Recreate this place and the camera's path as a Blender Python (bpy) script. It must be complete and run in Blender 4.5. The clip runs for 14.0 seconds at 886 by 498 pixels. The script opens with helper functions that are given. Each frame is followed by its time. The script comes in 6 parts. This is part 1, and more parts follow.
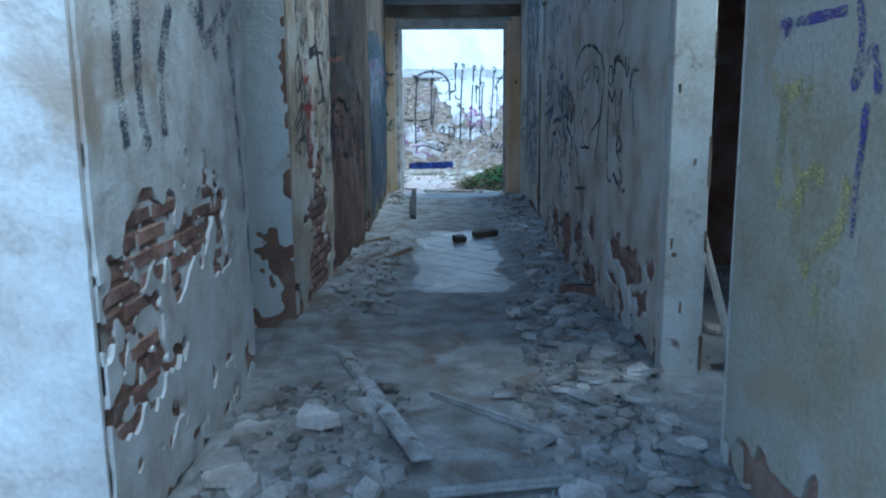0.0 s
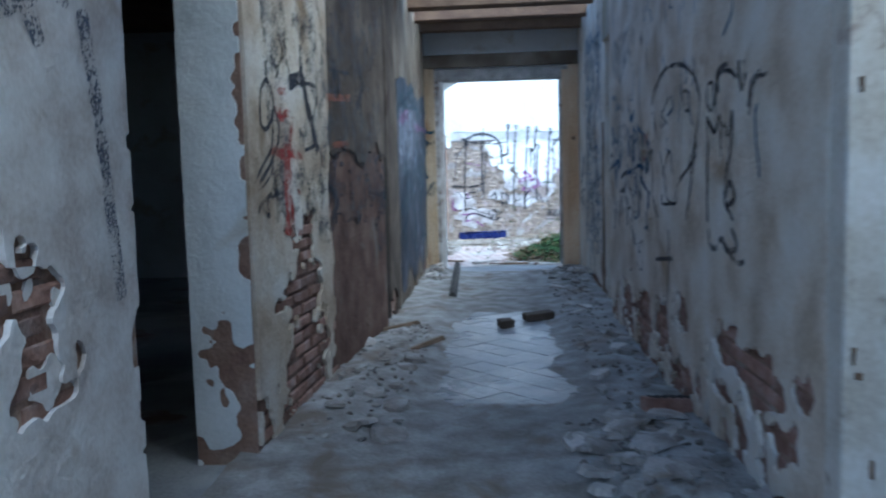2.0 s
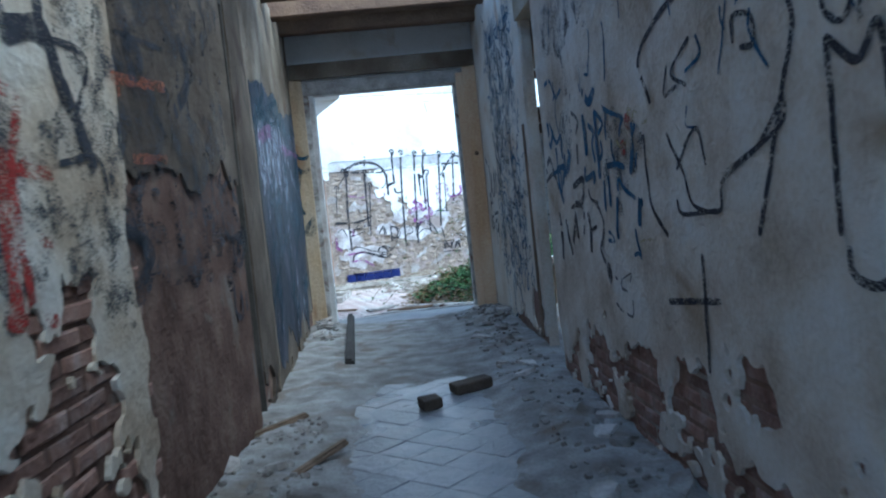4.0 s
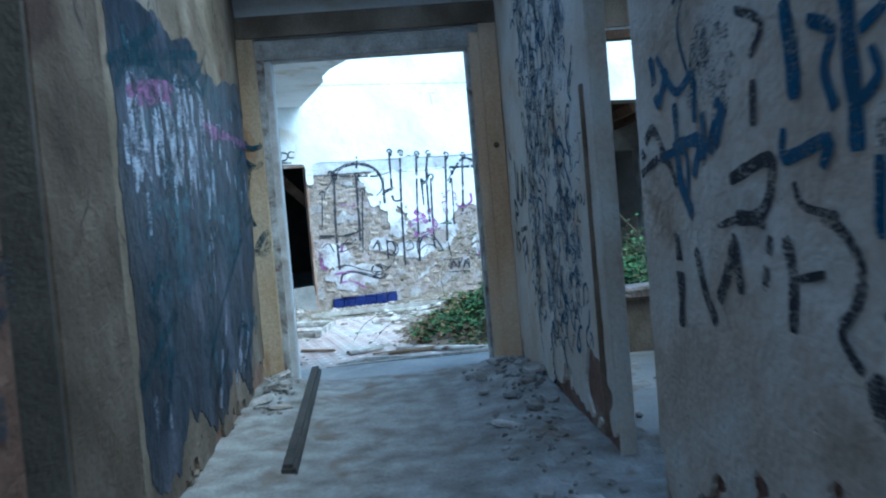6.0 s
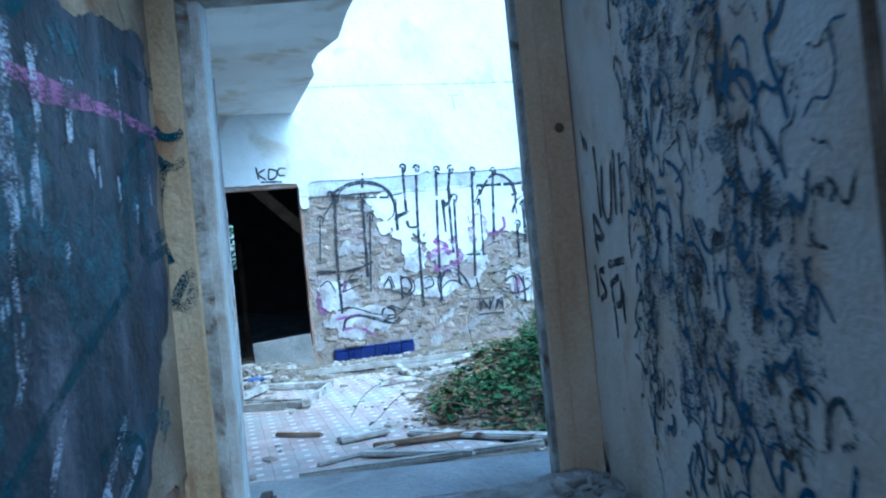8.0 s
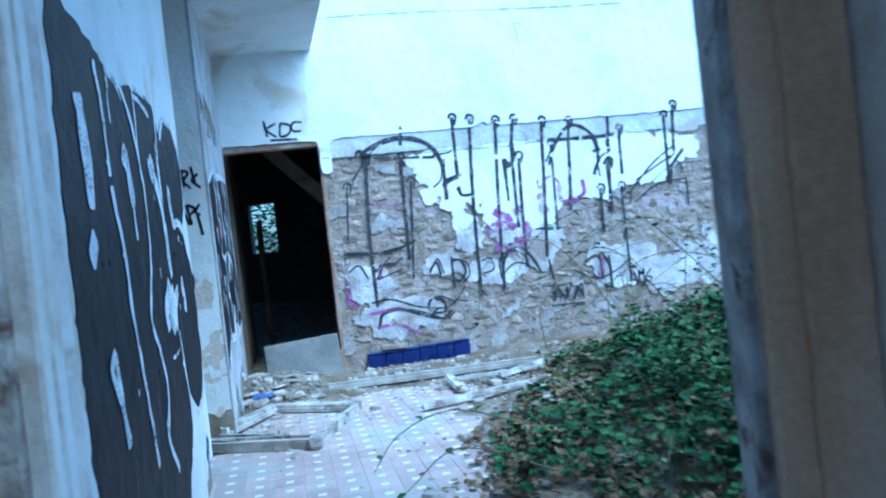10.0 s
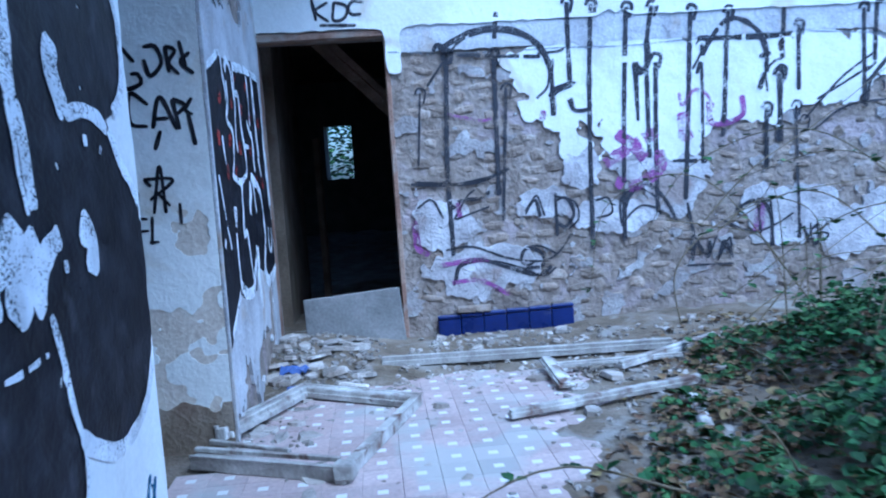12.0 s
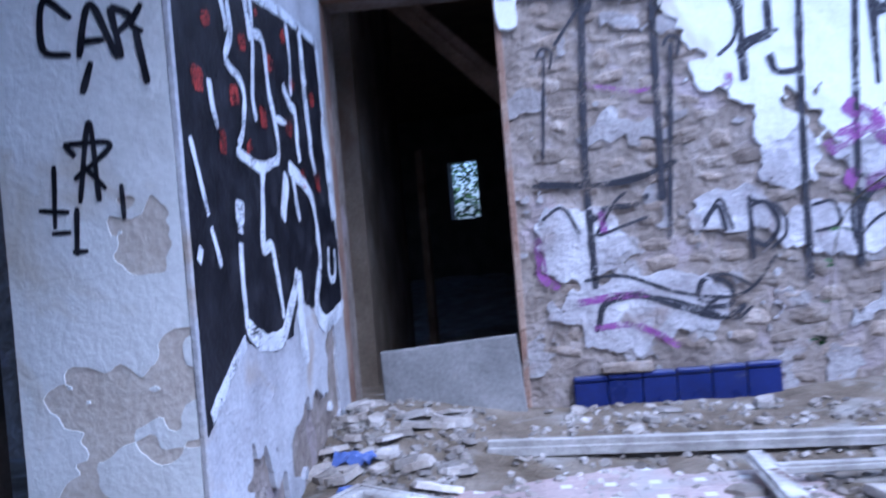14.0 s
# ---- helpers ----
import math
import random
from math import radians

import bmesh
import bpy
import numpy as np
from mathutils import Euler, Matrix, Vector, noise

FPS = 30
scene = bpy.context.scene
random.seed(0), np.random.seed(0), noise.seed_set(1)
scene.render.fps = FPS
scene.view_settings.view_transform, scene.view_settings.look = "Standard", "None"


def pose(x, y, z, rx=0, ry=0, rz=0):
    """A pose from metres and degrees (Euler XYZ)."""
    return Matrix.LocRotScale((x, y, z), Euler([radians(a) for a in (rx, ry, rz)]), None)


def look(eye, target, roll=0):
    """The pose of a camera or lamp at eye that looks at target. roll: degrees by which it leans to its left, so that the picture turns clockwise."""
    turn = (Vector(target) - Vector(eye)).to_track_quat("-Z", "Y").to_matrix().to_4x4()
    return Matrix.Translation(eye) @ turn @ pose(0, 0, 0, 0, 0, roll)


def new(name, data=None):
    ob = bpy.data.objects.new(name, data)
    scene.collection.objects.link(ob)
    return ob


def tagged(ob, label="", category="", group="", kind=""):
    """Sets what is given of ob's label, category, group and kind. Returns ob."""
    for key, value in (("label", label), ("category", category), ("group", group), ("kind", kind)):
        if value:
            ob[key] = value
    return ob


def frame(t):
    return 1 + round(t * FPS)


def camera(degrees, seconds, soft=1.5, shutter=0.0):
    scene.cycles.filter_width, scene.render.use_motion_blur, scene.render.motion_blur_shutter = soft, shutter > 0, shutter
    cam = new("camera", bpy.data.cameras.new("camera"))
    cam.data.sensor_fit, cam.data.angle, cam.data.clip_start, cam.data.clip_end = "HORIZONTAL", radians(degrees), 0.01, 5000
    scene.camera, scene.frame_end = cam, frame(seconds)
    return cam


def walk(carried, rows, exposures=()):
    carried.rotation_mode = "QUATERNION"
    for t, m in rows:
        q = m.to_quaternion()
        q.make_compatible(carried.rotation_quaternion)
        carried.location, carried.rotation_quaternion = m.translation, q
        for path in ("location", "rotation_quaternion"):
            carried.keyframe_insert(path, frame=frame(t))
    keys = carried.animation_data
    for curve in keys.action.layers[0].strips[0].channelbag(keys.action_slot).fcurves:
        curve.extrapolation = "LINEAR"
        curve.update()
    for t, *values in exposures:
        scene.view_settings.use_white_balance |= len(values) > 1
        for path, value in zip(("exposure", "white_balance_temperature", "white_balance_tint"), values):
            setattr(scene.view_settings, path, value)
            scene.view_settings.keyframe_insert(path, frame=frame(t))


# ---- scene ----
cam = camera(58.7, 14.0, soft=2.0, shutter=0.5)
METRES, EYE, TILT, LEAN, TURN = 13.0, 1.41, 0.0, 0.0, 0.0
ROWS = [
    (0.0, 0.0, 0.0, 0.0, -0.08, -10.3, 0.43),
    (0.5, 0.0017, 0.0234, -0.0027, -0.37, -8.58, 1.29),
    (1.0, 0.0106, 0.053, -0.0033, 1.21, -7.75, 1.22),
    (1.5, 0.0129, 0.0802, -0.0062, -0.29, -6.73, 1.82),
    (2.0, 0.0109, 0.1111, -0.0108, 4.19, -5.06, 1.48),
    (2.5, 0.0073, 0.1362, -0.0125, 7.86, -5.73, 0.95),
    (3.0, -0.0015, 0.1706, -0.0137, -0.44, -4.88, 2.83),
    (5.5, 0.0105, 0.3671, -0.0155, -5.69, -1.96, 6.74),
    (6.0, 0.0153, 0.4147, -0.0151, -3.92, -2.11, 4.9),
    (6.5, 0.0158, 0.4546, -0.0146, -3.94, -1.1, 5.34),
    (7.0, 0.0187, 0.4988, -0.0151, -3.45, 0.56, 5.13),
    (9.5, 0.0264, 0.6949, -0.0159, 0.35, -0.6, 7.15),
    (10.0, 0.0264, 0.7357, -0.0174, 2.04, -0.82, 6.39),
    (10.5, 0.0255, 0.7726, -0.016, 4.95, -1.26, 4.16),
    (11.0, 0.0211, 0.8077, -0.0185, 5.85, -2.94, 5.25),
    (11.5, 0.0198, 0.8392, -0.0185, 7.13, -4.48, 4.36),
    (12.0, 0.0133, 0.8699, -0.0194, 8.29, -5.13, 3.92),
    (12.5, 0.0101, 0.8963, -0.0265, 10.61, -1.3, 3.92),
    (13.0, 0.0066, 0.9298, -0.0333, 13.18, 1.63, 3.44),
    (13.5, 0.0059, 0.9587, -0.0341, 14.71, 1.81, 4.38),
    (14.0, -0.0058, 0.9892, -0.037, 18.03, -0.8, 4.74),
]
EXPOSURES = [(0.0, 1.48, 4250, -12), (1.5, 1.74, 4550, -4), (3.0, 1.68, 4650, -6), (5.5, 1.68, 4450, -12), (6.0, 1.66, 4300, -14), (7.0, 1.62, 3950, -14), (9.5, 1.55, 3850, -14), (11.0, 1.05, 3720, -4), (12.5, 1.05, 3980, 2), (13.5, 1.18, 4150, 8), (14.0, 1.2, 4320, 17)]
walk(cam, [(t, pose(0, 0, EYE, TILT, LEAN, TURN) @ pose(METRES * x, METRES * y, METRES * z, 90 + pitch, roll, yaw)) for t, x, y, z, yaw, pitch, roll in ROWS], EXPOSURES)

# ---- world and sun: an overcast sky ----
world = bpy.data.worlds.new("overcast_sky")
scene.world = world
world.use_nodes = True
wn = world.node_tree.nodes
wl = world.node_tree.links
sky = wn.new("ShaderNodeTexSky")
sky.sky_type = "NISHITA"
sky.sun_disc = False
sky.sun_elevation = radians(52)
sky.sun_rotation = radians(130)
sky.dust_density = 4.0
wl.new(sky.outputs[0], wn["Background"].inputs[0])
wn["Background"].inputs[1].default_value = 0.15
sun = new("sun", bpy.data.lights.new("sun", "SUN"))
sun.data.energy, sun.data.angle, sun.data.color = 0.5, radians(30), (1.0, 0.96, 0.9)
sun.matrix_world = look((0, 0, 30), (-6, 5, 18))


# ---- materials ----
def material(name, colors, scale=6.0, rough=0.85, bump=0.3, grain=60.0, metal=0.0, spec=0.3, stain=None, stain_scale=1.6, stain_at=0.55, island=0.0, objrand=0.0, stretch=1.0):
    """Two scales of colour noise, an optional stain, and a fine relief."""
    m = bpy.data.materials.new(name)
    m.use_nodes = True
    nt = m.node_tree
    n, l = nt.nodes, nt.links
    b = n["Principled BSDF"]
    b.inputs["Metallic"].default_value = metal
    b.inputs["Specular IOR Level"].default_value = spec
    geo = n.new("ShaderNodeNewGeometry")
    big = n.new("ShaderNodeTexNoise")
    big.inputs["Scale"].default_value, big.inputs["Detail"].default_value = scale, 6
    fine = n.new("ShaderNodeTexNoise")
    fine.inputs["Scale"].default_value, fine.inputs["Detail"].default_value = grain, 4
    grow = n.new("ShaderNodeVectorMath")
    grow.operation = "MULTIPLY"
    grow.inputs[1].default_value = (1, 1, stretch)
    l.new(geo.outputs["Position"], grow.inputs[0])
    l.new(grow.outputs[0], big.inputs["Vector"])
    l.new(geo.outputs["Position"], fine.inputs["Vector"])
    ramp = n.new("ShaderNodeValToRGB")
    els = ramp.color_ramp.elements
    els[0].position, els[1].position = 0.3, 0.7
    els[0].color, els[1].color = (*colors[0], 1), (*colors[-1], 1)
    for k, c in enumerate(colors[1:-1]):
        e = els.new(0.3 + 0.4 * (k + 1) / (len(colors) - 1))
        e.color = (*c, 1)
    l.new(big.outputs["Fac"], ramp.inputs[0])
    col = ramp.outputs[0]
    mixf = n.new("ShaderNodeMix")
    mixf.data_type, mixf.blend_type = "RGBA", "OVERLAY"
    mixf.inputs[0].default_value = 0.35
    l.new(col, mixf.inputs[6])
    l.new(fine.outputs["Fac"], mixf.inputs[7])
    col = mixf.outputs[2]
    if stain:
        st = n.new("ShaderNodeTexNoise")
        st.inputs["Scale"].default_value, st.inputs["Detail"].default_value, st.inputs["Distortion"].default_value = stain_scale, 8, 0.6
        l.new(grow.outputs[0], st.inputs["Vector"])
        sr = n.new("ShaderNodeValToRGB")
        sr.color_ramp.elements[0].position, sr.color_ramp.elements[1].position = stain_at, stain_at + 0.12
        l.new(st.outputs["Fac"], sr.inputs[0])
        ms = n.new("ShaderNodeMix")
        ms.data_type = "RGBA"
        l.new(sr.outputs[0], ms.inputs[0])
        l.new(col, ms.inputs[6])
        ms.inputs[7].default_value = (*stain, 1)
        col = ms.outputs[2]
    for amount, source in ((objrand, "object"), (island, "island")):
        if amount:
            src = n.new("ShaderNodeObjectInfo").outputs["Random"] if source == "object" else geo.outputs["Random Per Island"]
            mr = n.new("ShaderNodeMapRange")
            mr.inputs[3].default_value, mr.inputs[4].default_value = 1 - amount, 1 + amount
            l.new(src, mr.inputs[0])
            mm = n.new("ShaderNodeMix")
            mm.data_type, mm.blend_type = "RGBA", "MULTIPLY"
            mm.inputs[0].default_value = 1.0
            l.new(col, mm.inputs[6])
            l.new(mr.outputs[0], mm.inputs[7])
            col = mm.outputs[2]
    l.new(col, b.inputs["Base Color"])
    rr = n.new("ShaderNodeMapRange")
    rr.inputs[3].default_value, rr.inputs[4].default_value = max(0.02, rough - 0.12), min(1, rough + 0.12)
    l.new(big.outputs["Fac"], rr.inputs[0])
    l.new(rr.outputs[0], b.inputs["Roughness"])
    if bump:
        bp = n.new("ShaderNodeBump")
        bp.inputs["Strength"].default_value, bp.inputs["Distance"].default_value = bump, 0.01
        mid = n.new("ShaderNodeTexNoise")
        mid.inputs["Scale"].default_value, mid.inputs["Detail"].default_value, mid.inputs["Distortion"].default_value = 16.0, 6, 0.8
        l.new(geo.outputs["Position"], mid.inputs["Vector"])
        add = n.new("ShaderNodeMath")
        add.operation = "MULTIPLY_ADD"
        add.inputs[1].default_value = 2.2
        l.new(mid.outputs["Fac"], add.inputs[0])
        l.new(fine.outputs["Fac"], add.inputs[2])
        l.new(add.outputs[0], bp.inputs["Height"])
        l.new(bp.outputs[0], b.inputs["Normal"])
    return m


PLASTER = material("old_grey_plaster", [(0.36, 0.27, 0.18), (0.51, 0.42, 0.31), (0.60, 0.53, 0.43), (0.68, 0.64, 0.57)], 3.2, stain=(0.32, 0.23, 0.14), stain_scale=2.0, stain_at=0.57, bump=0.45, stretch=1.1)
LIMED = material("lime_washed_plaster", [(0.50, 0.45, 0.41), (0.66, 0.63, 0.60), (0.78, 0.77, 0.75)], 6.0, stain=(0.44, 0.37, 0.30), stain_scale=3.0, stain_at=0.58, bump=0.32)
DIRTY = material("dirty_lilac_white_plaster", [(0.33, 0.305, 0.31), (0.48, 0.46, 0.475), (0.68, 0.67, 0.685)], 5.5, stain=(0.30, 0.25, 0.23), stain_scale=3.8, stain_at=0.56, bump=0.7)
BEIGE = material("beige_undercoat", [(0.55, 0.49, 0.42), (0.64, 0.59, 0.52)], 6.0, bump=0.3)
WHITE = material("white_lime_plaster", [(0.66, 0.66, 0.64), (0.78, 0.79, 0.78), (0.82, 0.83, 0.83)], 2.0, stain=(0.60, 0.56, 0.48), stain_scale=2.6, stain_at=0.58, bump=0.25)
YELLOWED = material("yellowed_white_plaster", [(0.36, 0.30, 0.20), (0.44, 0.39, 0.30), (0.51, 0.48, 0.42)], 2.5, stain=(0.42, 0.33, 0.22), stain_scale=1.8, stain_at=0.58, bump=0.5, stretch=1.1)
RIGHTPLASTER = material("beige_white_plaster", [(0.48, 0.40, 0.30), (0.64, 0.56, 0.46), (0.74, 0.68, 0.59), (0.80, 0.76, 0.70)], 3.2, stain=(0.42, 0.33, 0.23), stain_scale=2.2, stain_at=0.60, bump=0.5)
BLUEWALL = material("blue_sprayed_plaster", [(0.012, 0.015, 0.024), (0.024, 0.030, 0.046), (0.045, 0.055, 0.082), (0.12, 0.125, 0.17)], 5.0, rough=0.5, stain=(0.03, 0.045, 0.07), stain_scale=3.0, stain_at=0.55, bump=0.5, spec=0.22, stretch=0.3)
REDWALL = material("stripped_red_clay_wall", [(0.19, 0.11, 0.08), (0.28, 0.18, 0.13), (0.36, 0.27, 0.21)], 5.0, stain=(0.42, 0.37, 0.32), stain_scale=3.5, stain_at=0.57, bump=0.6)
# REDWALL roughly halved, offsetting the skylight on the left wall in the colour
REDDARK = material("darkened_red_clay_wall", [(0.09, 0.05, 0.035), (0.15, 0.09, 0.065), (0.22, 0.15, 0.115)], 5.0, stain=(0.20, 0.17, 0.145), stain_scale=3.5, stain_at=0.6, bump=0.6)
# brown plaster taken a stop darker, to offset skylight on the left wall
BROWNED = material("darkened_brown_plaster", [(0.06, 0.045, 0.033), (0.11, 0.085, 0.062), (0.18, 0.145, 0.115)], 3.0, stain=(0.06, 0.04, 0.03), stain_scale=2.4, stain_at=0.56, bump=0.5, stretch=1.1)
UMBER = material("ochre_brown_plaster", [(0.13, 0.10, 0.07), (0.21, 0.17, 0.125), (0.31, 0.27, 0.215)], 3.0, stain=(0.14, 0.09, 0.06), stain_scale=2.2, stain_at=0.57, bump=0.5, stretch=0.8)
STRIP = material("grey_blue_undercoat", [(0.36, 0.35, 0.36), (0.50, 0.50, 0.52), (0.60, 0.60, 0.62)], 4.0, stain=(0.42, 0.36, 0.30), stain_scale=3.0, stain_at=0.58, bump=0.5)
PALEOCHRE = material("pale_ochre_board", [(0.62, 0.40, 0.22), (0.74, 0.54, 0.34), (0.78, 0.64, 0.46)], 4.5, rough=0.7, stain=(0.48, 0.30, 0.17), stain_scale=3.0, stain_at=0.62, bump=0.4, stretch=0.3)
# paler than the wall's own tone, to make up for missing light
LITWARM = material("warm_stained_plaster", [(0.62, 0.52, 0.40), (0.74, 0.67, 0.57), (0.80, 0.77, 0.71)], 2.8, stain=(0.52, 0.36, 0.22), stain_scale=2.4, stain_at=0.62, bump=0.5)
LIMESMEAR = material("thin_grey_lime", [(0.25, 0.225, 0.215), (0.35, 0.325, 0.32), (0.47, 0.45, 0.45)], 6.0, bump=0.7, stain=(0.26, 0.21, 0.18), stain_scale=4.0, stain_at=0.56)
MASONRY = material("rubble_masonry", [(0.19, 0.155, 0.13), (0.28, 0.235, 0.20), (0.38, 0.33, 0.30)], 9.0, bump=1.0, grain=35, stain=(0.38, 0.32, 0.32), stain_scale=3.0, stain_at=0.57)
BRICK = material("old_red_brick", [(0.20, 0.11, 0.08), (0.31, 0.19, 0.145), (0.38, 0.29, 0.25)], 9.0, bump=0.7, objrand=0.3)
STONE = material("wall_stone", [(0.19, 0.15, 0.12), (0.28, 0.23, 0.19), (0.38, 0.33, 0.29)], 12.0, bump=0.9, objrand=0.3)
FLOOR = material("dusty_cement_floor", [(0.20, 0.20, 0.20), (0.30, 0.30, 0.30), (0.38, 0.37, 0.36)], 2.2, rough=0.6, stain=(0.42, 0.41, 0.40), stain_scale=2.6, stain_at=0.55, bump=0.3)
TILE = material("worn_grey_floor_tile", [(0.22, 0.22, 0.23), (0.33, 0.33, 0.34)], 2.5, rough=0.3, bump=0.35, objrand=0.14, stain=(0.38, 0.37, 0.36), stain_scale=3.0, stain_at=0.5, spec=0.5)
CEMENT = material("grey_cement_slab", [(0.15, 0.145, 0.14), (0.21, 0.205, 0.20), (0.27, 0.26, 0.255)], 5.0, bump=0.3, stain=(0.30, 0.28, 0.26), stain_scale=4.0, stain_at=0.6)
DUST = material("plaster_dust", [(0.21, 0.19, 0.165), (0.33, 0.31, 0.285), (0.46, 0.44, 0.42)], 6.0, bump=0.8, rough=0.95, stain=(0.22, 0.18, 0.14), stain_scale=3.0, stain_at=0.54)
FADED = material("faded_black_spray", [(0.02, 0.02, 0.024), (0.06, 0.058, 0.058), (0.12, 0.115, 0.11)], 12.0, rough=0.75, bump=0.1, spec=0.1)
RUBBLE = material("broken_plaster_pieces", [(0.19, 0.16, 0.13), (0.33, 0.30, 0.27), (0.50, 0.47, 0.44)], 5.0, bump=0.6, island=0.3, objrand=0.3)
OLDWOOD = material("weathered_brown_wood", [(0.12, 0.08, 0.05), (0.20, 0.14, 0.09), (0.28, 0.20, 0.14)], 5.0, bump=0.5, rough=0.75)
BEAMWOOD = material("dark_roof_timber", [(0.10, 0.06, 0.04), (0.18, 0.115, 0.07)], 5.0, bump=0.6)
GREYWOOD = material("grey_weathered_wood", [(0.28, 0.26, 0.24), (0.40, 0.38, 0.35), (0.52, 0.50, 0.48)], 8.0, bump=0.4)
PAINTWOOD = material("chipped_cream_paint", [(0.52, 0.47, 0.39), (0.64, 0.60, 0.53), (0.70, 0.67, 0.62)], 5.0, rough=0.5, stain=(0.20, 0.11, 0.07), stain_scale=9.0, stain_at=0.63, bump=0.08)
FLAKED = material("flaking_white_paint_on_wood", [(0.24, 0.21, 0.19), (0.44, 0.42, 0.39), (0.66, 0.65, 0.63)], 7.0, rough=0.7, stain=(0.14, 0.09, 0.07), stain_scale=9.0, stain_at=0.55, bump=0.5)
CREAM = material("ochre_door_lining", [(0.36, 0.24, 0.13), (0.48, 0.36, 0.22), (0.56, 0.46, 0.33)], 4.5, rough=0.7, stain=(0.26, 0.13, 0.06), stain_scale=3.5, stain_at=0.58, bump=0.4, stretch=0.3)
# near-black that puts room shade into the colour; also the dark beam end
DARK = material("dark_shade_and_timber", [(0.05, 0.045, 0.04), (0.10, 0.09, 0.08)], 3.0, bump=0.4)
LEAF = material("bramble_leaf", [(0.018, 0.05, 0.014), (0.038, 0.085, 0.025), (0.09, 0.14, 0.045)], 3.0, rough=0.6, bump=0.1, island=0.65, spec=0.2)
STEM = material("bramble_stem", [(0.12, 0.10, 0.06), (0.20, 0.16, 0.10)], 9.0, bump=0.2)
# the pale mottling paints in sky sheen along with dust
BLACKPAINT = material("black_spray_paint", [(0.005, 0.005, 0.008), (0.012, 0.012, 0.017), (0.03, 0.03, 0.038)], 9.0, rough=0.6, bump=0.25, spec=0.2, stain=(0.05, 0.05, 0.06), stain_scale=7.0, stain_at=0.62)
BLUETILE = material("cobalt_blue_glazed_tile", [(0.008, 0.014, 0.085), (0.018, 0.028, 0.15)], 6.0, rough=0.3, bump=0.05, spec=0.5, stain=(0.10, 0.10, 0.16), stain_scale=14.0, stain_at=0.64)
EARTH = material("bare_earth", [(0.10, 0.078, 0.05), (0.17, 0.137, 0.10), (0.25, 0.215, 0.17)], 5.0, bump=0.9, stain=(0.30, 0.28, 0.25), stain_scale=4.0, stain_at=0.55)


# ---- building helpers ----
def obj(name, bm, mat, parent=None, label="", category="", group="", kind="", smooth=False):
    me = bpy.data.meshes.new(name)
    bm.normal_update()
    bm.to_mesh(me)
    bm.free()
    me.materials.append(mat)
    if smooth:
        me.polygons.foreach_set("use_smooth", [True] * len(me.polygons))
    ob = new(name, me)
    ob.parent = parent
    return tagged(ob, label, category, group, kind)


def part(name, bm, mat, parent, label="", kind=""):
    return obj(name, bm, mat, parent, label, kind=kind)


def raw(name, verts, faces, mat, parent=None, label="", category="", group="", kind="", smooth=False):
    me = bpy.data.meshes.new(name)
    me.from_pydata([tuple(v) for v in verts], [], faces)
    me.update()
    me.materials.append(mat)
    if smooth:
        me.polygons.foreach_set("use_smooth", [True] * len(me.polygons))
    ob = new(name, me)
    ob.parent = parent
    return tagged(ob, label, category, group, kind)


def box(bm, x0, x1, y0, y1, z0, z1, m=None, bevel=0.0, jag=0.0):
    """A box, bevelled, and knocked about by jag."""
    r = bmesh.ops.create_cube(bm, size=1)
    vs = r["verts"]
    for v in vs:
        v.co = Vector((x0 + (v.co.x + 0.5) * (x1 - x0), y0 + (v.co.y + 0.5) * (y1 - y0), z0 + (v.co.z + 0.5) * (z1 - z0)))
        if jag:
            v.co += Vector((random.uniform(-jag, jag), random.uniform(-jag, jag), random.uniform(-jag, jag)))
    if bevel:
        es = list({e for v in vs for e in v.link_edges})
        out = bmesh.ops.bevel(bm, geom=es, offset=bevel, segments=1, affect="EDGES")
        vs = list({v for f in out["faces"] for v in f.verts} | {v for v in vs if v.is_valid})
    if m is not None:
        bmesh.ops.transform(bm, matrix=m, verts=vs)
    return vs


def empty(name, m=None, label="", category="", group="", kind=""):
    e = new(name)
    e.empty_display_size = 0.1
    if m is not None:
        e.matrix_world = m
    return tagged(e, label, category, group, kind)


def n3(x, y, z, s=1.0):
    return noise.noise((x * s, y * s, z * s))


def fractal(x, y, z, s):
    return n3(x, y, z, s) + 0.5 * n3(x + 7, y, z, s * 2.1) + 0.25 * n3(x, y + 3, z, s * 4.3) + 0.13 * n3(x, y, z + 5, s * 9)


class Wall:
    """A wall face from (ax, ay) to (bx, by); its front is to the left of that way. u runs along it, v up, w out of the front."""

    def __init__(self, name, a, b, thick, z0, z1, mat, holes=(), label="", back=None):
        self.a, self.b = Vector((*a, 0)), Vector((*b, 0))
        d = self.b - self.a
        self.len = d.length
        self.d = d.normalized()
        self.n = Vector((-self.d.y, self.d.x, 0))
        self.z0, self.z1 = z0, z1
        self.m = Matrix(((self.d.x, self.n.x, 0, a[0]), (self.d.y, self.n.y, 0, a[1]), (0, 0, 1, 0), (0, 0, 0, 1)))
        bm = bmesh.new()
        cuts = sorted({0.0, self.len} | {h[0] for h in holes} | {h[1] for h in holes})
        cuts = [c for c in cuts if 0 <= c <= self.len]
        for u0, u1 in zip(cuts, cuts[1:]):
            mid = (u0 + u1) / 2
            spans, low = [], z0
            for h in sorted((h for h in holes if h[0] < mid < h[1]), key=lambda h: h[2]):
                if h[2] > low:
                    spans.append((low, h[2]))
                low = h[3]
            if low < z1:
                spans.append((low, z1))
            for p, q in spans:
                box(bm, u0, u1, -thick, 0, p, q, self.m)
        self.ob = obj(name, bm, mat, None, label, "wall", "", "structure")
        self.coats = []

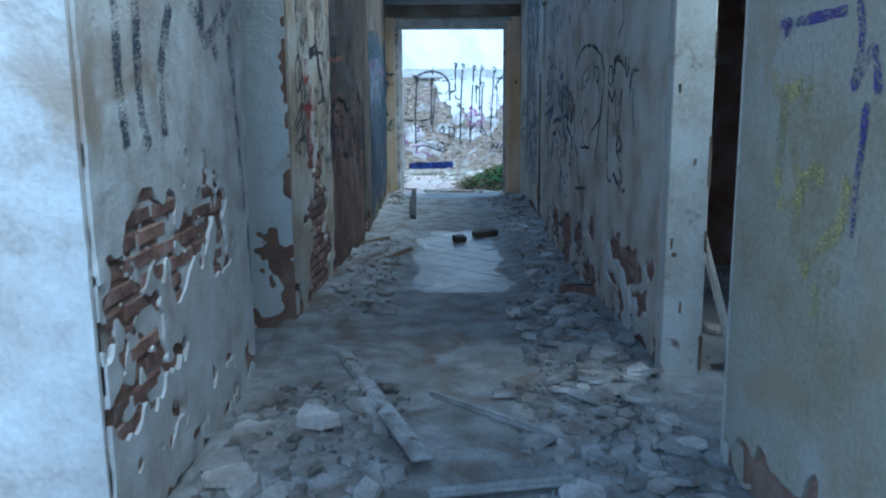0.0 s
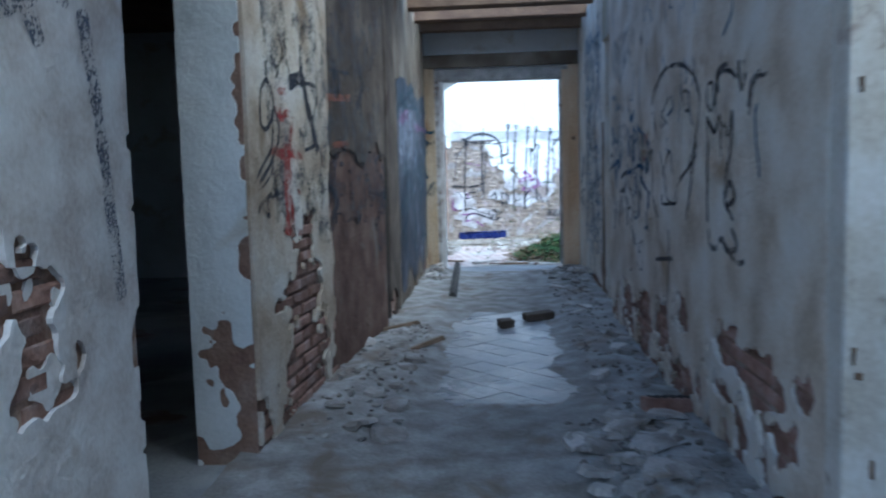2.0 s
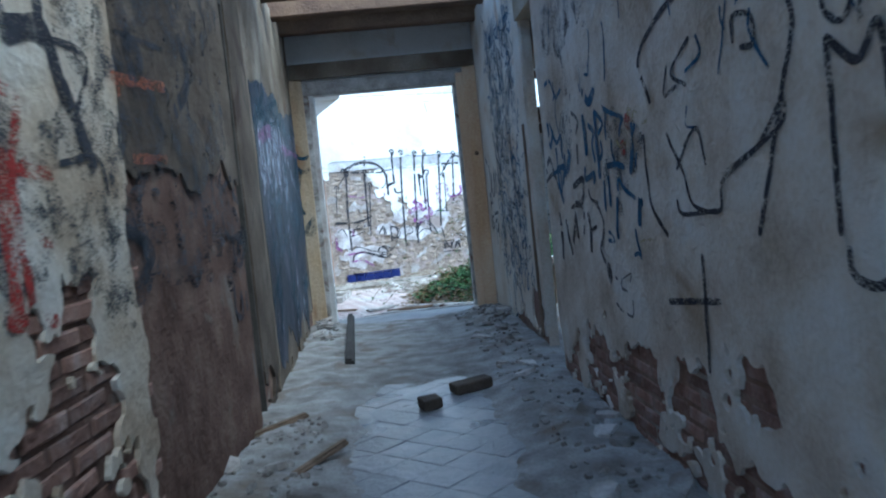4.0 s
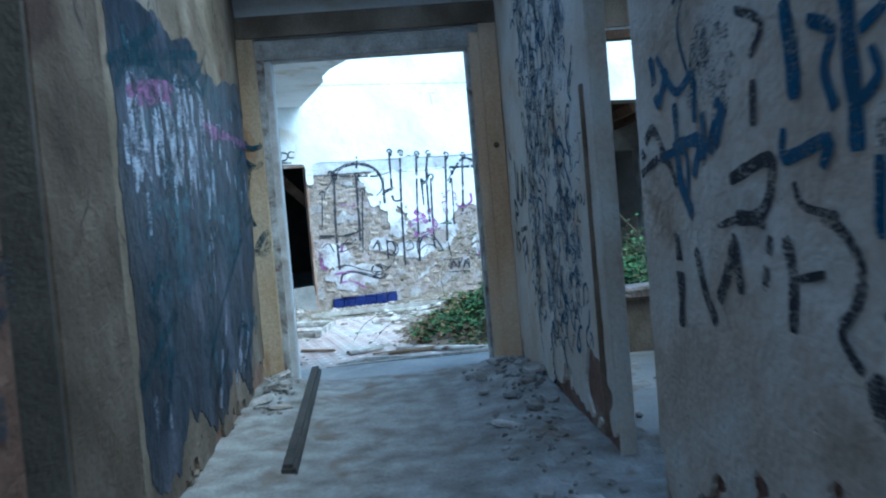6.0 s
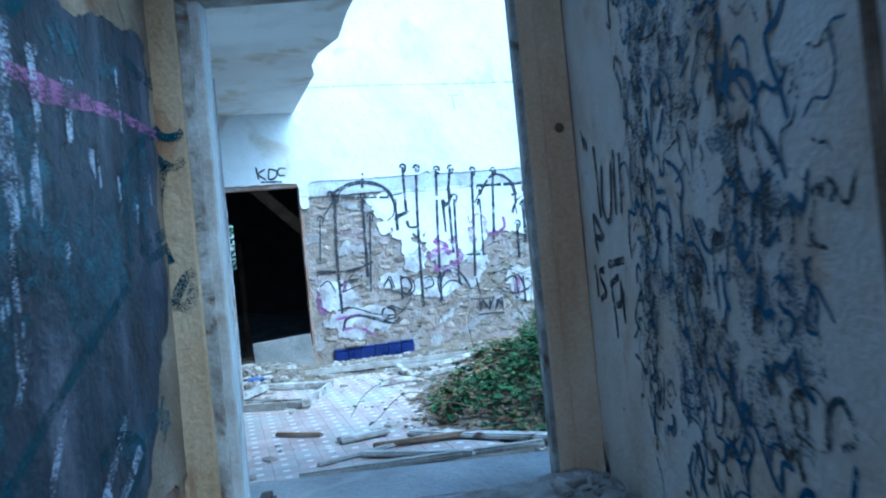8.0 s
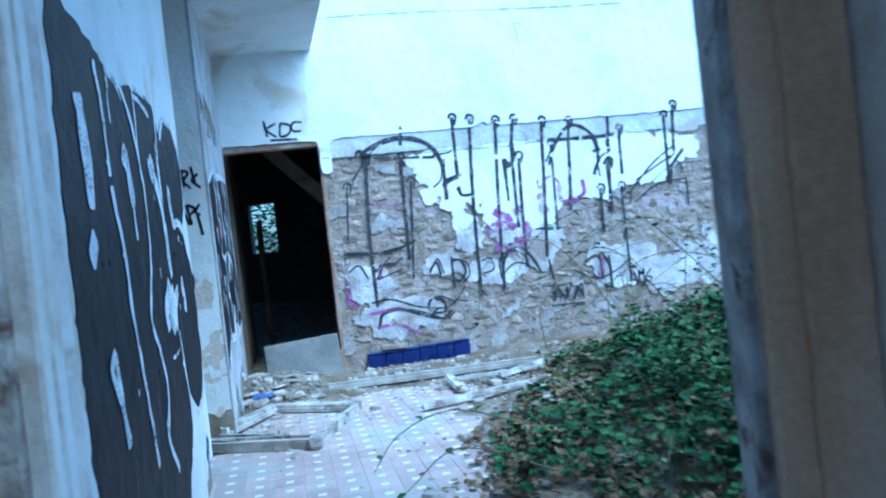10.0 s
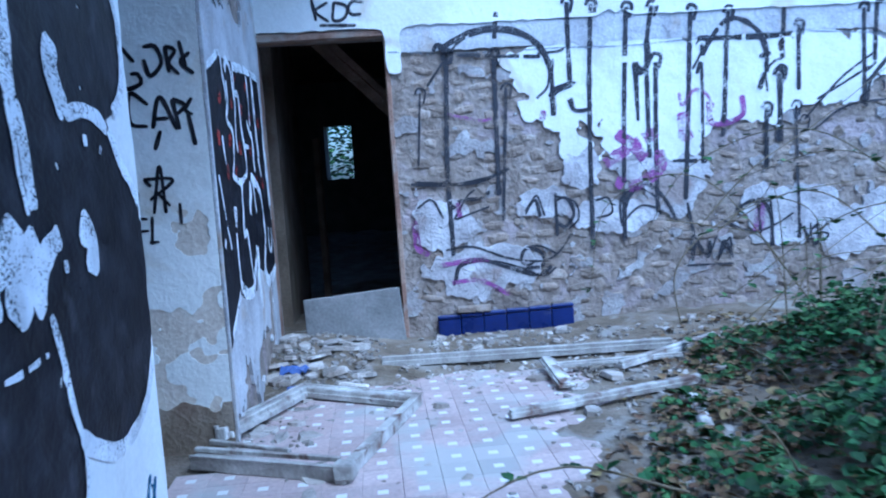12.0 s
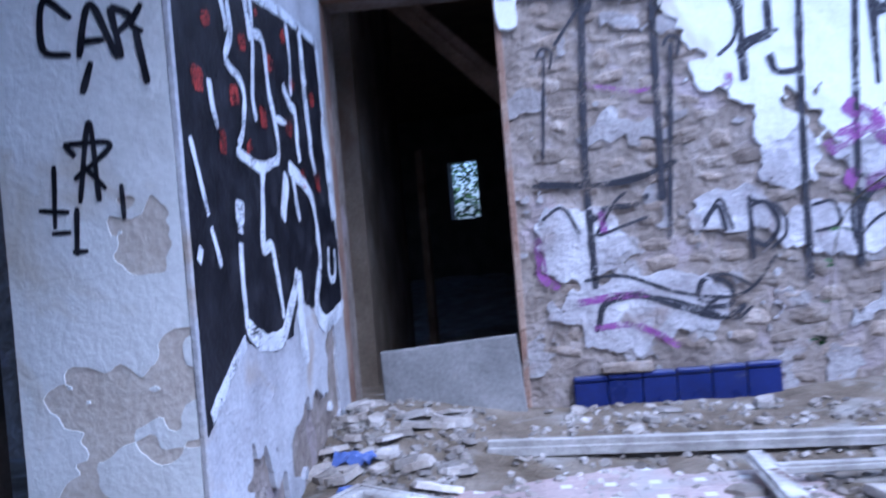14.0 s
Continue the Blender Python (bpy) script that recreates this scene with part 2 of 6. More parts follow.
    def at(self, u, v, w=0.0):
        return self.a + self.d * u + self.n * w + Vector((0, 0, v))


def skin(wall, mat, peeled, u0=0.0, u1=None, v0=None, v1=None, step=0.03, thick=0.014, holes=(), label="", name="plaster"):
    """A coat of plaster on a wall with torn holes: a grid with the peeled cells left out and the edges turned in."""
    u1 = wall.len if u1 is None else u1
    if name != "paint":
        wall.coats.append((u0, u1, -9 if v0 is None else v0, 99 if v1 is None else v1, thick, peeled))
    v0 = wall.z0 if v0 is None else v0
    v1 = wall.z1 if v1 is None else v1
    nu, nv = max(2, int((u1 - u0) / step)), max(2, int((v1 - v0) / step))
    us, vs = np.linspace(u0, u1, nu + 1), np.linspace(v0, v1, nv + 1)
    keep = np.ones((nu, nv), bool)
    for i in range(nu):
        for j in range(nv):
            u, v = (us[i] + us[i + 1]) / 2, (vs[j] + vs[j + 1]) / 2
            if any(h[0] < u < h[1] and h[2] < v < h[3] for h in holes) or peeled(u, v):
                keep[i, j] = False
    near = {}
    for i in range(nu):
        for j in range(nv):
            for a, b, p, q in ((i + 1, j, (i + 1, j), (i + 1, j + 1)), (i, j + 1, (i, j + 1), (i + 1, j + 1))):
                if a < nu and b < nv and keep[i, j] != keep[a, b]:
                    near.setdefault(p, []).append(q)
                    near.setdefault(q, []).append(p)
    moved = {p: (us[p[0]], vs[p[1]]) for p in near}
    for turn in range(1):
        moved = {p: (moved[p] if len(qs) < 2 or p[0] in (0, nu) or p[1] in (0, nv) else tuple(0.4 * moved[p][k] + 0.6 * sum(moved[q][k] for q in qs) / len(qs) for k in (0, 1))) for p, qs in near.items()}
    ids, verts, faces = {}, [], []

    def vid(i, j, top):
        k = (i, j, top)
        if k not in ids:
            u, v = moved.get((i, j), (us[i], vs[j]))
            ju = jv = 0.0
            if 0 < i < nu and 0 < j < nv:
                ju, jv = step * 0.3 * n3(u, v, 1, 31), step * 0.3 * n3(u, v, 9, 29)
            w = thick + 0.006 * n3(u, v, 3, 2.5) + 0.003 * n3(u, v, 4, 11) if top else -0.002
            ids[k] = len(verts)
            verts.append(wall.at(u + ju, v + jv, max(w, 0.004) if top else w))
        return ids[k]

    for i in range(nu):
        for j in range(nv):
            if not keep[i, j]:
                continue
            faces.append((vid(i, j, 1), vid(i, j + 1, 1), vid(i + 1, j + 1, 1), vid(i + 1, j, 1)))
            for di, dj, p, q in ((-1, 0, (i, j), (i, j + 1)), (1, 0, (i + 1, j + 1), (i + 1, j)), (0, -1, (i + 1, j), (i, j)), (0, 1, (i, j + 1), (i + 1, j + 1))):
                a, b = i + di, j + dj
                if not (0 <= a < nu and 0 <= b < nv) or not keep[a, b]:
                    faces.append((vid(*p, 1), vid(*p, 0), vid(*q, 0), vid(*q, 1)))
    return raw(name, verts, faces, mat, wall.ob, label)


def patches(spots, rough=0.35, base=None, seed=0.0, scale=3.2):
    """A mask of torn holes: spots (u, v, half width, half height), and where base(u) lies above v."""
    def peeled(u, v):
        f = (fractal(u + seed, v, seed, scale) + 0.45 * n3(u, v, seed, 12) + 0.4 * n3(u, v, seed, 27) + 0.25 * n3(u, v, seed, 55)) * rough * 1.25
        for su, sv, ru, rv in spots:
            if math.hypot((u - su) / ru, (v - sv) / rv) + f < 1:
                return True
        return base is not None and v < base + f * 0.5
    return peeled


def relief(u, v, thick):
    return max(0.004, thick + 0.006 * n3(u, v, 3, 2.5) + 0.003 * n3(u, v, 4, 11))


def surface(wall, u, v):
    """How far the coated surface stands out at (u, v)."""
    best = 0.014 if wall.ob.name == "wall_far" else 0.004
    for u0, u1, v0, v1, thick, peeled in wall.coats:
        if u0 <= u <= u1 and v0 <= v <= v1 and not peeled(u, v):
            best = max(best, relief(u, v, thick))
    return best


def spline(pts, step):
    """Points along a smooth line through pts, about step apart."""
    p = [Vector(q) for q in pts]
    p = [2 * p[0] - p[1]] + p + [2 * p[-1] - p[-2]]
    out = []
    for a, b, c, d in zip(p, p[1:], p[2:], p[3:]):
        n = max(1, int((c - b).length / step))
        for k in range(n):
            t = k / n
            out.append(0.5 * (2 * b + (c - a) * t + (2 * a - 5 * b + 4 * c - d) * t * t + (3 * b - a - 3 * c + d) * t ** 3))
    return out + [p[-2]]


def sprayed(wall, strokes, mat, label, umin=0.005, umax=None, skip=0.0):
    """Spray-paint lines that lie on the relief of a wall, with uneven width and worn gaps."""
    verts, faces = [], []
    umax = wall.len - 0.005 if umax is None else umax
    for width, pts in strokes:
        line = spline([(u, v, 0) for u, v in pts], 0.014)
        rows = []
        for k, q in enumerate(line):
            d = (line[min(k + 1, len(line) - 1)] - line[max(k - 1, 0)]).normalized()
            side = Vector((-d.y, d.x, 0)) * width * (0.5 + 0.14 * n3(q.x, q.y, 2, 17)) * (0.7 if k in (0, len(line) - 1) else 1)
            row = []
            for f in (-1, 0, 1):
                w = q + side * f
                if umin <= w.x <= umax:
                    row.append(len(verts))
                    verts.append(wall.at(w.x, w.y, surface(wall, w.x, w.y) + 0.0035))
            rows.append(row if len(row) == 3 and n3(q.x, q.y, 8, 23) < 0.62 - skip else None)
        for a, b in zip(rows, rows[1:]):
            if a and b:
                faces += [(a[0], a[1], b[1], b[0]), (a[1], a[2], b[2], b[1])]
    return raw("sprayed_line", verts, faces, mat, wall.ob, label)


def tube(bm, pts, r0, r1=None, sides=5):
    r1 = r0 if r1 is None else r1
    rings = []
    for k, p in enumerate(pts):
        d = (pts[min(k + 1, len(pts) - 1)] - pts[max(k - 1, 0)]).normalized()
        a = d.orthogonal().normalized()
        b = d.cross(a)
        r = r0 + (r1 - r0) * k / max(1, len(pts) - 1)
        rings.append([bm.verts.new(p + (a * math.cos(6.2832 * i / sides) + b * math.sin(6.2832 * i / sides)) * r) for i in range(sides)])
    for a, b in zip(rings, rings[1:]):
        for i in range(sides):
            bm.faces.new((a[i], a[(i + 1) % sides], b[(i + 1) % sides], b[i]))
    bm.faces.new(rings[0][::-1])
    bm.faces.new(rings[-1])


def smooth01(a, b, x):
    t = min(1, max(0, (x - a) / (b - a)))
    return t * t * (3 - 2 * t)


# ---- floors ----
FZ, YZ = 0.12, 0.04
bm = bmesh.new()
box(bm, -6, 5.2, -4, 11.62, -0.3, FZ - 0.004)
obj("floor_corridor", bm, FLOOR, None, "dusty grey cement floor under broken tiles", "floor", "", "structure")
bm = bmesh.new()
bmesh.ops.create_grid(bm, x_segments=60, y_segments=60, size=400)
for v in bm.verts:
    v.co.z = -0.32
obj("ground", bm, EARTH, None, "bare earth around the ruin", "ground", "", "structure")
bm = bmesh.new()
box(bm, -4.0, 9, 11.62, 17.4, -0.25, YZ - 0.012)
box(bm, -9, 9, 17.4, 29.5, -0.25, YZ - 0.02)
obj("floor_yard", bm, EARTH, None, "earthy floor of the roofless room", "floor", "", "structure")

# ---- corridor walls ----
TOP = 3.05
# left side, facing the corridor (+x): from far to near
wall_left_entry = Wall("wall_left_entry", (-0.90, 3.69), (-0.90, 1.98), 0.32, 0, TOP, REDWALL, ((-1, 0.11, -1, 2.45),), label="plastered brick wall stub with peeling plaster")
wall_left_entry_end = Wall("wall_left_entry_end", (-0.90, 1.976), (-5.9, 1.976), 0.014, 0, TOP, REDWALL, label="pale plastered wall face beside the passage")
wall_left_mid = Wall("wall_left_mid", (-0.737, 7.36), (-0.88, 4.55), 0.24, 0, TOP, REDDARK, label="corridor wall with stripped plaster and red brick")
wall_left_far = Wall("wall_left_far", (-0.785, 11.10), (-0.77, 7.68), 0.28, 0, TOP, REDWALL, label="corridor wall sprayed dark blue near the door")
wall_right_entry = Wall("wall_right_entry", (1.0, -4.0), (1.0, 2.62), 0.16, 0, TOP, REDWALL, label="yellowed white plastered wall")
wall_right_mid = Wall("wall_right_mid", (1.02, 3.60), (1.03, 7.87), 0.16, 0, TOP, REDWALL, label="corridor wall with graffiti and peeling base")
wall_right_far = Wall("wall_right_far", (1.10, 8.66), (1.10, 11.10), 0.06, 0, TOP, REDWALL, label="corridor wall covered with small blue graffiti")
# lintels over the side openings; the left ones hold shade in their colour
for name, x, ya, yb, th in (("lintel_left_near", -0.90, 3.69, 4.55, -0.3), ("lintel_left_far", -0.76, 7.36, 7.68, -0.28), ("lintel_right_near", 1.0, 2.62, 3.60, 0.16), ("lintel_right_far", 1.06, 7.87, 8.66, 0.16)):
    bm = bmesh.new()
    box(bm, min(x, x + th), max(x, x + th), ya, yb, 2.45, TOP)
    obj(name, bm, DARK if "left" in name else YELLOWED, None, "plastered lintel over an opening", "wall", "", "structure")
# wall between the corridor and the roofless room, with the doorway and the side window
wall_front = Wall("wall_front", (5.2, 11.12), (-5.9, 11.10), 0.17, 0, 3.45, WHITE, ((5.2 - 0.96, 5.2 + 0.64, -1, 2.58), (5.2 - 2.74, 5.2 - 1.55, 0.60, 2.50)), "thick plastered wall with a doorway and a window")
# unseen shells added so that the side rooms are dark; wall_back bounces light
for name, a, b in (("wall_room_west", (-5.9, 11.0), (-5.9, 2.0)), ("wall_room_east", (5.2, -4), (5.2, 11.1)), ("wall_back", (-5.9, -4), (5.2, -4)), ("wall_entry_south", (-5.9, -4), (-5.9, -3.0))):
    Wall(name, a, b, 0.3, -0.3, TOP + 0.2, DARK if name != "wall_back" else WHITE, label="added unseen outer wall")
wall_entry_west = Wall("wall_entry_west", (-3.4, 1.67), (-3.4, -4.0), 0.3, -0.3, TOP + 0.2, WHITE, ((0.5, 3.6, 0.5, 2.6),), "white wall with a wide empty window opening")
Wall("wall_partition_right", (5.2, 6.30), (1.2, 6.30), 0.16, 0, TOP, REDWALL, label="yellowed partition wall in the side room")
Wall("wall_partition_window_room", (3.35, 6.30), (3.35, 11.1), 0.16, 0, TOP, PLASTER, label="grey side wall of the window room")
Wall("wall_partition_near", (1.16, 1.2), (5.2, 1.2), 0.16, 0, TOP, PLASTER, label="grey partition wall")
# the gaps are out of view, added to let skylight onto the corridor walls
bm = bmesh.new()
for x0, x1, y0, y1 in ((-6.2, -1.0, 1.7, 11.3), (-1.0, 0.2, 2.5, 3.5), (-1.0, -0.35, 3.5, 9.0), (0.2, 1.45, 1.7, 4.0), (0.5, 1.45, 4.0, 5.6), (1.0, 1.45, 5.6, 7.5), (-1.0, 1.45, 10.35, 11.3), (1.45, 5.5, 1.7, 2.4), (1.45, 5.5, 3.5, 8.6), (2.8, 5.5, 2.4, 3.5), (1.45, 2.2, 8.6, 10.6), (3.2, 5.5, 8.6, 10.6), (1.45, 5.5, 10.6, 11.3), (0.2, 5.5, -1.2, 1.7)):
    box(bm, x0, x1, y0, y1, TOP + 0.12, TOP + 0.3)
obj("ceiling", bm, BEAMWOOD, None, "dark plank ceiling on timber beams, with added light gaps", "ceiling", "", "structure")
for k in range(15):
    bm = bmesh.new()
    y = 10.75 - 0.62 * k
    box(bm, -0.95, 1.2, y - 0.06, y + 0.06, TOP - 0.08, TOP + 0.12, None, 0.012, 0.01)
    obj("ceiling_beam", bm, BEAMWOOD, None, "dark rough timber beam under the plank ceiling", "beam", "ceiling beams", "structure")

# ---- roofless room ----
SL = 0.24
fx = lambda x: 16.63 + SL * x
F0 = -6.5
ku = math.hypot(1, SL)
U = lambda x: (9.0 - x) * ku
wall_far = Wall("wall_far", (9.0, fx(9.0)), (F0, fx(F0)), 0.42, -0.1, 4.3, MASONRY, ((U(-0.87), U(-1.72), -1, 2.14), (U(4.75), U(2.74), -1, 2.85), (U(6.13), U(5.5), 1.15, 2.3), (U(5.5), U(5.02), 1.15, 1.66)), "white plastered rubble wall with spray-painted lines")
wall_yard_left = Wall("wall_yard_left", (-1.126, 13.57), (-0.586, 11.27), 0.30, 0, 3.4, MASONRY, label="white plastered wall with big black lettering")
wall_yard_pier = Wall("wall_yard_pier", (-1.298, 14.525), (-1.74, 14.415), 0.012, 0, 3.3, BEIGE, label="blue-white plastered wall end with black tags")
wall_yard_side = Wall("wall_yard_side", (-1.70, 16.21), (-1.2965, 14.5305), 0.45, 0, 3.3, MASONRY, label="plastered wall with red and black lettering")
# both recess walls carry the shade of the gap in their colour
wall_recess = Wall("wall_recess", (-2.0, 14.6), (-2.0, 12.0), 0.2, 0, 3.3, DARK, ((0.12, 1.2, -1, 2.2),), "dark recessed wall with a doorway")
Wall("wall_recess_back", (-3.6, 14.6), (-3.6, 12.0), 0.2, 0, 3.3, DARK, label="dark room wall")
Wall("wall_yard_east", (8.2, 11.6), (8.2, 19.0), 0.3, -0.1, 3.6, WHITE, label="white yard wall")
bm = bmesh.new()
EDGE = [(-3.8, 11.28), (0.44, 11.28), (0.20, 12.3), (0.02, 12.98), (-0.10, 13.6), (-0.30, 14.0), (-0.40, 14.35), (-0.42, 14.7), (-0.66, 15.6), (-0.87, 16.40), (-3.8, 15.70)]
low = [bm.verts.new((x, y, 2.93)) for x, y in EDGE]
high = [bm.verts.new((x, y, 3.12)) for x, y in EDGE]
bm.faces.new(low[::-1])
bm.faces.new(high)
for i in range(len(EDGE)):
    j = (i + 1) % len(EDGE)
    bm.faces.new((low[i], low[j], high[j], high[i]))
obj("ceiling_yard", bm, WHITE, None, "white remaining strip of ceiling with a broken edge", "ceiling", "", "structure")
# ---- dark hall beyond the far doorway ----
# the hall's shade is put into its dark wall colours
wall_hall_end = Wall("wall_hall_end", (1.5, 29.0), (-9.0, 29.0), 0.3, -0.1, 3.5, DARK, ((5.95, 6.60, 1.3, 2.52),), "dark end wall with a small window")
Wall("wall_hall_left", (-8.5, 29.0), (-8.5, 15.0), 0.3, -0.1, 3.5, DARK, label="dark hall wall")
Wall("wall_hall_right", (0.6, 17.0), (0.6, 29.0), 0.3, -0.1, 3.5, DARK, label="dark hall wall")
bm = bmesh.new()
box(bm, -9, 0.9, 16.95, 29.3, 3.5, 3.7)
obj("ceiling_hall", bm, BEAMWOOD, None, "dark ceiling of the hall", "ceiling", "", "structure")
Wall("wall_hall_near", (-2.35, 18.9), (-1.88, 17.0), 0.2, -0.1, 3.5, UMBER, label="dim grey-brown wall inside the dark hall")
# roofed shed behind the gap in the far wall
Wall("wall_shed_back", (8.5, 22.0), (0.9, 21.0), 0.3, -0.1, 3.6, LIMED, ((3.0, 3.55, -1, 2.35),), "grey-white back wall with a dark doorway")
# shade put into both colours; the wall beyond is added to darken the doorway
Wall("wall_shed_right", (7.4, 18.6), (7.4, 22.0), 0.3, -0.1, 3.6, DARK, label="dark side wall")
Wall("wall_shed_beyond", (8.5, 24.0), (0.9, 23.5), 0.3, -0.1, 3.6, DARK, label="added dark wall behind the doorway")
bm = bmesh.new()
corners = ((0.9, fx(0.9) + 0.45), (7.7, fx(7.7) + 0.45), (7.7, 24.2), (0.9, 24.2))
low, high = ([bm.verts.new((x, y, z)) for x, y in corners] for z in (2.95, 3.1))
bm.faces.new(low[::-1])
bm.faces.new(high)
for i in range(4):
    j = (i + 1) % 4
    bm.faces.new((low[i], low[j], high[j], high[i]))
obj("ceiling_shed", bm, BEAMWOOD, None, "dark sagging plank roof", "ceiling", "", "structure")
# ---- spray-paint strokes: (line width, points along and up the wall) ----
PAINT = {}
PAINT["FAR_BLACK"] = []
PAINT["FAR_BLACK"] += [(0.015, s) for s in (((9.8, 0.88), (9.71, 1.02), (9.65, 1.07)), ((10.04, 0.97), (9.94, 1.02), (9.87, 0.89)), ((9.79, 0.88), (9.56, 0.95)), ((9.83, 0.44), (9.78, 0.56), (9.59, 0.59), (9.38, 0.53), (9.22, 0.46), (9.13, 0.51)), ((9.87, 0.68), (9.69, 0.69), (9.46, 0.6), (9.24, 0.56), (9.12, 0.6), (9.01, 0.73)), ((9.12, 0.6), (9.23, 0.66), (9.34, 0.65), (9.37, 0.57), (9.32, 0.54), (9.26, 0.57)), ((8.67, 0.77), (8.66, 0.94), (8.54, 1), (8.42, 0.93), (8.39, 0.81)), ((9.11, 0.99), (8.98, 0.94), (8.96, 0.83), (9.03, 0.76)), ((9.32, 0.88), (9.24, 1), (9.19, 0.86)), ((8.84, 0.94), (8.75, 0.95), (8.73, 0.85), (8.84, 0.82)),)]
PAINT["FAR_BLACK"] += [(0.015, s) for s in (((8.19, 0.49), (8.17, 0.65), (8.07, 0.52), (8, 0.64)), ((8, 0.47), (7.91, 0.62), (7.9, 0.48)), ((7.97, 0.55), (7.9, 0.55)), ((8.22, 0.45), (7.89, 0.44)), ((7.33, 0.68), (7.33, 0.56)), ((7.28, 0.69), (7.28, 0.56)), ((7.2, 0.68), (7.26, 0.61), (7.24, 0.55), (7.2, 0.59), (7.25, 0.61)), ((7.97, 0.75), (7.74, 0.65), (7.55, 0.7), (7.45, 0.76)), ((9.97, 1.72), (10.01, 1.25)), ((8.67, 0.77), (8.53, 0.88), (8.39, 0.85)), ((7.28, 1.32), (7.05, 1.46), (6.7, 1.5)),)]
PAINT["FAR_BLACK"] += [(0.017, s) for s in (((9.92, 1.76), (9.77, 1.95), (9.66, 2.05), (9.46, 2.09), (9.24, 2.03), (9.12, 1.87), (9.12, 1.72), (9.2, 1.64)), ((9.18, 1.93), (9.03, 1.94), (9, 1.96)), ((9.09, 1.54), (9.1, 1.66), (9.02, 1.72), (8.93, 1.73)), ((8.99, 1.62), (8.95, 1.55), (8.86, 1.55)), ((8.13, 1.77), (8.02, 1.94), (7.88, 2.08), (7.72, 2.06), (7.63, 1.88), (7.62, 1.69), (7.61, 1.59)), ((7.61, 1.74), (7.56, 1.79), (7.5, 1.81)), ((6.91, 1.61), (6.84, 1.67), (6.78, 1.62), (6.77, 1.56)), ((6.9, 1.69), (6.83, 1.75)), ((7.35, 1.39), (7.09, 1.65), (6.85, 1.81)), ((7.26, 1.52), (6.88, 1.72)), ((8.51, 1.84), (8.48, 1.79), (8.45, 1.79)),)]
PAINT["FAR_BLACK"] += [(0.02, s) for s in (((10.62, 2.35), (10.6, 2.21)), ((10.52, 2.32), (10.6, 2.27), (10.52, 2.2)), ((10.48, 2.32), (10.49, 2.21), (10.42, 2.22), (10.4, 2.29), (10.48, 2.32)), ((10.29, 2.31), (10.36, 2.32), (10.39, 2.28), (10.37, 2.24), (10.31, 2.24)), ((10.58, 2.18), (10.35, 2.17)),)]
PAINT["FAR_BLACK"] += [(0.022, s) for s in (((8.51, 1.84), (8.52, 1.45)), ((9.08, 1.89), (9.1, 1.52)), ((8.06, 1.94), (8.08, 1.16)), ((7.62, 1.44), (7.63, 1.1)), ((7.41, 1.49), (7.41, 0.58)), ((6.74, 1.5), (6.74, 1.23)), ((7.61, 0.85), (7.6, 0.54)), ((7.7, 0.88), (7.69, 0.63)), ((10.07, 1.13), (9.81, 1.11), (9.54, 1.14)), ((8.29, 1.17), (8.08, 1.16)), ((9.71, 1.95), (9.16, 1.91)), ((8.08, 1.98), (7.83, 1.97), (7.47, 1.97)), ((9.11, 1.01), (9.11, 0.72)), ((8.2, 0.88), (8.16, 0.65)), ((9.4, 1.72), (9.47, 0.85)),)]
PAINT["FAR_BLACK"] += [(0.032, s) for s in (((9.44, 2.21), (9.46, 2.04)), ((9.47, 1.94), (9.48, 1.46), (9.49, 1.02)), ((8.97, 2.25), (8.97, 1.94), (8.97, 1.73)), ((8.81, 2.23), (8.85, 1.5), (8.87, 0.61)), ((8.57, 2.2), (8.62, 1.39), (8.65, 0.65)), ((8.4, 2.2), (8.44, 1.91), (8.45, 1.42), (8.45, 1.2)), ((8.38, 1.86), (8.4, 1.37), (8.41, 0.83)), ((8.13, 2.16), (8.18, 1.35), (8.21, 0.9)), ((7.87, 2.14), (7.93, 1.31)), ((7.48, 2.15), (7.5, 1.81)), ((7.38, 2.03), (7.39, 1.59)), ((7.51, 1.73), (7.54, 1.25)), ((6.81, 2.21), (6.84, 1.76)), ((6.91, 2.12), (6.92, 1.47)), ((9.78, 1.96), (9.82, 1.27), (9.82, 0.64)), ((9.82, 2), (9.76, 1.96)),)]
PAINT["FAR_GREY"] = []
PAINT["FAR_GREY"] += [(0.009, s) for s in (((10.16, 1.99), (9.64, 1.96), (9.02, 1.96), (8.57, 1.95), (8.11, 1.97), (7.4, 1.98), (6.77, 1.94), (6.48, 1.89)),)]
PAINT["FAR_GREY"] += [(0.011, s) for s in (((10.09, 3.2), (9.5, 3.21), (8.72, 3.2), (8.02, 3.19), (7.23, 3.19)), ((8.34, 3.06), (8.21, 3.05)), ((8.29, 3.04), (8.27, 2.88)),)]
PAINT["PIER_BLACK"] = []
PAINT["PIER_BLACK"] += [(0.014, s) for s in (((0.25, 1.09), (0.21, 1.29), (0.2, 1.09)), ((0.28, 1.24), (0.16, 1.23), (0.26, 1.15)), ((0.28, 1.24), (0.18, 1.12)), ((0.31, 1.19), (0.32, 1.03)), ((0.36, 1.08), (0.28, 1.07)), ((0.33, 1.02), (0.28, 1.02)), ((0.26, 1.08), (0.27, 0.96)), ((0.14, 1.13), (0.14, 1.04)), ((0.28, 0.97), (0.24, 0.97)),)]
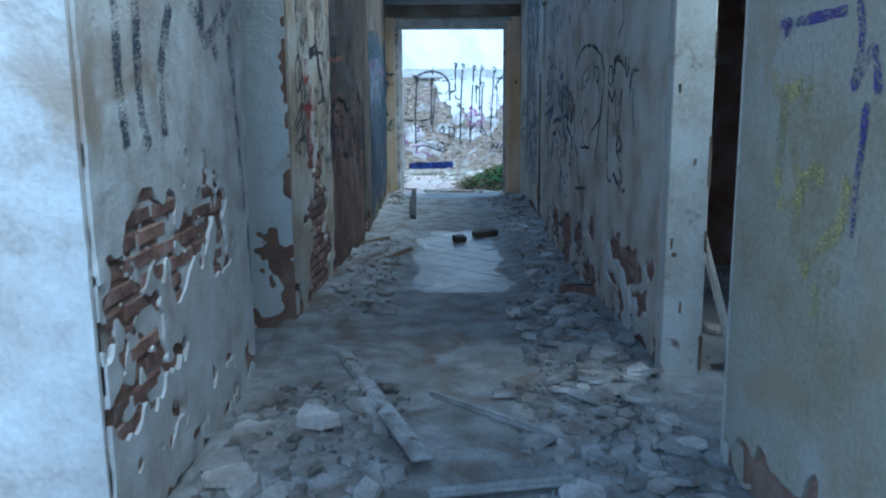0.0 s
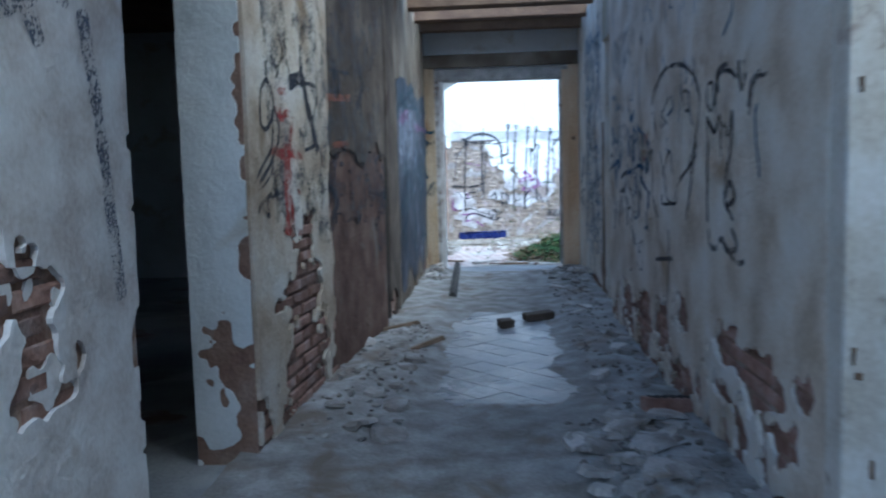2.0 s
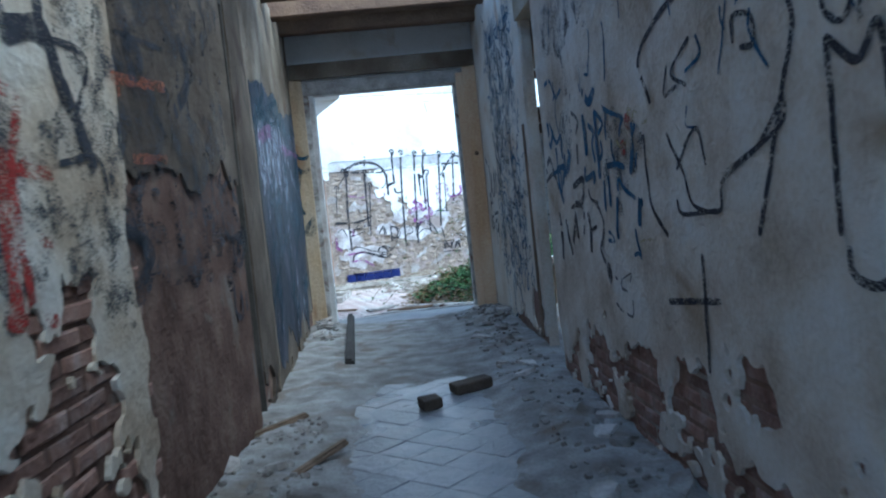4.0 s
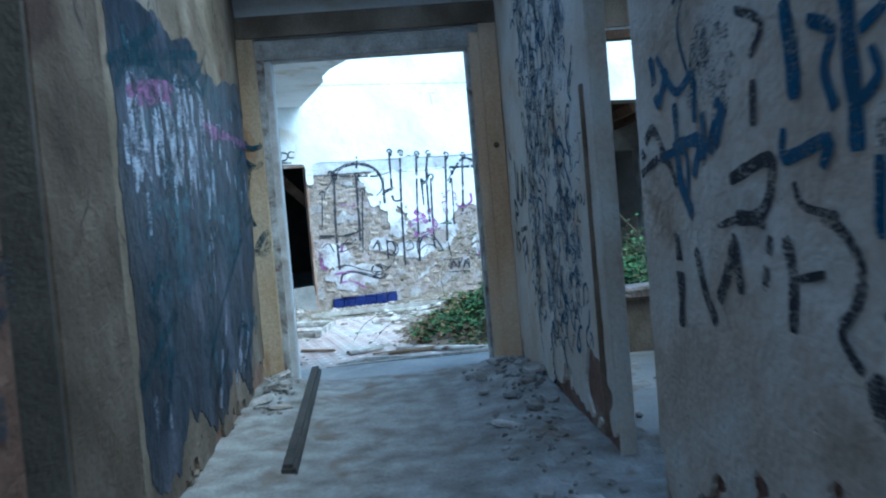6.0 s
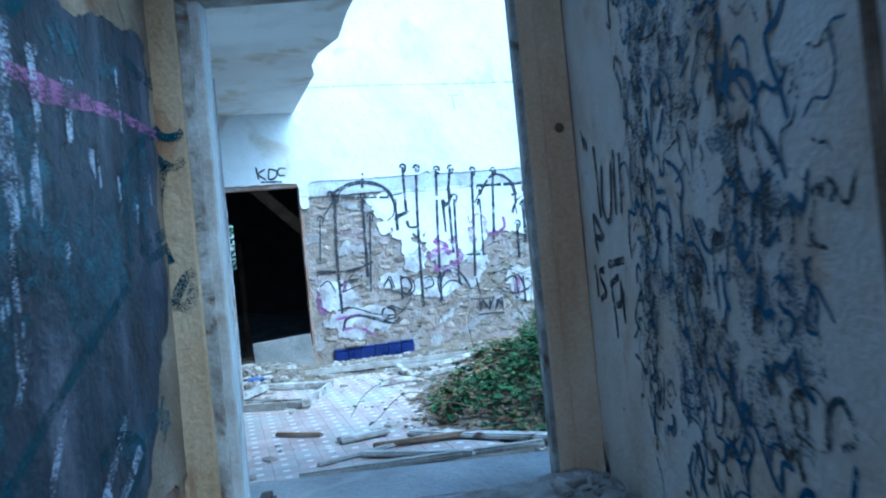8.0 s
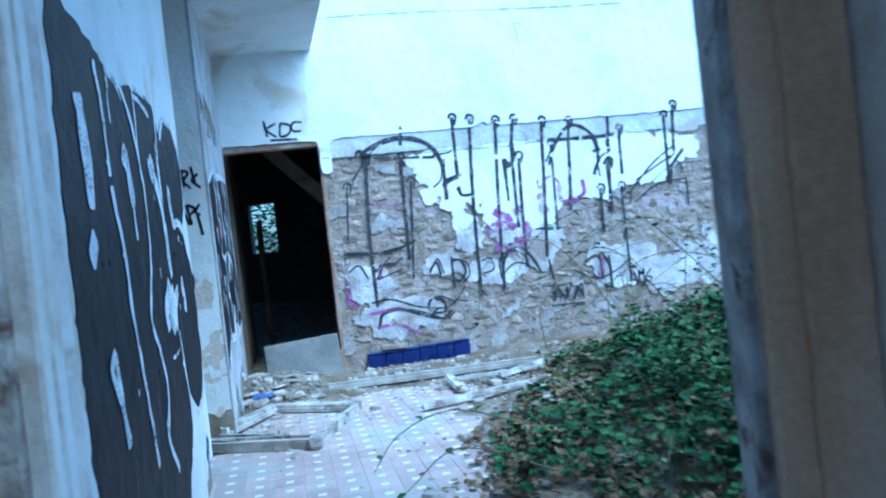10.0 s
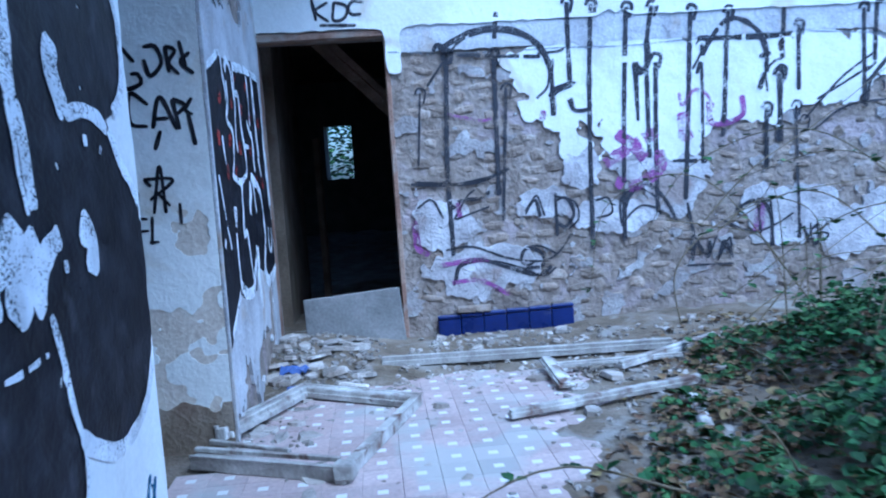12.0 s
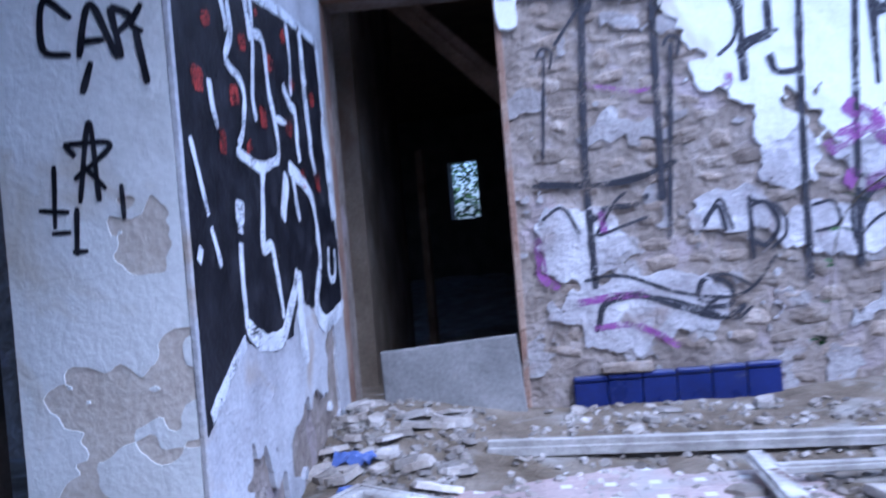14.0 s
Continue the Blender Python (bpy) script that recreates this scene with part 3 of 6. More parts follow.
PAINT["PIER_BLACK"] += [(0.018, s) for s in (((0.27, 1.73), (0.33, 1.79), (0.33, 1.63), (0.25, 1.64), (0.26, 1.68), (0.29, 1.68)), ((0.23, 1.79), (0.18, 1.79), (0.16, 1.72), (0.21, 1.67), (0.23, 1.74)), ((0.14, 1.79), (0.13, 1.68)), ((0.14, 1.79), (0.1, 1.77), (0.13, 1.72), (0.09, 1.67)), ((0.08, 1.81), (0.06, 1.69)), ((0.04, 1.76), (0.08, 1.72), (0.03, 1.67)), ((0.23, 1.55), (0.3, 1.6), (0.31, 1.48), (0.24, 1.46)), ((0.22, 1.45), (0.18, 1.58), (0.12, 1.44)), ((0.21, 1.49), (0.15, 1.49)), ((0.13, 1.57), (0.11, 1.44)), ((0.13, 1.57), (0.08, 1.54), (0.12, 1.5)), ((0.05, 1.57), (0.08, 1.52), (0.05, 1.5)), ((0.19, 1.44), (0.22, 1.36)), ((0.07, 1.51), (0.05, 1.37)),)]
PAINT["SIDE_BLACK"] = []
PAINT["SIDE_BLACK"] += [(0.02, s) for s in (((1.47, 2.05), (1.35, 2.03)), ((1.25, 2.13), (1.17, 2.06)), ((0.94, 2.21), (0.85, 2.14)),)]
PAINT["LM_BLACK"] = []
PAINT["LM_BLACK"] += [(0.022, s) for s in (((2.65, 1.67), (2.67, 1.52), (2.58, 1.51), (2.49, 1.61), (2.56, 1.71), (2.65, 1.67)), ((2.49, 1.62), (2.43, 1.5), (2.54, 1.37), (2.71, 1.27)), ((2.69, 1.17), (2.6, 1.13), (2.62, 1.19), (2.46, 1.23)), ((2.23, 1.74), (1.81, 1.76), (1.91, 1.59)), ((1.54, 1.89), (1.04, 1.93)), ((2.06, 1.43), (1.8, 1.46), (1.75, 1.35)), ((2.29, 1.84), (2.23, 1.74)), ((1.21, 1.66), (1.13, 1.58)), ((1.55, 1.3), (1.45, 1.12)),)]
PAINT["LM_BLACK"] += [(0.035, s) for s in (((0.37, 1.46), (0.32, 1.41), (0.17, 1.47)), ((0.06, 1.47), (0.11, 1.38), (-0.03, 1.36), (-0.1, 1.46), (0.04, 1.47)), ((0.38, 1.3), (0.36, 1.21), (0.29, 1.17)), ((0.28, 1.16), (-0.09, 1.2)), ((0.22, 1.17), (0.23, 1.07), (0.12, 1.03), (-0.05, 1.15)), ((0.12, 1.16), (0.13, 1.06)), ((0.31, 0.94), (0.32, 0.81), (0.2, 0.78), (0.18, 0.9)), ((0.08, 0.89), (0.09, 0.79)), ((0.02, 0.89), (-0.07, 0.8)),)]
PAINT["LM_RED"] = []
PAINT["LM_RED"] += [(0.035, s) for s in (((2.43, 1.68), (2.3, 1.69)), ((2.42, 1.59), (2.24, 1.59)), ((2.23, 1.59), (2.31, 1.36), (2.29, 1.06)), ((2.49, 1.41), (2.1, 1.4)), ((2.36, 1.06), (2.17, 1.03)), ((2.51, 1.42), (2.39, 1.39)),)]
PAINT["LM_ORANGE"] = []
PAINT["LM_ORANGE"] += [(0.04, s) for s in (((1.62, 1.73), (1.07, 1.78)), ((1.5, 1.48), (1.13, 1.5)), ((1.58, 1.72), (1.55, 1.68)),)]
PAINT["LF_TEAL"] = []
PAINT["LF_TEAL"] += [(0.045, s) for s in (((2.45, 1.96), (2.24, 1.99), (2.01, 1.97), (1.7, 1.99), (1.37, 2.11), (1.09, 2.31)), ((1.94, 2.06), (1.68, 2.07), (1.32, 2.01), (1.13, 2.17)), ((1.78, 0.49), (1.61, 0.67), (1.16, 0.92), (0.58, 1.2)), ((2.61, 0.98), (2.45, 0.88), (2.39, 0.67)), ((0.98, 0.64), (0.76, 0.68), (0.57, 0.57), (0.85, 0.41)), ((1.6, 0.44), (1.26, 0.6)), ((2.41, 1.09), (2.52, 0.99), (2.49, 0.8)), ((2.12, 2.01), (2.26, 1.89), (2.13, 1.8)),)]
PAINT["LF_TEAL"] += [(0.05, s) for s in (((0.37, 2.1), (0.05, 2.07), (-0.59, 2.16)), ((-0.51, 2.01), (0.17, 1.82), (0.51, 1.62), (0.51, 1.29)), ((0.42, 1.32), (-0.11, 1.45), (-0.18, 1.4), (0.35, 1.29)), ((2.81, 1.88), (2.54, 1.98), (2.11, 2.18)), ((2.75, 1.81), (2.45, 1.97), (1.31, 2.22)), ((2.83, 0.69), (2.51, 0.81), (2.24, 0.92)), ((2.24, 0.92), (2.55, 0.48)),)]
PAINT["LF_PALEPAINT"] = []
PAINT["LF_PALEPAINT"] += [(0.035, s) for s in (((2.11, 1.85), (2.11, 1.66)), ((1.9, 1.82), (1.88, 1.65)), ((1.69, 1.82), (1.67, 1.64)), ((2.28, 1.76), (2.27, 1.64)), ((1.45, 1.8), (1.43, 1.6)), ((2.48, 1.43), (2.48, 1.25)), ((1.18, 0.87), (1.34, 0.61)), ((0.91, 0.53), (1.08, 0.34)), ((1.36, 1.08), (1.46, 0.91)),)]
PAINT["LF_PALEPAINT"] += [(0.05, s) for s in (((2.6, 1.75), (2.59, 1.61)), ((2.45, 1.76), (2.49, 1.54)), ((2.29, 1.76), (2.31, 1.5)), ((2.06, 1.82), (2.08, 1.54)), ((1.89, 1.78), (1.95, 1.48)), ((1.56, 1.8), (1.56, 1.55)), ((2.69, 1.67), (2.7, 1.52)), ((2.4, 1.65), (2.43, 1.47)), ((1.21, 1.94), (1.19, 1.71)), ((0.95, 1.89), (0.97, 1.68)), ((2.16, 1.91), (2.13, 1.79)), ((1.9, 1.99), (1.91, 1.85)), ((0.69, 0.75), (1.15, 0.37)), ((0.6, 0.6), (0.93, 0.41)), ((1.41, 0.62), (1.58, 0.34)), ((2.49, 0.59), (2.47, 0.47)), ((2.66, 0.64), (2.65, 0.51)),)]
PAINT["LF_PINKPAINT"] = []
PAINT["LF_PINKPAINT"] += [(0.045, s) for s in (((2.47, 1.83), (2.27, 1.87), (2.03, 1.87), (1.99, 1.8)), ((1.23, 1.79), (0.58, 1.85), (-0.05, 1.84)),)]
PAINT["LF_PINKPAINT"] += [(0.05, s) for s in (((2.63, 1.8), (2.31, 1.88), (1.92, 1.94)), ((1.36, 1.83), (0.77, 1.85)), ((2.49, 1.79), (2, 1.89)),)]
PAINT["RE_VIOLET"] = []
PAINT["RE_VIOLET"] += [(0.03, s) for s in (((6.37, 1.63), (6.28, 1.63), (6.32, 1.6)), ((6.25, 1.63), (6.08, 1.63), (5.97, 1.63)), ((5.92, 1.65), (5.89, 1.57), (5.91, 1.45), (5.84, 1.53), (5.8, 1.43)), ((5.85, 1.41), (5.87, 1.09)),)]
PAINT["RE_YELLOW"] = []
PAINT["RE_YELLOW"] += [(0.05, s) for s in (((6.38, 1.5), (6.33, 1.43), (6.15, 1.46), (6.17, 1.38)), ((6.3, 1.4), (6.31, 1.22), (6.24, 1.11), (6.08, 1.24), (6.04, 1.2)), ((6.15, 1.23), (6.19, 1.04), (6.08, 1.01), (5.94, 1.11), (5.9, 1.23)), ((6.14, 1), (6.08, 0.95)), ((5.97, 1), (5.92, 0.97)), ((6.03, 0.94), (6.02, 0.85)), ((6.23, 1.3), (6.17, 1.18)),)]
PAINT["LE_BLACK"] = []
PAINT["LE_BLACK"] += [(0.03, s) for s in (((1.48, 1.7), (1.49, 1.47), (1.46, 1.3)), ((1.34, 1.72), (1.34, 1.4), (1.29, 1.29)), ((1.03, 1.75), (1.15, 1.53), (1.14, 1.32)), ((0.82, 1.78), (0.71, 1.7), (0.69, 1.64), (0.26, 1.85)), ((0.69, 1.8), (0.69, 1.62)), ((0.39, 1.84), (0.42, 1.7)), ((0.33, 1.71), (0.27, 1.39), (0.21, 0.97)), ((0.57, 1.69), (0.52, 1.59)),)]
PAINT["RF_BLACK"] = []
PAINT["RF_BLACK"] += [(0.03, s) for s in (((2.25, 1.68), (2.22, 1.59)), ((2.04, 1.58), (2.04, 1.29)), ((1.95, 1.49), (2, 1.34), (1.94, 1.27), (1.88, 1.31), (1.81, 1.5)), ((1.77, 1.53), (1.81, 1.29)), ((1.69, 1.51), (1.73, 1.29)), ((2.16, 1.31), (2.16, 1.22), (2.04, 1.22), (2.16, 1.31)), ((2.18, 1.21), (2.12, 1.15)), ((2.07, 1.08), (2.16, 1.06), (2.08, 0.99), (2.17, 0.95)), ((2.22, 1.1), (2.2, 0.96)), ((2.01, 1.1), (1.75, 1.12)), ((1.99, 1.02), (1.95, 0.81)), ((2.01, 1.02), (1.85, 1.05), (1.85, 0.96), (1.94, 0.94)), ((1.81, 1.01), (1.82, 0.88)), ((2.21, 1.64), (2.16, 1.58)),)]
PAINT["YL_WHITE"] = []
PAINT["YL_WHITE"] += [(0.06, ((1.81, 1.81), (1.76, 1.63), (1.74, 1.42), (1.67, 1.23), (1.65, 1.03), (1.6, 0.82), (1.54, 0.62), (1.51, 0.54))), (0.055, ((1.67, 1.82), (1.45, 1.8), (1.33, 1.7), (1.23, 1.55), (1.18, 1.42), (1.21, 1.23), (1.34, 1.03), (1.25, 0.9), (1.19, 0.78), (1.23, 0.66), (1.29, 0.58), (1.15, 0.43))), (0.032, ((1.65, 1.8), (1.66, 1.73), (1.66, 1.65))), (0.028, ((1.64, 1.81), (1.54, 1.8), (1.46, 1.76))), (0.04, ((1.24, 1.85), (1.23, 1.77), (1.25, 1.65), (1.23, 1.55))), (0.034, ((1.22, 1.82), (1.04, 1.82), (0.89, 1.8))), (0.045, ((1.24, 1.85), (1, 1.87), (0.76, 1.87), (0.77, 1.75), (0.8, 1.6), (0.81, 1.38)))]
PAINT["YL_WHITE"] += [(0.09, ((1.53, 1.58), (1.47, 1.54), (1.45, 1.48), (1.44, 1.4))), (0.051, ((1.44, 1.4), (1.43, 1.34), (1.42, 1.29))), (0.134, ((1, 1.6), (0.93, 1.56))), (0.087, ((0.92, 1.54), (0.86, 1.46), (0.81, 1.38))), (0.102, ((2.07, 1.66), (2.05, 1.56), (2.03, 1.46), (2.03, 1.36))), (0.123, ((2.09, 1.28), (2.04, 1.23))), (0.07, ((1.94, 0.97), (2.01, 0.93), (1.98, 0.89), (1.94, 0.82), (1.91, 0.7))), (0.055, ((1.94, 0.97), (1.94, 0.88), (1.93, 0.79))), (0.035, ((1.72, 0.83), (1.73, 0.81))), (0.076, ((0.81, 1.38), (0.78, 1.26), (0.77, 1.15))), (0.045, ((0.68, 1.74), (0.5, 1.85), (0.37, 1.88)))]
PAINT["YL_WHITE"] += [(0.057, ((0.31, 1.88), (0.22, 1.85), (0.1, 1.76), (0.05, 1.62), (0.08, 1.48), (0.18, 1.4))), (0.056, ((0.24, 1.37), (0.16, 1.27), (0.03, 1.15), (-0.01, 0.98), (-0, 0.77), (0.06, 0.62), (0.18, 0.53), (0.38, 0.5), (0.56, 0.56), (0.65, 0.62))), (0.048, ((0.74, 0.92), (0.7, 0.81), (0.67, 0.68), (0.63, 0.58), (0.65, 0.47), (0.74, 0.41))), (0.093, ((0.58, 1.54), (0.6, 1.48), (0.57, 1.41), (0.54, 1.37))), (0.044, ((0.54, 1.37), (0.43, 1.39), (0.32, 1.38), (0.25, 1.35))), (0.03, ((0.82, 1.71), (0.83, 1.6), (0.83, 1.5), (0.84, 1.38), (0.82, 1.26), (0.8, 1.14))), (0.063, ((1.04, 1.6), (0.96, 1.58), (0.88, 1.53), (0.85, 1.46)))]
PAINT["YL_WHITE"] += [(0.098, ((0.86, 1.13), (0.91, 1.07), (1, 1.02), (0.99, 0.94))), (0.126, ((0.76, 1.08), (0.84, 1.02), (0.91, 0.93))), (0.072, ((0.65, 1.09), (0.73, 1.05), (0.79, 0.97), (0.77, 0.93))), (0.099, ((0.52, 1.11), (0.45, 1.06), (0.47, 0.98))), (0.032, ((0.63, 1.03), (0.63, 1))), (0.025, ((0.98, 0.83), (0.9, 0.83), (0.77, 0.84))), (0.038, ((0.42, 1.33), (0.42, 1.3))), (0.035, ((0.32, 1.3), (0.31, 1.29))), (0.029, ((0.97, 1.48), (0.96, 1.46))), (0.027, ((1.04, 1.19), (1.04, 1.15))), (0.021, ((1.27, 0.89), (1.22, 0.84), (1.2, 0.76), (1.24, 0.67), (1.3, 0.63)))]
PAINT["SIDE_WHITE"] = []
PAINT["SIDE_WHITE"] += [(0.033, ((1.33, 1.69), (1.31, 1.6), (1.37, 1.52), (1.34, 1.49), (1.26, 1.47), (1.22, 1.41), (1.27, 1.3), (1.34, 1.24))), (0.036, ((1.34, 1.24), (1.22, 1.22), (1.09, 1.21), (0.92, 1.25))), (0.036, ((1.08, 1.77), (1.1, 1.58), (1.13, 1.44), (1.11, 1.36))), (0.038, ((1.07, 1.66), (0.97, 1.65), (0.95, 1.51), (0.91, 1.4), (0.89, 1.28), (0.93, 1.24))), (0.026, ((0.89, 1.4), (0.77, 1.4))), (0.046, ((0.78, 1.54), (0.7, 1.48), (0.63, 1.46), (0.63, 1.35), (0.61, 1.27))), (0.041, ((0.66, 1.8), (0.64, 1.68), (0.67, 1.52))), (0.067, ((0.44, 1.82), (0.44, 1.54), (0.41, 1.35), (0.37, 1.24))), (0.038, ((1.52, 1.42), (1.51, 1.34), (1.48, 1.29)))]
PAINT["SIDE_WHITE"] += [(0.047, ((1.76, 1.28), (1.74, 1.17), (1.72, 1.09))), (0.026, ((1.69, 1.24), (1.63, 1.1), (1.58, 0.97), (1.55, 0.9))), (0.073, ((1.35, 1.09), (1.36, 1.02))), (0.038, ((1.36, 1.02), (1.38, 0.88), (1.38, 0.75), (1.38, 0.71))), (0.041, ((1.09, 1.21), (1.13, 1.09), (1.16, 0.98), (1.16, 0.94), (1.08, 0.95), (1.05, 0.89), (1.01, 0.75), (1.01, 0.7))), (0.059, ((1.38, 0.72), (1.26, 0.66), (1.15, 0.64), (1.02, 0.65), (0.89, 0.74), (0.77, 0.85))), (0.064, ((0.82, 1.21), (0.91, 1.04))), (0.039, ((0.74, 1.23), (0.71, 1.09), (0.68, 1.04))), (0.057, ((0.78, 1.24), (0.48, 1.14), (0.41, 0.93), (0.42, 0.84))), (0.084, ((0.77, 0.85), (0.76, 0.68), (0.74, 0.5)))]
PAINT["SIDE_WHITE"] += [(0.074, ((0.44, 0.84), (0.52, 0.7), (0.37, 0.61), (0.02, 0.65))), (0.067, ((0.16, 1.51), (0.13, 1.28), (0.1, 1.05))), (0.061, ((-0.01, 1.03), (0.01, 0.68))), (0.038, ((0.23, 0.93), (0.25, 0.8), (0.14, 0.8), (0.12, 0.92))), (0.047, ((1.39, 0.68), (1.54, 0.61), (1.7, 0.52), (1.75, 0.46))), (0.032, ((1.67, 0.98), (1.74, 0.87))), (0.035, ((1.78, 1.68), (1.62, 1.74), (1.43, 1.81), (1.4, 1.73), (1.36, 1.64), (1.33, 1.6))), (0.045, ((1.34, 1.74), (1.26, 1.8), (1.16, 1.76), (1.13, 1.69), (1.12, 1.62))), (0.049, ((1.11, 1.79), (0.69, 1.83), (0.15, 1.85))), (0.069, ((0.15, 1.85), (0.13, 1.58), (0.09, 1.28), (0.03, 1.03)))]
PAINT["SIDE_RED"] = []
PAINT["SIDE_RED"] += [(0.057, ((1.75, 1.54), (1.76, 1.49))), (0.065, ((1.52, 1.61), (1.5, 1.57))), (0.086, ((1.6, 1.44), (1.6, 1.37))), (0.09, ((1.32, 1.44), (1.31, 1.38))), (0.087, ((1.21, 1.62), (1.2, 1.57))), (0.076, ((1.03, 1.42), (1.03, 1.35))), (0.083, ((0.91, 1.62), (0.91, 1.56))), (0.093, ((0.74, 1.42), (0.74, 1.35))), (0.075, ((0.63, 1.59), (0.63, 1.55))), (0.062, ((1.03, 1.75), (1.02, 1.73))), (0.063, ((1.45, 1.29), (1.45, 1.22))), (0.064, ((1.22, 1.28), (1.2, 1.25))), (0.078, ((0.58, 1.24), (0.59, 1.17))), (0.07, ((0.33, 1.24), (0.34, 1.17))), (0.08, ((0.33, 1.59), (0.32, 1.53))), (0.071, ((0.72, 1.76), (0.71, 1.71)))]
PAINT["RM_BLUE"] = []
PAINT["RM_BLUE"] += [(0.037, ((3.28, 1.7), (3.18, 1.63), (3.09, 1.66), (3.07, 1.68))), (0.038, ((3.31, 1.59), (3.29, 1.46), (3.29, 1.39))), (0.024, ((3.23, 1.53), (3.15, 1.49), (3.18, 1.43), (3.15, 1.35))), (0.038, ((3.1, 1.58), (3.1, 1.46), (3.09, 1.36), (3.09, 1.27))), (0.02, ((3.1, 1.58), (2.98, 1.51), (3.07, 1.47))), (0.019, ((3.04, 1.44), (3.02, 1.39), (3.06, 1.36), (3.1, 1.35))), (0.016, ((2.95, 1.57), (2.81, 1.53), (2.68, 1.5))), (0.016, ((2.91, 1.55), (2.94, 1.5), (2.94, 1.43))), (0.018, ((2.68, 1.5), (2.73, 1.47), (2.76, 1.43))), (0.021, ((2.86, 1.43), (2.87, 1.37), (2.84, 1.33))), (0.021, ((2.96, 1.32), (2.83, 1.32), (2.72, 1.3)))]
PAINT["RM_BLUE"] += [(0.028, ((2.59, 1.47), (2.6, 1.41), (2.62, 1.34), (2.66, 1.27))), (0.021, ((2.55, 1.46), (2.59, 1.42), (2.61, 1.39))), (0.012, ((2.56, 1.35), (2.6, 1.29))), (0.025, ((2.95, 1.28), (2.96, 1.21), (2.96, 1.14))), (0.024, ((3.03, 1.26), (3.04, 1.12))), (0.023, ((2.82, 1.26), (2.85, 1.18), (2.89, 1.06), (2.89, 1))), (0.016, ((2.81, 1.26), (2.74, 1.21), (2.62, 1.17))), (0.032, ((2.57, 1.17), (2.59, 1.12), (2.61, 1.06))), (0.02, ((2.56, 1.17), (2.55, 1.14))), (0.014, ((3.03, 1.03), (2.98, 1.02), (2.95, 0.99), (3.04, 0.99))), (0.02, ((2.66, 1.05), (2.65, 1), (2.61, 0.94))), (0.013, ((2.7, 0.94), (2.64, 0.95), (2.61, 0.93)))]
PAINT["RM_BLUE"] += [(0.024, ((3.34, 1.34), (3.34, 1.28), (3.18, 1.3), (3.21, 1.25))), (0.021, ((3.74, 1.33), (3.62, 1.42), (3.67, 1.33))), (0.019, ((4.08, 1.85), (3.93, 1.85), (3.83, 1.75), (3.7, 1.77))), (0.022, ((4.05, 1.63), (3.92, 1.51), (3.79, 1.53), (3.8, 1.41))), (0.021, ((4.05, 1.34), (3.88, 1.34), (3.88, 1.18))), (0.03, ((4.1, 1.64), (4.06, 1.5), (3.97, 1.58))), (0.03, ((3.93, 1.48), (3.93, 1.28), (3.85, 1.17))), (0.03, ((3.74, 1.43), (3.75, 1.31))), (0.03, ((3.64, 1.45), (3.71, 1.32))), (0.03, ((3.97, 1.36), (3.78, 1.36), (3.83, 1.27)))]
PAINT["RM_YELLOW"] = []
PAINT["RM_YELLOW"] += [(0.027, ((2.63, 1.52), (2.56, 1.5), (2.51, 1.51))), (0.013, ((2.8, 1.42), (2.75, 1.39), (2.64, 1.41))), (0.009, ((2.61, 1), (2.53, 1.01), (2.46, 1.01))), (0.02, ((2.47, 1.45), (2.41, 1.46)))]
PAINT["FAR_MAGENTA"] = []
PAINT["FAR_MAGENTA"] += [(0.077, ((8.76, 1.18), (8.6, 1.27), (8.44, 1.35), (8.38, 1.36))), (0.077, ((8.67, 1.38), (8.58, 1.3), (8.48, 1.2))), (0.085, ((8.38, 1.25), (8.39, 1.12), (8.57, 1.02), (8.69, 1.06))), (0.095, ((8.21, 1.49), (8.19, 1.3))), (0.039, ((8.03, 1.55), (8, 1.4), (7.8, 1.44), (7.79, 1.58))), (0.023, ((8.23, 1.62), (8.21, 1.54), (8.13, 1.63), (8.05, 1.61), (7.99, 1.51))), (0.034, ((9.91, 0.58), (9.72, 0.6), (9.58, 0.6))), (0.045, ((10.06, 0.89), (10.05, 0.71), (9.98, 0.66))), (0.034, ((9.76, 0.89), (9.77, 0.99))), (0.019, ((9.8, 1.57), (9.58, 1.52), (9.51, 1.53))), (0.046, ((9.16, 1.56), (9.17, 1.5))), (0.073, ((7.68, 0.84), (7.71, 0.64)))]
PAINT["FAR_MAGENTA"] += [(0.03, ((9.84, 0.46), (9.65, 0.46), (9.46, 0.35)))]
PAINT["RM_BLACK"] = []
PAINT["RM_BLACK"] += [(0.02, ((2.23, 1.39), (2.11, 1.26), (2.04, 1.14), (1.85, 1.12), (1.81, 1.21), (1.58, 1.29), (1.43, 1.4))), (0.02, ((1.79, 1.23), (1.46, 1.33), (1.43, 1.42))), (0.02, ((2.17, 1.61), (2.22, 1.52), (2.09, 1.53))), (0.02, ((1.22, 1.63), (1.15, 1.63), (1.13, 1.56), (1.17, 1.52), (1.23, 1.56), (1.22, 1.63))), (0.02, ((1.68, 1.58), (1.67, 1.65), (1.57, 1.63), (1.56, 1.56), (1.64, 1.56))), (0.02, ((2.01, 1.52), (2.13, 1.58), (1.96, 1.66))), (0.02, ((2.16, 1.26), (1.98, 1.38), (1.92, 1.26))), (0.02, ((2.17, 1.16), (2.13, 1.11), (1.87, 1.12)))]
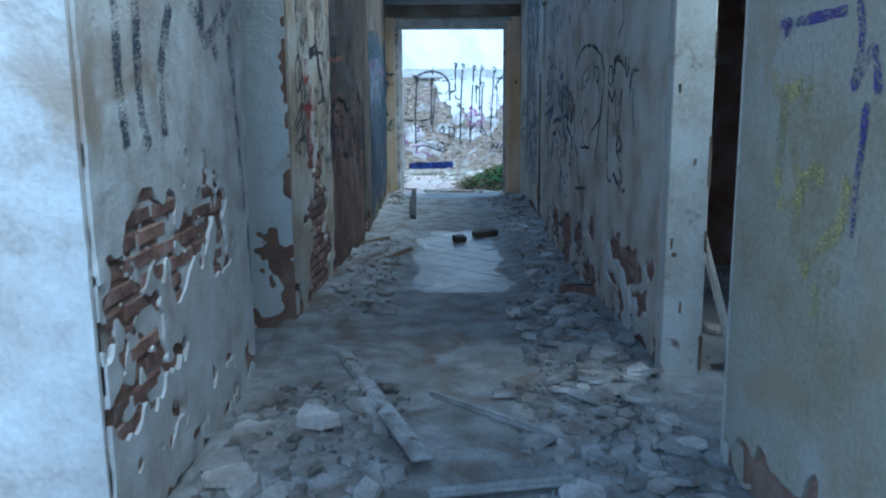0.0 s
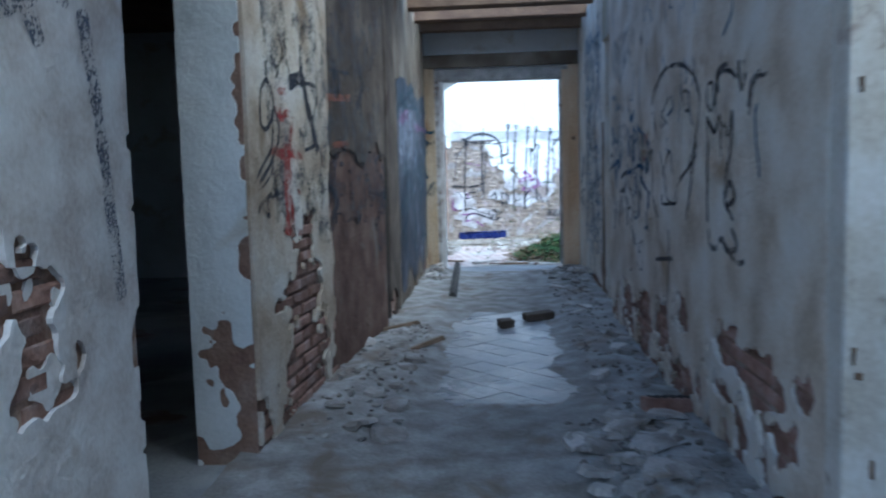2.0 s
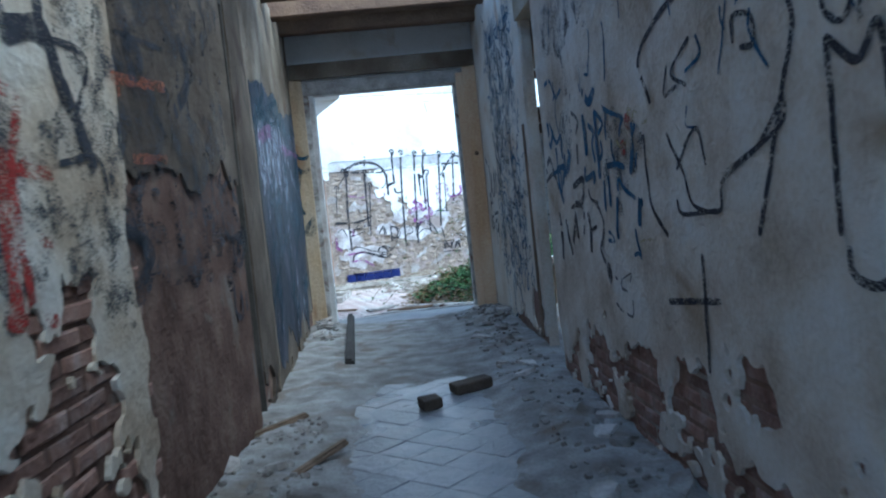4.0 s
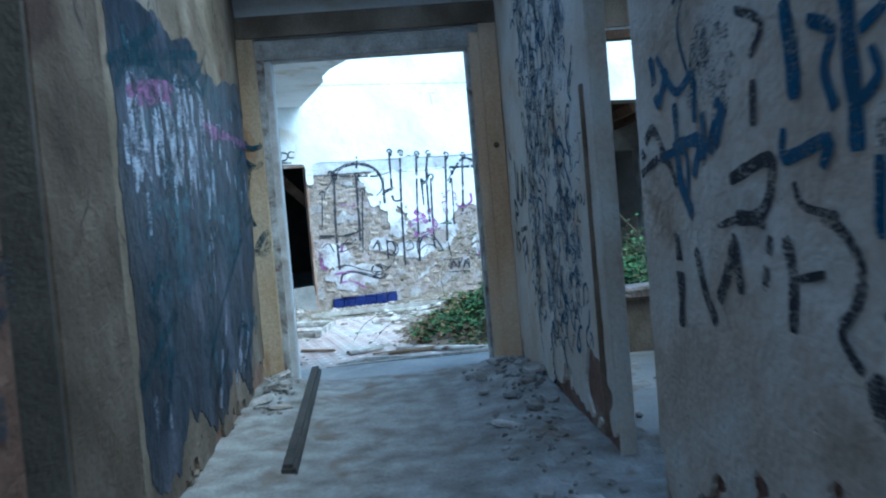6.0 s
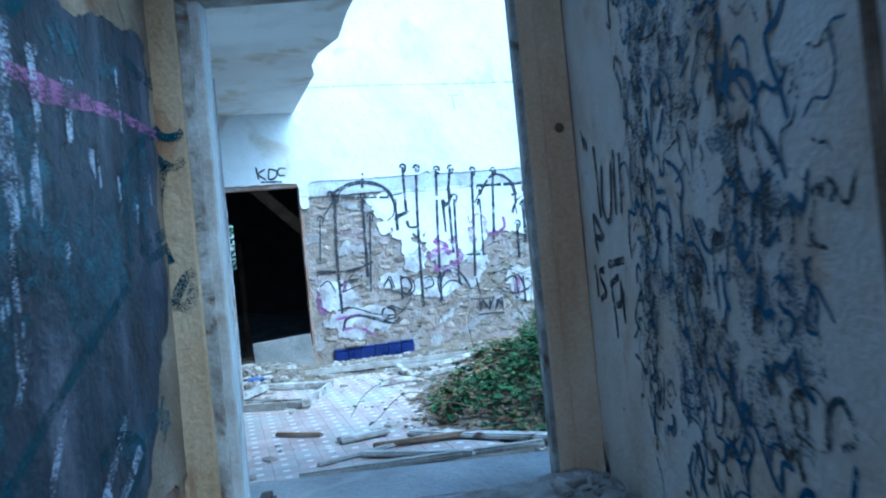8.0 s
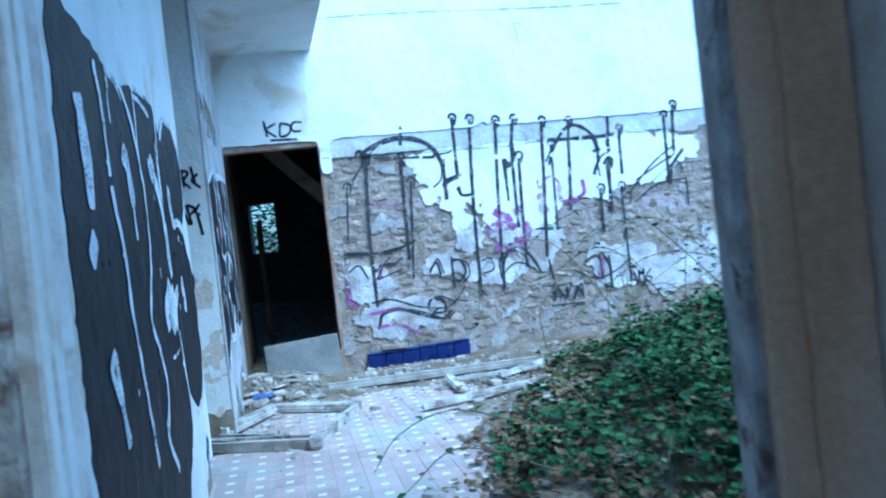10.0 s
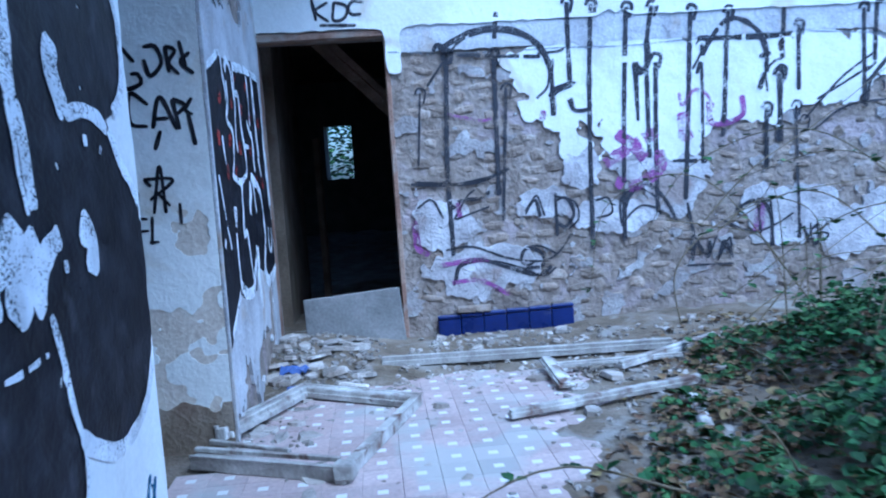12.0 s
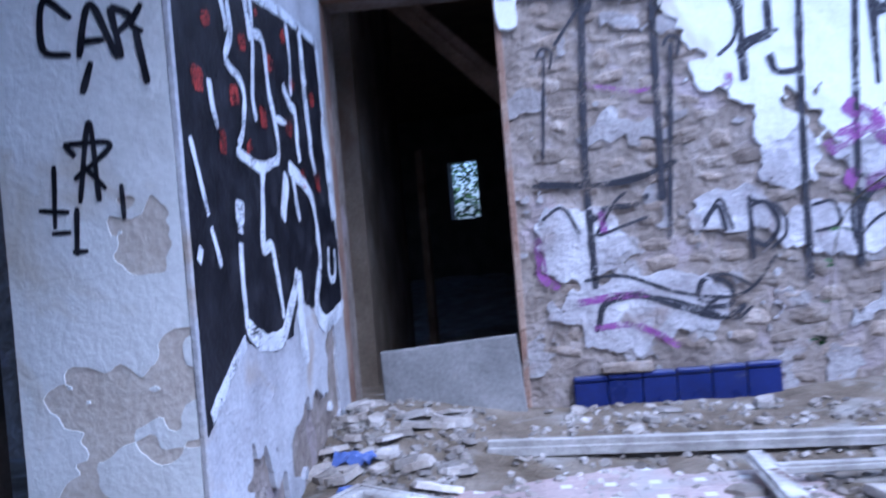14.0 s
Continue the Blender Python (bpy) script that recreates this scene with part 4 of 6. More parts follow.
PAINT["RM_BLACK"] += [(0.028, ((2.36, 1.51), (2.45, 1.69), (2.15, 1.8), (1.77, 1.79), (1.49, 1.71), (1.36, 1.59), (1.43, 1.42), (1.61, 1.05))), (0.028, ((2.47, 1.41), (2.45, 1.16), (2.29, 1.03))), (0.028, ((1.23, 1.5), (1.23, 1.06))), (0.028, ((1.23, 1.5), (1.13, 1.43), (1.05, 1.49), (1.03, 1.33))), (0.028, ((1.01, 1.46), (0.93, 1.41), (0.86, 1.49), (0.88, 1.38), (0.97, 1.18), (0.85, 1.09))), (0.028, ((1.2, 1.04), (1.19, 0.98), (1.1, 0.96), (1, 1.01), (0.94, 0.97), (0.8, 0.99), (0.87, 1.06))), (0.028, ((1.02, 1.01), (0.8, 0.94), (0.7, 0.95))), (0.028, ((2.01, 0.98), (2.02, 0.59))), (0.028, ((2.34, 0.79), (1.89, 0.84)))]
PAINT["RM_BLACK"] += [(0.028, ((0.79, 1.67), (0.78, 1.61), (0.74, 1.56), (0.7, 1.6), (0.73, 1.66))), (0.028, ((0.96, 1.17), (0.9, 1.23), (0.83, 1.17), (0.94, 1.14))), (0.028, ((0.67, 1.49), (0.64, 1.57), (0.55, 1.6))), (0.028, ((0.94, 1.68), (1.08, 1.66), (1.06, 1.58))), (0.04, ((3.98, 1.12), (3.98, 0.98), (3.99, 0.85))), (0.028, ((3.85, 1.08), (3.8, 0.97), (3.74, 0.89))), (0.031, ((3.59, 1.12), (3.64, 1.03), (3.72, 0.95))), (0.03, ((3.59, 1.1), (3.58, 0.98))), (0.022, ((3.42, 1.12), (3.46, 1))), (0.013, ((3.69, 1.14), (3.53, 1.16), (3.44, 1.14))), (0.027, ((3.6, 1.25), (3.4, 1.28), (3.45, 1.17), (3.58, 1.16))), (0.027, ((3.46, 1.46), (3.47, 1.36)))]
PAINT["RM_BLACK"] += [(0.028, ((3.36, 1.12), (3.34, 1.04), (3.35, 0.92))), (0.014, ((3.34, 1.03), (3.22, 1.05))), (0.021, ((3.22, 1.16), (3.15, 1.13), (3.1, 1.07), (3.12, 1), (3.17, 0.95), (3.15, 0.91), (3.11, 0.88))), (0.054, ((3.09, 0.88), (3.06, 0.83), (3.08, 0.8))), (0.023, ((3.07, 0.84), (3.03, 0.82))), (0.012, ((2.98, 0.83), (2.95, 0.82))), (0.01, ((2.88, 0.83), (2.9, 0.79), (2.82, 0.78))), (0.006, ((2.87, 0.83), (2.76, 0.86), (2.78, 0.82))), (0.01, ((3, 0.71), (2.94, 0.69), (2.9, 0.68))), (0.009, ((2.85, 0.68), (2.77, 0.68), (2.76, 0.75))), (0.014, ((3.31, 1.23), (3.28, 1.18), (3.16, 1.16))), (0.027, ((4.24, 1.35), (4.13, 1.43), (4.02, 1.33)))]
PAINT["RM_BLACK"] += [(0.022, ((4.31, 1.29), (4.05, 1.34), (3.95, 1.25))), (0.017, ((3.53, 1.63), (3.41, 1.57), (3.47, 1.51)))]
PAINT["RM_RED"] = []
PAINT["RM_RED"] += [(0.05, ((2.75, 1.38), (2.69, 1.38))), (0.05, ((2.66, 1.49), (2.61, 1.47)))]
PAINT["LM_BLACK"] += [(0.072, ((2.28, 1.73), (2.07, 1.77), (2, 1.65), (1.92, 1.55), (1.83, 1.42))), (0.048, ((2.07, 1.94), (2.08, 1.79))), (0.0168, ((2.52, 1.59), (2.53, 1.44), (2.67, 1.34), (2.77, 1.27))), (0.012, ((2.51, 1.37), (2.59, 1.29), (2.73, 1.24))), (0.0224, ((2.56, 1.23), (2.7, 1.18), (2.75, 1.14))), (0.0712, ((1.46, 1.9), (1.33, 1.84), (1.45, 1.75))), (0.0504, ((1.62, 1.25), (1.4, 1.17), (1.53, 1.07))), (0.0616, ((0.82, 2.07), (0.74, 1.87), (0.98, 1.69)))]
PAINT["LM_RED"] += [(0.087, ((2.51, 1.43), (2.5, 1.4))), (0.094, ((2.25, 1.43), (2.24, 1.41))), (0.03, ((2.47, 1.6), (2.39, 1.56), (2.32, 1.6))), (0.051, ((2.34, 1.45), (2.36, 1.26), (2.36, 1.06))), (0.043, ((2.41, 1.06), (2.31, 1.04))), (0.033, ((2.21, 1.24), (2.16, 1.22)))]
PAINT["RM_BLACK"] += [(0.019, ((0.66, 1.46), (0.6, 1.57), (0.46, 1.58))), (0.022, ((1.11, 1.5), (1.07, 1.64), (0.93, 1.65), (0.81, 1.61)))]
PAINT["FAR_BLACK"] += [(0.034, ((9.83, 1.99), (9.73, 2.04), (9.62, 2.09), (9.46, 2.11), (9.3, 2.08), (9.17, 1.99), (9.11, 1.88), (9.09, 1.73), (9.09, 1.52))), (0.042, ((8.96, 1.72), (9.06, 1.69), (9.11, 1.64))), (0.039, ((8.51, 1.82), (8.49, 1.77), (8.43, 1.84), (8.44, 1.99))), (0.027, ((8.53, 1.84), (8.52, 1.54))), (0.027, ((8.97, 1.63), (8.95, 1.55), (8.85, 1.55), (8.84, 1.6))), (0.031, ((8.1, 1.74), (8.04, 1.89), (7.89, 2.08), (7.74, 2.06), (7.62, 1.93), (7.61, 1.72))), (0.031, ((8.09, 1.97), (7.58, 1.96), (7.48, 1.97))), (0.031, ((7.66, 1.83), (7.58, 1.85))), (0.036, ((7.63, 1.72), (7.67, 1.61))), (0.036, ((7.53, 1.71), (7.52, 1.25))), (0.032, ((7.62, 1.49), (7.63, 1.07)))]
PAINT["FAR_BLACK"] += [(0.026, ((9.81, 0.95), (9.75, 1), (9.61, 1.01), (9.55, 1.05))), (0.023, ((10.04, 1.14), (9.68, 1.11), (9.41, 1.19))), (0.027, ((9.82, 0.46), (9.78, 0.57), (9.64, 0.6), (9.45, 0.53), (9.26, 0.47), (9.16, 0.52))), (0.023, ((9.37, 0.58), (9.33, 0.65), (9.23, 0.62), (9.22, 0.53), (9.34, 0.52))), (0.023, ((9.32, 0.9), (9.25, 0.97), (9.22, 0.85))), (0.023, ((9.12, 0.96), (9.04, 0.97), (8.99, 0.87), (9.05, 0.78), (9.11, 0.81))), (0.027, ((8.66, 0.75), (8.61, 0.94), (8.49, 1.03), (8.36, 0.92), (8.28, 0.76))), (0.027, ((8.19, 1.16), (8.05, 1.15))), (0.024, ((8.18, 0.48), (8.15, 0.6), (8.07, 0.5), (8.05, 0.61))), (0.024, ((7.99, 0.49), (7.95, 0.6), (7.89, 0.48)))]
PAINT["FAR_BLACK"] += [(0.028, ((7.68, 0.88), (7.61, 0.75), (7.61, 0.54))), (0.028, ((7.86, 0.81), (7.74, 0.86), (7.68, 0.8))), (0.025, ((7.42, 0.58), (7.4, 0.68))), (0.025, ((7.38, 0.66), (7.34, 0.54))), (0.024, ((7.27, 0.67), (7.33, 0.62), (7.3, 0.53), (7.26, 0.59))), (0.033, ((6.91, 1.45), (6.86, 1.64), (6.74, 1.78)))]
PAINT["YL_BLUE"] = [(0.027, ((0.15, 0.34), (0.19, 0.29), (0.25, 0.23))), (0.028, ((0.11, 0.32), (0.15, 0.25), (0.2, 0.2))), (0.008, ((0.18, 0.32), (0.11, 0.29))), (0.013, ((0.21, 0.28), (0.15, 0.24)))]


def worn(m, cover):
    """Let a thin coat of paint break up into grains and rubbed spots."""
    n, l = m.node_tree.nodes, m.node_tree.links
    geo = n.new("ShaderNodeNewGeometry")
    sums = n.new("ShaderNodeMath")
    sums.operation = "ADD"
    for k, (scale, amount) in enumerate(((130.0, 0.6), (11.0, 0.4))):
        t = n.new("ShaderNodeTexNoise")
        t.inputs["Scale"].default_value, t.inputs["Detail"].default_value = scale, 4
        l.new(geo.outputs["Position"], t.inputs["Vector"])
        f = n.new("ShaderNodeMath")
        f.operation = "MULTIPLY"
        f.inputs[1].default_value = amount
        l.new(t.outputs["Fac"], f.inputs[0])
        l.new(f.outputs[0], sums.inputs[k])
    r = n.new("ShaderNodeMapRange")
    r.inputs["From Min"].default_value, r.inputs["From Max"].default_value = 0.60 - 0.25 * cover, 0.68 - 0.25 * cover
    l.new(sums.outputs[0], r.inputs["Value"])
    l.new(r.outputs[0], n["Principled BSDF"].inputs["Alpha"])
    return m


def flat(name, color, rough=0.6, cover=0.6):
    c = Vector(color)
    return worn(material(name, [tuple(c * 0.75), color, tuple(c * 1.15)], 9.0, rough=rough, bump=0.12), cover)


worn(FADED, 0.6)
WORNBLACK = flat("worn_black_spray_paint", (0.05, 0.05, 0.06), 0.7, 0.74)
LEADPAINT = flat("faded_blue_black_spray_paint", (0.11, 0.12, 0.16), 0.7, 0.5)
AGEDBLACK = flat("aged_black_spray_paint", (0.035, 0.035, 0.045), 0.7, 0.85)


PAINTS = {"BLACK": BLACKPAINT, "GREY": flat("grey_pencil", (0.22, 0.24, 0.28)), "MAGENTA": flat("magenta_spray_paint", (0.27, 0.09, 0.29), cover=0.6), "WHITE": flat("white_spray_paint", (0.78, 0.80, 0.84), cover=0.85), "RED": flat("red_spray_paint", (0.38, 0.05, 0.04)),
          "BLUE": flat("blue_spray_paint", (0.015, 0.09, 0.19), cover=0.9), "YELLOW": flat("yellow_spray_paint", (0.58, 0.49, 0.20), cover=0.45), "ORANGE": flat("orange_spray_paint", (0.42, 0.14, 0.07)),
          "TEAL": flat("teal_spray_paint", (0.015, 0.055, 0.085)), "PALEPAINT": flat("pale_spray_and_glare", (0.36, 0.40, 0.53), 0.35, 0.5), "PINKPAINT": flat("pink_spray_paint", (0.30, 0.14, 0.30)), "VIOLET": flat("violet_marker", (0.12, 0.09, 0.30))}

# ---- coats of plaster with torn holes ----
none = lambda u, v: False
skin(wall_left_entry, LIMED, patches([(0.1, 1.3, 0.02, 0.3), (0.12, 0.7, 0.025, 0.2), (1.2, 0.98, 0.42, 0.16), (0.75, 1.05, 0.2, 0.12), (1.55, 0.8, 0.3, 0.16), (1.45, 0.62, 0.25, 0.12), (0.6, 0.85, 0.12, 0.1)], 0.75, 0.2, 3.0, 6.0), u0=0.11, step=0.024, thick=0.015, label="grey flaking plaster")
skin(wall_left_entry, LIMED, lambda u, v: not (v < 1.4 and fractal(u, v * 1.6, 4, 5.5) + 0.5 * n3(u, v, 3, 21) > 0.12), u0=0.11, step=0.02, thick=0.006, label="thin smears of lime over brick", name="lime_smear")
skin(wall_left_entry_end, LIMED, patches([(0.3, 0.15, 0.4, 0.1)], 0.5, 0.1, 5.0, 6.0), u1=2.4, step=0.04, thick=0.02, label="white lime plaster")
skin(wall_left_mid, BROWNED, lambda u, v: v < 1.45 + 0.25 * fractal(u, v, 2, 2.0) or v < 0.3, u1=1.58, step=0.028, thick=0.015, label="darkened brown plaster")
skin(wall_left_mid, PLASTER, lambda u, v, f=patches([(2.12, 0.55, 0.30, 0.44), (2.05, 0.95, 0.14, 0.2)], 0.6, 0.22, 8.0, 6.0): f(u, v) or (0.0 < u < 1.62 + 0.1 * fractal(u, v, 1, 3) and v < 1.45 + 0.25 * fractal(u, v, 2, 2.0)), u0=1.58, step=0.024, thick=0.018, label="grey plaster with red stripped areas")
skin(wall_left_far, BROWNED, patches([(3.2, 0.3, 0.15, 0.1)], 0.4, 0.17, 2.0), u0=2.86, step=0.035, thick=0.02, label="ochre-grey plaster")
skin(wall_left_far, UMBER, patches([(0.3, 0.25, 0.3, 0.1)], 0.5, 0.15, 4.0), u1=2.86, step=0.035, thick=0.02, label="ochre-grey plaster under paint")


def blue_field(u, v):
    low = max(0.34 + 0.10 * math.sin(6.5 * u + 0.6) + 0.10 * n3(u, 1, 1, 9), 1.10 - 1.5 * (u - 0.1) + 0.1 * n3(u, v, 1, 9))
    return not (0.10 + 0.05 * n3(u, v, 2, 5) < u < 2.78 + 0.04 * n3(u, v, 2, 6)) or v < low or v > 2.2 + 0.12 * n3(u, v, 5, 3)


skin(wall_left_far, BLUEWALL, blue_field, u1=2.84, v0=0.2, v1=2.5, step=0.02, thick=0.0235, label="glossy dark blue spray paint", name="paint")
wall_left_far.coats.append((0, 2.84, 0.2, 2.5, 0.0237, blue_field))
skin(wall_right_entry, YELLOWED, patches([(6.0, 0.25, 0.5, 0.12)], 0.5, 0.14, 6.0), u0=4.0, step=0.04, thick=0.016, label="yellowed white plaster")
skin(wall_right_mid, RIGHTPLASTER, patches([(0.62, 0.55, 0.22, 0.10), (0.95, 0.60, 0.16, 0.09), (1.72, 0.60, 0.12, 0.10), (2.2, 0.45, 0.2, 0.12), (2.75, 0.42, 0.25, 0.14), (0.15, 0.62, 0.10, 0.06), (3.4, 0.4, 0.2, 0.12)], 0.75, 0.30, 1.0, 6.0), step=0.024, thick=0.018, label="beige-grey plaster with a torn damp base")
skin(wall_right_far, LITWARM, patches([(0.3, 0.4, 0.2, 0.15)], 0.4, 0.2, 9.0), step=0.035, thick=0.016, label="pale plaster stained by paint")
FARL = [(0.25, 1.72, 0.37, 0.26), (0.73, 1.54, 0.44, 0.48), (1.35, 1.73, 0.45, 0.28), (0.98, 1.15, 0.24, 0.28), (0.33, 1.21, 0.14, 0.2), (0.06, 0.93, 0.22, 0.1), (0.51, 0.84, 0.28, 0.11), (1.71, 0.73, 0.4, 0.18), (-0.62, 0.84, 0.21, 0.18), (-0.3, 0.55, 0.43, 0.17), (2.09, 1.76, 0.5, 0.24), (2.15, 0.63, 0.25, 0.17), (2.55, 0.72, 0.3, 0.25)]


def far_patch(u, v):
    """Torn away, below the white band, but for the plaster islands."""
    x = 9.0 - u / ku
    if x > 2.74:
        return v < 1.0 + 0.3 * fractal(u, v, 2, 1.5)
    f = 0.5 * fractal(u, v, 6, 3.6) + 0.22 * n3(u, v, 6, 14) + 0.2 * n3(u, v, 2, 30)
    return not any(math.hypot((x - a) / ra, (v - b) / rb) + f < 1 for a, b, ra, rb in FARL)


FHOLES = ((U(-0.87), U(-1.72), -1, 2.14), (U(4.75), U(2.74), -1, 2.85), (U(6.13), U(5.5), 1.15, 2.3), (U(5.5), U(5.02), 1.15, 1.66))
skin(wall_far, WHITE, lambda u, v: v < 2.16 + 0.03 * fractal(u, v, 1, 2.4) - (0.3 if U(-0.80) < u else 0), u0=2.0, v0=1.8, step=0.05, thick=0.034, holes=FHOLES, label="white lime plaster above the torn band")
skin(wall_far, STRIP, lambda u, v: v < 1.97 + 0.02 * fractal(u, v, 1, 2), u0=2.0, u1=U(-0.85), v0=1.9, v1=2.24, step=0.04, thick=0.022, holes=FHOLES, label="grey-blue undercoat strip")
skin(wall_far, WHITE, lambda u, v: far_patch(u, v) or v < 1.22 + 0.12 * fractal(u, v, 4, 5) or 9.0 - u / ku > 2.7, u0=2.0, u1=U(-0.87), v0=1.0, v1=2.0, step=0.024, thick=0.019, holes=FHOLES, label="clean white islands of plaster", name="plaster_island")
skin(wall_far, DIRTY, lambda u, v: far_patch(u, v) or (v >= 1.22 + 0.12 * fractal(u, v, 4, 5) and 9.0 - u / ku <= 2.7), u0=2.0, u1=U(-0.87), v0=0.1, v1=2.0, step=0.024, thick=0.018, holes=FHOLES, label="islands of old white plaster", name="plaster_island")
skin(wall_far, LIMESMEAR, lambda u, v: not (fractal(u, v * 1.4, 8, 4.5) + 0.45 * n3(u, v, 3, 24) > 0.40 - 0.10 * smooth01(1.1, 0.8, v)), u0=2.0, u1=U(-0.87), v0=0.12, v1=2.0, step=0.022, thick=0.011, holes=FHOLES, label="thin lime smears over the stones", name="lime_smear")
skin(wall_yard_left, WHITE, patches([(0.1, 0.1, 0.2, 0.1)], 0.5, 0.1, 2.0), step=0.04, thick=0.02, label="white plaster under black lettering")
skin(wall_yard_pier, WHITE, patches([(0.10, 0.98, 0.07, 0.09), (0.2, 0.55, 0.16, 0.12), (0.05, 0.7, 0.05, 0.08), (0.3, 0.3, 0.1, 0.08), (0.14, 0.12, 0.16, 0.07)], 0.6, 0.14, 7.0, 9.0), step=0.02, thick=0.004, label="blue-white plaster with beige flaked spots")
skin(wall_yard_pier, UMBER, lambda u, v: not (v < 0.24 + 0.05 * fractal(u, v, 3, 6) and u < 0.36 + 0.05 * n3(u, v, 4, 9)), v0=0.02, v1=0.4, step=0.015, thick=0.010, label="brown bare base of the wall end", name="bare_base")
skin(wall_yard_side, STRIP, patches([(0.3, 0.4, 0.1, 0.2), (1.0, 2.2, 0.5, 0.12), (0.7, 0.25, 0.3, 0.12)], 0.5, 0.16, 11.0), step=0.035, thick=0.016, label="pale plaster under red and black lettering")

skin(wall_front, UMBER, none, u0=1.86, u1=4.08, v0=0.1, v1=3.0, step=0.06, thick=0.01, holes=((5.2 - 2.74, 5.2 - 1.55, 0.52, 2.50),), label="grey-brown plaster round the window")

bm = bmesh.new()
box(bm, -0.018, 0.001, -0.012, 0.004, 0, 3.3, wall_yard_pier.m, 0.003, 0.003)
obj("trim_corner", bm, STRIP, None, "worn grey plaster corner of the wall end", "trim", "", "structure")

# ---- big lettering ----


YARD_LETTERS = [(1.81, 1.86), (1.67, 1.83), (1.45, 1.81), (1.24, 1.85), (0.76, 1.88), (0.67, 1.76), (0.5, 1.86), (0.22, 1.85), (0.1, 1.76), (0.04, 1.62), (0.08, 1.48), (0.17, 1.4), (0.24, 1.38), (0.16, 1.27), (0.03, 1.15), (-0.01, 0.98), (-0, 0.77), (0.06, 0.62), (0.18, 0.53), (0.38, 0.5), (0.56, 0.56), (0.63, 0.58), (0.65, 0.47), (0.74, 0.41), (1, 0.2), (2, 0.25), (2.29, 0.5), (2.29, 1.2), (2.24, 1.9)]
SIDE_LETTERS = [(1.74, 1.67), (1.43, 1.81), (1.3, 1.79), (1.1, 1.81), (0.15, 1.86), (-0, 0.64), (0.38, 0.6), (0.54, 0.69), (0.78, 0.75), (0.89, 0.63), (1.1, 0.6), (1.27, 0.64), (1.39, 0.68), (1.74, 0.47), (1.74, 0.67), (1.74, 0.87), (1.74, 1.04), (1.74, 1.09), (1.74, 1.28), (1.74, 1.35)]


def inside(shape, u, v):
    """Whether (u, v) lies in a closed outline."""
    odd = False
    for (a, b), (c, d) in zip(shape, shape[1:] + shape[:1]):
        if (b > v) != (d > v) and u < a + (v - b) * (c - a) / (d - b):
            odd = not odd
    return odd


def lettered(u, v):
    return not inside(YARD_LETTERS, u + 0.006 * n3(u, v, 1, 14), v + 0.006 * n3(u, v, 5, 14)) or n3(u, v, 7, 19) + 0.6 * n3(u, v, 2, 43) > 0.78


skin(wall_yard_left, BLACKPAINT, lettered, u0=0.01, u1=2.34, v0=0.16, v1=2.2, step=0.014, thick=0.0235, label="worn black fill of big letters", name="paint")


def side_letters(u, v):
    return not inside(SIDE_LETTERS, u + 0.006 * n3(u, v, 1, 14), v + 0.006 * n3(u, v, 5, 14)) or n3(u, v, 4, 21) > 0.66


skin(wall_yard_side, BLACKPAINT, side_letters, u0=0.03, v0=0.3, v1=2.1, step=0.018, thick=0.0195, label="black fill behind white outlined letters", name="paint")
wall_yard_left.coats.append((0, 2.36, 0.1, 2.3, 0.024, lettered))
wall_yard_side.coats.append((0, 2, 0.3, 2.1, 0.020, side_letters))
for wall, tag, label in ((wall_far, "FAR", "sprayed line on the rubble wall"), (wall_yard_left, "YL", "outline of big letters"), (wall_yard_pier, "PIER", "black tag"), (wall_yard_side, "SIDE", "sprayed letter outline"), (wall_right_mid, "RM", "sprayed drawing"), (wall_right_far, "RF", "black tag"), (wall_left_mid, "LM", "sprayed drawing"), (wall_left_far, "LF", "drips of paint"), (wall_right_entry, "RE", "faded scrawl"), (wall_left_entry, "LE", "sprayed drips")):
    for key, mat in PAINTS.items():
        strokes = PAINT.get("%s_%s" % (tag, key))
        if strokes:
            if tag in ("RM", "LM", "RF", "LE"):
                strokes = [(w * {"LE": 1.9, "RM": 1.3 if p[0][0] > 2.5 else 0.8}.get(tag, 1.0), p) for w, p in strokes]
                mat = (LEADPAINT if tag == "LE" else WORNBLACK) if key == "BLACK" else mat
            if tag == "YL":
                strokes = [(w * (0.62 if p[0][0] > 0.65 and w < 0.09 else 0.9), p) for w, p in strokes]
            if tag == "FAR" and key == "BLACK":
                bars = [(w, p) for w, p in strokes if abs(p[0][1] - p[-1][1]) > 0.4]
                strokes = strokes + [(w * 0.8, [(p[0][0] + 0.035, p[0][1] - 0.01), (p[0][0] + 0.01, p[0][1] + 0.03), (p[0][0] - 0.035, p[0][1] + 0.01), (p[0][0] - 0.02, p[0][1] - 0.07)]) for w, p in bars]
                mat = AGEDBLACK
            sprayed(wall, strokes, mat, key.lower().replace("paint", "") + " " + label)
# pale drips running down the blue field, with glare on the gloss painted in
skin(wall_left_far, PAINTS["PALEPAINT"], lambda u, v: not (0.2 < u < 2.65 and v < 2.0 + 0.1 * math.sin(5 * u) and n3(u * 9, v * 2.2, 2, 1.0) + 0.5 * n3(u * 34, v * 5, 5, 1.0) + 0.3 * n3(u * 3, v * 3, 9, 1.0) > 0.12 + 1.1 * max(0, 1.6 - v) + 0.5 * smooth01(1.3, 0.4, u)), u1=2.7, v0=1.0, v1=2.15, step=0.014, thick=0.0265, label="pale lilac drips of paint and painted glare", name="paint")
TEALHAZE = flat("teal_blue_paint_haze", (0.04, 0.10, 0.15), 0.45, 0.45)
